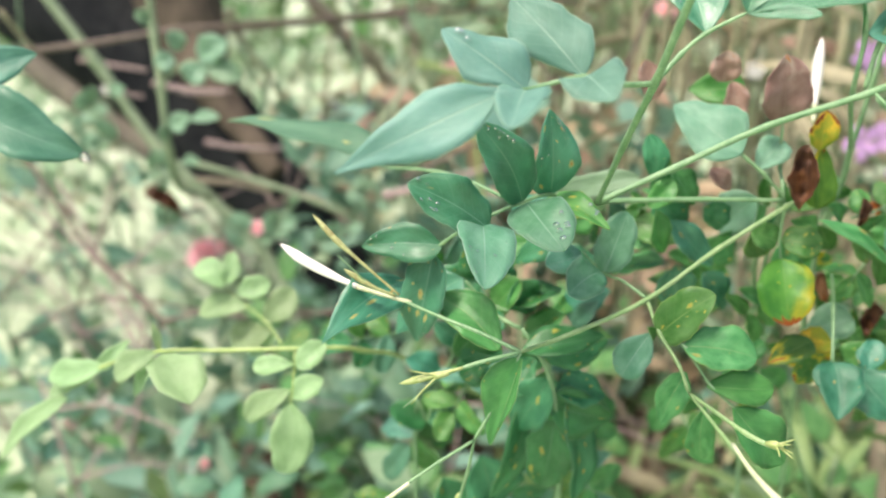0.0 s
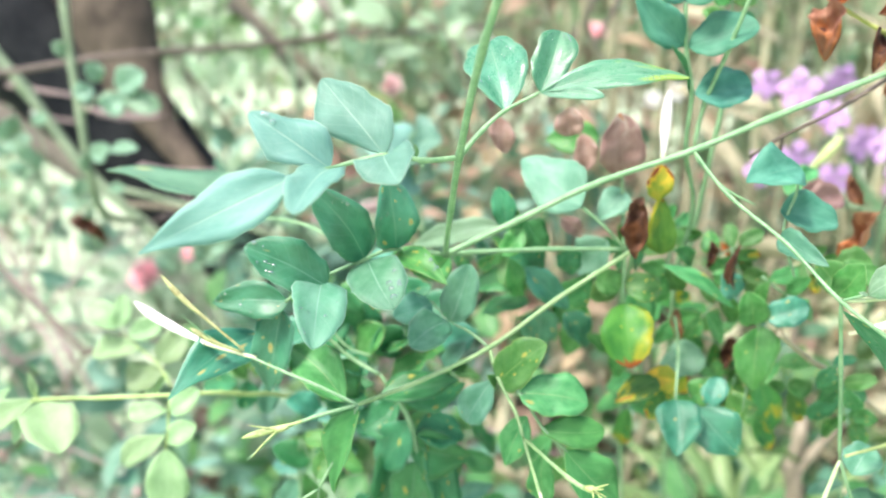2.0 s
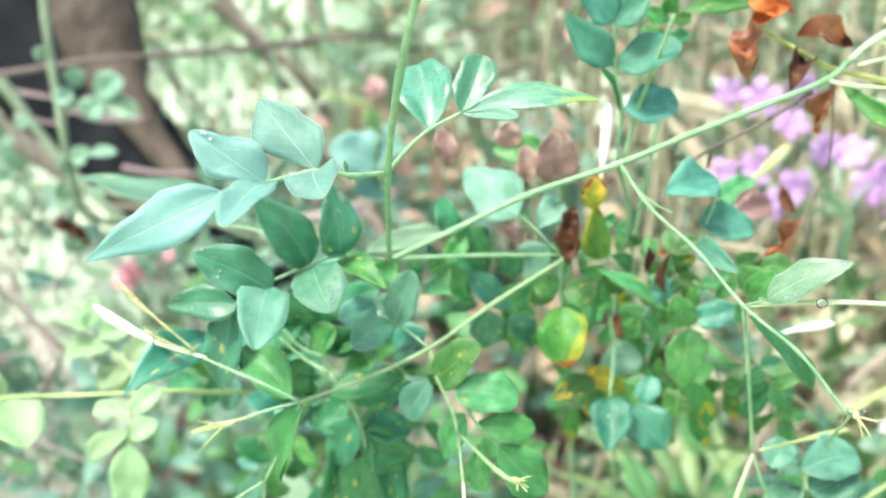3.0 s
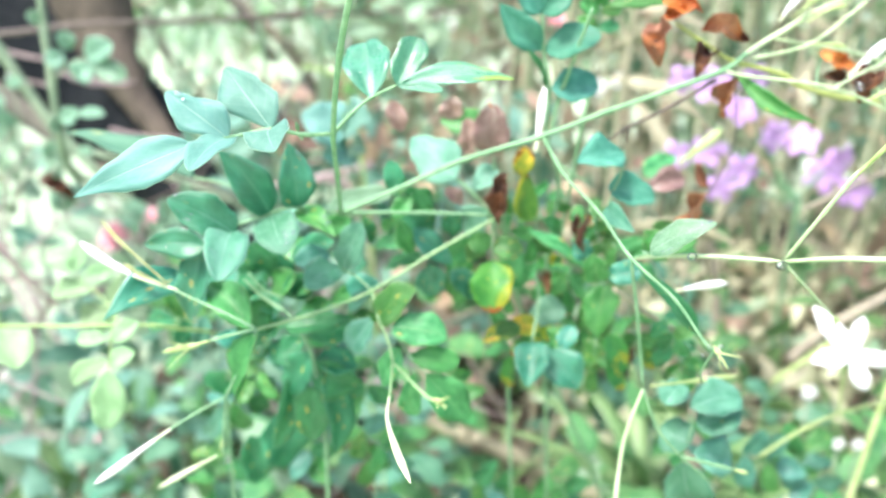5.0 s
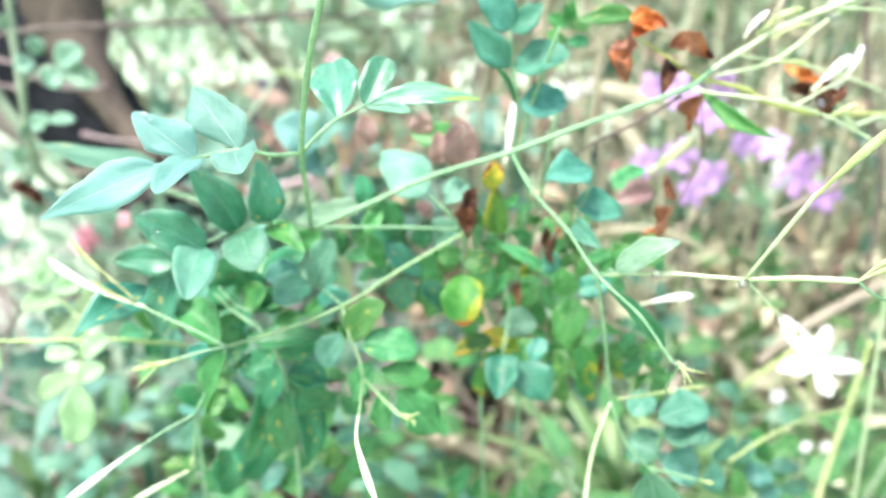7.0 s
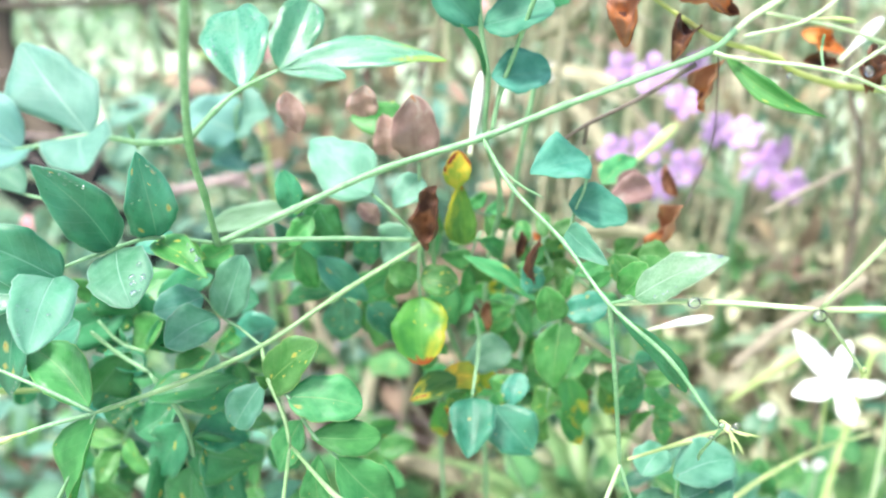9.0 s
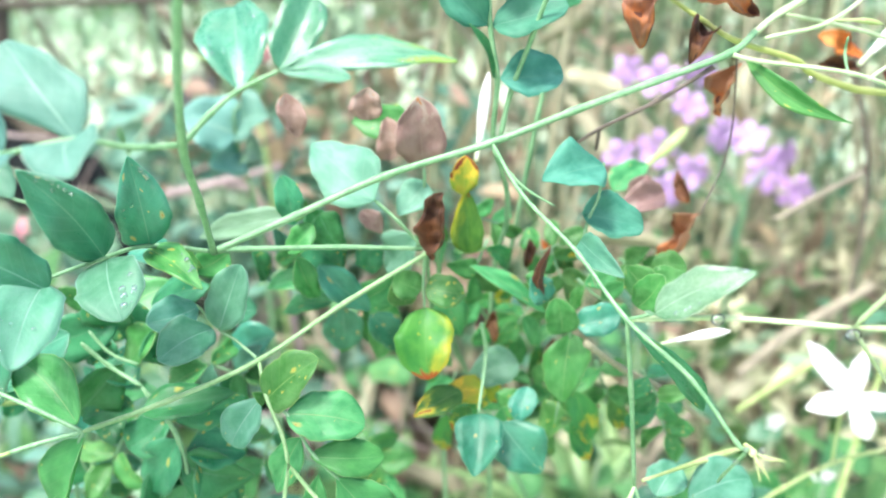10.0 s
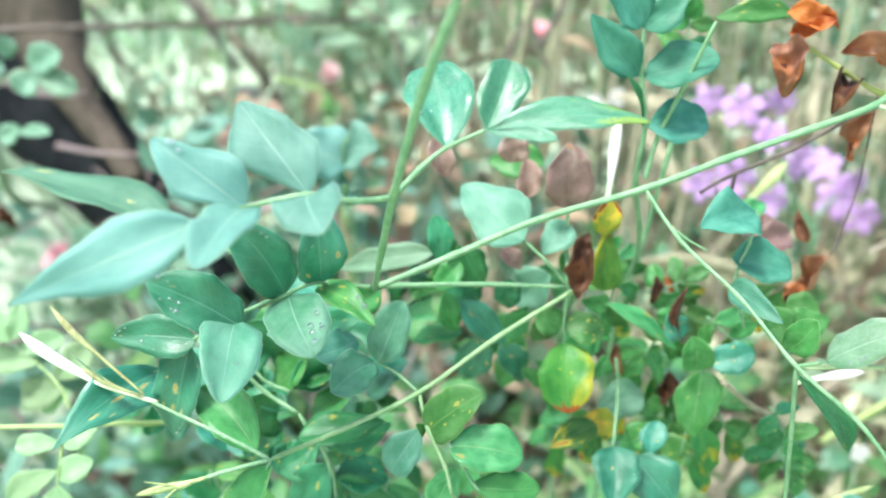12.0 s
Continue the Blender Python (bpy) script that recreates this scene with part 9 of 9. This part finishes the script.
stem(twigs, [(-0.1931, 0.4500, 0.2772), (-0.1638, 0.4600, 0.2829), (-0.1438, 0.5000, 0.2772)], 0.00180, 0.00100, M_TWIG)
stem(twigs, [(-0.1931, 0.4500, 0.2772), (-0.2411, 0.5000, 0.2259), (-0.3270, 0.5500, 0.1417), (-0.4158, 0.6000, 0.0537)], 0.00140, 0.00120, M_TWIG)
stem(twigs, [(-0.1263, 0.7000, 0.2662), (-0.1707, 0.7200, 0.2900), (-0.2559, 0.7400, 0.2545)], 0.00200, 0.00150, M_TWIG)
stem(twigs, [(-0.1091, 0.6000, 0.2250), (-0.2096, 0.6200, 0.2108), (-0.3255, 0.6200, 0.2249), (-0.4349, 0.6500, 0.1682)], 0.00180, 0.00140, M_TWIG)
stem(twigs, [(-0.3572, 0.6000, 0.4598), (-0.3480, 0.6200, 0.4296)], 0.00200, 0.00160, M_STRAW)
stem(twigs, [(-0.2446, 1.0000, 0.4772), (-0.2005, 1.0000, 0.4375), (-0.1683, 1.0200, 0.3747)], 0.00600, 0.00500, M_BARKTAN)
stem(twigs, [(-0.2890, 0.9000, 0.4500), (-0.2609, 0.9000, 0.3953), (-0.2283, 0.9200, 0.3355)], 0.00300, 0.00200, M_STRAW)
stem(twigs, [(0.1299, 0.6000, 0.4401), (0.1450, 0.6000, 0.4672), (0.1556, 0.6000, 0.4973)], 0.00200, 0.00180, M_TWIG)
stem(twigs, [(0.1081, 0.7000, 0.3886), (0.1252, 0.7000, 0.4381), (0.1462, 0.7000, 0.4773)], 0.00260, 0.00200, M_TWIG)
stem(twigs, [(0.0001, 0.8000, 0.4626), (0.0297, 0.8000, 0.4289), (0.0499, 0.8000, 0.3888)], 0.00300, 0.00200, M_TWIG)
stem(twigs, [(-0.2458, 0.7500, 0.4357), (-0.1102, 0.7600, 0.4437), (0.0807, 0.8000, 0.4523)], 0.00250, 0.00200, M_TWIG)

sticks = thing("dry_sticks", (0.1013, 0.6200, 0.0000), "pale dry sticks lying on the bed", "twig")
limb(sticks, [(0.0132, 0.6600, 0.0875), (0.0533, 0.6400, 0.0827), (0.1110, 0.6200, 0.0718), (0.1766, 0.6000, 0.0525)], (0.0064, 0.0073, 0.0076, 0.0075), M_STRAW, "stick")
limb(sticks, [(0.0628, 0.5500, 0.1552), (0.0666, 0.5700, 0.1669), (0.0728, 0.5800, 0.1852), (0.0770, 0.5800, 0.1937)], (0.0062, 0.0059, 0.0051, 0.0034), M_STRAW, "stick")
limb(sticks, [(0.0565, 0.6200, 0.1277), (0.0397, 0.6400, 0.1534), (0.0293, 0.6600, 0.1695), (0.0123, 0.7000, 0.1939)], (0.0056, 0.0052, 0.0048, 0.0040), M_STRAW, "stick")
limb(sticks, [(-0.0157, 0.6800, 0.1679), (0.0133, 0.6800, 0.1651), (0.0328, 0.6800, 0.1596)], (0.0039, 0.0044, 0.0039), M_STRAW, "stick")
limb(sticks, [(0.3971, 0.5000, 0.2912), (0.3674, 0.5000, 0.2713), (0.3403, 0.5000, 0.2511), (0.3172, 0.5000, 0.2263)], (0.0033, 0.0037, 0.0037, 0.0034), M_STICK, "stick")
limb(sticks, [(0.2963, 0.3700, 0.3972), (0.2670, 0.3500, 0.3921), (0.2437, 0.3400, 0.3837)], (0.0013, 0.0012, 0.0009), M_STICK, "stick")
limb(sticks, [(0.1349, 0.4000, 0.3404), (0.1415, 0.4200, 0.2939), (0.1499, 0.4400, 0.2486)], (0.0017, 0.0021, 0.0023), M_STICK, "stick")
limb(sticks, [(0.2680, 0.6000, 0.1478), (0.3001, 0.6200, 0.2082), (0.2815, 0.6200, 0.2944)], (0.0041, 0.0037, 0.0031), M_STICK, "stick")
limb(sticks, [(0.2503, 0.3600, 0.2803), (0.2716, 0.3500, 0.3068), (0.2811, 0.3500, 0.3140)], (0.0014, 0.0018, 0.0021), M_BUDGREEN, "stick")
limb(sticks, [(0.2612, 0.5000, 0.1102), (0.2729, 0.5200, 0.1827), (0.2726, 0.5200, 0.2030)], (0.0064, 0.0055, 0.0045), M_STICK, "stick")
limb(sticks, [(0.2821, 0.3200, 0.2292), (0.2935, 0.3300, 0.2746), (0.2996, 0.3300, 0.3232)], (0.0016, 0.0016, 0.0012), M_BUDGREEN, "stick")

mauve = thing("mauve_flower_plant", (0.3600, 0.6200, 0.0000), "cluster of soft mauve five-petalled flowers on thin stems", "flower")
mauve_flower(mauve, (0.2120, 0.4700, 0.4288), 0.0095, 0)
stem(mauve, [(0.2120, 0.4760, 0.4268), (0.2710, 0.5350, 0.3694), (0.3300, 0.5600, 0.3300)], 0.00100, 0.00140, M_STEM)
mauve_flower(mauve, (0.2273, 0.4600, 0.4265), 0.0122, 1)
mauve_flower(mauve, (0.2490, 0.4700, 0.4100), 0.0108, 3)
mauve_flower(mauve, (0.2647, 0.5000, 0.4265), 0.0114, 2)
stem(mauve, [(0.2647, 0.5060, 0.4245), (0.2974, 0.5500, 0.3682), (0.3300, 0.5600, 0.3300)], 0.00100, 0.00140, M_STEM)
mauve_flower(mauve, (0.2914, 0.5200, 0.3851), 0.0128, 4)
stem(mauve, [(0.2914, 0.5260, 0.3831), (0.3107, 0.5600, 0.3476), (0.3300, 0.5600, 0.3300)], 0.00100, 0.00140, M_STEM)
mauve_flower(mauve, (0.3266, 0.5600, 0.3750), 0.0132, 5)
mauve_flower(mauve, (0.2094, 0.4600, 0.3828), 0.0108, 6)
stem(mauve, [(0.2094, 0.4660, 0.3808), (0.2697, 0.5300, 0.3464), (0.3300, 0.5600, 0.3300)], 0.00100, 0.00140, M_STEM)
mauve_flower(mauve, (0.2362, 0.4800, 0.3834), 0.0123, 7)
mauve_flower(mauve, (0.2549, 0.4700, 0.3727), 0.0117, 8)
stem(mauve, [(0.2549, 0.4760, 0.3707), (0.2925, 0.5350, 0.3413), (0.3300, 0.5600, 0.3300)], 0.00100, 0.00140, M_STEM)
mauve_flower(mauve, (0.2523, 0.5000, 0.3536), 0.0108, 9)
mauve_flower(mauve, (0.3704, 0.6200, 0.3357), 0.0163, 11)
mauve_flower(mauve, (0.3829, 0.6200, 0.3491), 0.0140, 12)
stem(mauve, [(0.3829, 0.6260, 0.3471), (0.3564, 0.6100, 0.3296), (0.3300, 0.5600, 0.3300)], 0.00100, 0.00140, M_STEM)
mauve_flower(mauve, (0.4281, 0.6800, 0.3063), 0.0165, 13)
stem(mauve, [(0.3300, 0.5600, 0.3300), (0.3399, 0.5880, 0.1980), (0.3600, 0.6200, 0.0000)], 0.00200, 0.00300, M_STEM)
rose_bloom((-0.3586, 0.9300, 0.1634), 0.0235, M_PINK)
rose_bloom((-0.3291, 0.9300, 0.1742), 0.0117, M_PINK)
rose_bloom((-0.4282, 0.7200, 0.0466), 0.0105, M_BLUSH)
rose_bloom((-0.2546, 0.6200, 0.0737), 0.0101, M_PINK)
rose_bloom((-0.4117, 0.6800, 0.0659), 0.0122, M_BLUSH)
rose_bloom((-0.0519, 0.9500, 0.3829), 0.0150, M_BLUSH)
rose_bloom((-0.1776, 0.6000, 0.2937), 0.0073, M_PINK)
rose_bloom((0.1742, 0.9000, 0.4389), 0.0116, M_PINK)
white_speck((-0.0968, 1.2000, 0.4104), 0.0072)
white_speck((-0.0935, 1.1000, 0.3885), 0.0065)
white_speck((0.0404, 1.1000, 0.4282), 0.0064)
white_speck((-0.3354, 0.7000, 0.3900), 0.0045)
white_speck((-0.3451, 0.6000, 0.0420), 0.0051)
white_speck((-0.2087, 0.5000, 0.1626), 0.0042)
white_speck((-0.3255, 0.6000, 0.1428), 0.0048)
white_speck((-0.3012, 0.6000, 0.0702), 0.0050)
fork = thing("forked_stick", (0.2434, 0.4200, 0.0000), "tan forked dead stick standing in the bed", "stick")
stem(fork, [(0.2434, 0.4200, -0.0100), (0.2327, 0.4200, 0.1861), (0.2277, 0.4200, 0.2145)], 0.0055, 0.0042, M_STICK)
stem(fork, [(0.2277, 0.4200, 0.2145), (0.2310, 0.4200, 0.2366), (0.2354, 0.4300, 0.2510)], 0.0042, 0.0028, M_STICK, "branch")
stem(fork, [(0.2283, 0.4200, 0.2089), (0.2400, 0.4200, 0.2256), (0.2543, 0.4200, 0.2455)], 0.0038, 0.0022, M_STICK, "branch")
grass_tuft((0.2130, 0.4500, 0.1624), 0.16, 0)
grass_tuft((0.2531, 0.4600, 0.1373), 0.15, 1)
grass_tuft((0.2232, 0.5000, 0.1210), 0.14, 2)
grass_tuft((0.3044, 0.5000, 0.0578), 0.16, 3)
grass_tuft((0.1890, 0.5500, 0.0619), 0.15, 4)
grass_tuft((0.3186, 0.5000, 0.0913), 0.15, 5)
grass_tuft((0.4361, 0.6000, 0.0127), 0.18, 6)
grass_tuft((0.1130, 0.6000, -0.0482), 0.14, 7)

# ---- sprigs and scraps seen between the branches ----
sprig = thing("jasmine_shoot", (0.0300, 0.4200, 0.0000), "soft teal jasmine sprig behind the branch", "plant")
sg = stem(sprig, [(0.0248, 0.3300, 0.4296), (0.0225, 0.3350, 0.4147), (0.0250, 0.3900, 0.3200), (0.0300, 0.4200, -0.0100)], 0.00050, 0.00100, M_STEM)
leaf(sg, (0.0236, 0.3350, 0.4170), (0.0031, 0.3300, 0.4266), 0.0250, "ovate", M_GLAUC, 10, 0.2, 0.06)
leaf(sg, (0.0243, 0.3350, 0.4215), (0.0364, 0.3250, 0.4257), 0.0210, "ovate", M_GLAUC, -10, 0.2, 0.06)
leaf(sg, (0.0231, 0.3400, 0.4089), (0.0121, 0.3300, 0.4060), 0.0180, "ovate", M_GLAUC, -20, 0.25, 0.06)
leaf(sg, (0.0242, 0.3400, 0.4094), (0.0329, 0.3300, 0.4094), 0.0130, "ovate", M_BRIAR, 0, 0.2, 0.06)

lime = thing("lime_sprout", (0.0100, 0.6500, 0.0000), "yellow-green young sprout standing in the undergrowth", "plant")
ls = stem(lime, [(-0.0489, 0.6000, 0.4170), (-0.0291, 0.6100, 0.4106), (-0.0145, 0.6200, 0.3917), (0.0000, 0.6300, 0.2500), (0.0100, 0.6500, -0.0100)], 0.00160, 0.00180, M_LIME)
leaf(ls, (-0.0165, 0.6200, 0.3936), (-0.0132, 0.6000, 0.4086), 0.0120, "ovate", M_PALE, 0, 0.3, 0.06, "leaf")
leaf(ls, (-0.0145, 0.6200, 0.3917), (-0.0042, 0.6000, 0.4011), 0.0110, "ovate", M_PALE, 20, 0.3, 0.06, "leaf")
leaf(ls, (-0.0133, 0.6200, 0.3905), (-0.0158, 0.6000, 0.3840), 0.0090, "ovate", M_PALE, -20, 0.3, 0.06, "leaf")

wire = thing("upright_stake", (0.3750, 0.5000, 0.0000), "thin dark upright stake in the bed", "stake")
mesh_part("rod", *tube(glide([(0.3434, 0.5000, 0.5027), (0.3585, 0.5000, 0.4294), (0.3827, 0.5000, 0.3248), (0.3750, 0.5000, -0.0100)], 6), [0.0016] * 19, 6), M_TWIG, wire)

withered = thing("withered_flower", (0.3000, 0.3000, 0.0000), "blackened withered jasmine flower head with a water drop", "flower")
wf = stem(withered, [(0.2015, 0.2100, 0.4622), (0.2123, 0.2150, 0.4527), (0.2600, 0.2600, 0.4000), (0.3000, 0.3000, -0.0100)], 0.00060, 0.00100, M_STEMLIGHT)
leaf(wf, (0.2045, 0.2100, 0.4635), (0.1992, 0.2050, 0.4559), 0.0090, "round", M_BROWN, 0, 0.5, 0.2, "withered_petal")
leaf(wf, (0.2066, 0.2100, 0.4615), (0.2011, 0.2060, 0.4549), 0.0080, "round", M_BROWN, 40, 0.5, 0.2, "withered_petal")
dew(withered, (0.1977, 0.2030, 0.4602), 2, 0.0006, 0.00170, 402)

reddish = thing("fallen_twigs", (0.0400, 0.6500, 0.0000), "pinkish dry twigs crossing in the hollow behind the jasmine", "twig")
stem(reddish, [(-0.0809, 0.6200, 0.3136), (-0.0387, 0.6200, 0.3236), (0.0011, 0.6400, 0.3314)], 0.00380, 0.00260, M_TWIGPALE)
stem(reddish, [(-0.0627, 0.6000, 0.3319), (-0.0256, 0.6000, 0.3497), (0.0003, 0.6200, 0.3574)], 0.00220, 0.00140, M_TWIG)
stem(reddish, [(-0.0038, 0.6000, 0.1946), (0.0006, 0.6000, 0.1542), (0.0246, 0.5800, 0.1107)], 0.00260, 0.00180, M_TWIGPALE)
stem(reddish, [(-0.0387, 0.6200, 0.3236), (-0.0081, 0.6300, 0.2842), (0.0400, 0.6500, 0.0000)], 0.00300, 0.00340, M_TWIGPALE)
white_speck((0.1957, 0.7000, 0.3927), 0.0080)
white_speck((0.2146, 0.7000, 0.3981), 0.0080)
white_speck((0.2814, 0.3400, 0.2554), 0.0040)
white_speck((0.2706, 0.3600, 0.2750), 0.0050)
white_speck((0.3027, 0.3600, 0.2433), 0.0040)
white_speck((-0.0608, 0.9000, 0.4130), 0.0090)
white_speck((0.0592, 0.9000, 0.4312), 0.0060)

stem(twigs, [(-0.3201, 1.2500, 0.5141), (-0.2679, 1.2500, 0.4335), (-0.2039, 1.2500, 0.3749), (-0.1471, 1.3000, 0.2733)], 0.01000, 0.00700, M_STICK)
stem(twigs, [(-0.1551, 1.1000, 0.4788), (-0.1213, 1.1000, 0.4220), (-0.1002, 1.1500, 0.3509)], 0.00500, 0.00300, M_TWIGPALE)
stem(twigs, [(-0.3558, 0.7000, 0.4164), (-0.3185, 0.7000, 0.4095), (-0.2962, 0.7000, 0.4058)], 0.00180, 0.00120, M_TWIGPALE)
stem(twigs, [(-0.2694, 0.6800, 0.3933), (-0.2543, 0.6900, 0.3871), (-0.2280, 0.7000, 0.3865)], 0.00220, 0.00120, M_TWIGPALE)
stem(twigs, [(-0.2592, 0.6800, 0.3139), (-0.2227, 0.6900, 0.3079), (-0.1960, 0.7000, 0.2976)], 0.00260, 0.00160, M_STICK)
stem(twigs, [(-0.3445, 0.7200, 0.3871), (-0.3111, 0.7200, 0.3806)], 0.00160, 0.00100, M_TWIGPALE)
stem(twigs, [(-0.3186, 1.0000, 0.4319), (-0.2971, 1.0000, 0.3714), (-0.2620, 1.0000, 0.2945)], 0.00200, 0.00120, M_TWIG)
stem(twigs, [(-0.4860, 0.7500, 0.2804), (-0.4308, 0.7500, 0.2279), (-0.3724, 0.7200, 0.1678)], 0.00180, 0.00120, M_TWIG)
stem(twigs, [(-0.5564, 0.9000, 0.2561), (-0.5055, 0.9000, 0.2286), (-0.4249, 0.8500, 0.1690)], 0.00180, 0.00120, M_TWIG)

def dark_lump(place, r):
    """A low dark rounded lump, made up for an unidentified dark gap."""
    bm = bmesh.new()
    bmesh.ops.create_icosphere(bm, subdivisions=3, radius=r)
    for v in bm.verts:
        v.co *= 1 + 0.25 * noise.noise(v.co * (1.4 / r)) + 0.08 * noise.noise(v.co * (5 / r))
        v.co.z *= 0.8
    me = bpy.data.meshes.new("garden_stone")
    bm.to_mesh(me)
    bm.free()
    me.polygons.foreach_set("use_smooth", [True] * len(me.polygons))
    me.materials.append(M_LUMP)
    ob = new("garden_stone", me)
    ob.location = place
    return tagged(ob, "made-up dark blue-grey rounded lump on the lawn for an unidentified dark gap", "stone")


M_LUMP = plain_material("dark_lump", (0.012, 0.016, 0.022), (0.05, 0.06, 0.075), 14.0, 0.8, 0.8, 0.006)
# Made-up lump, placed to fit the camera's view of the dark gap.
dark_lump((-0.4451, 2.4500, 0.07), 0.12)
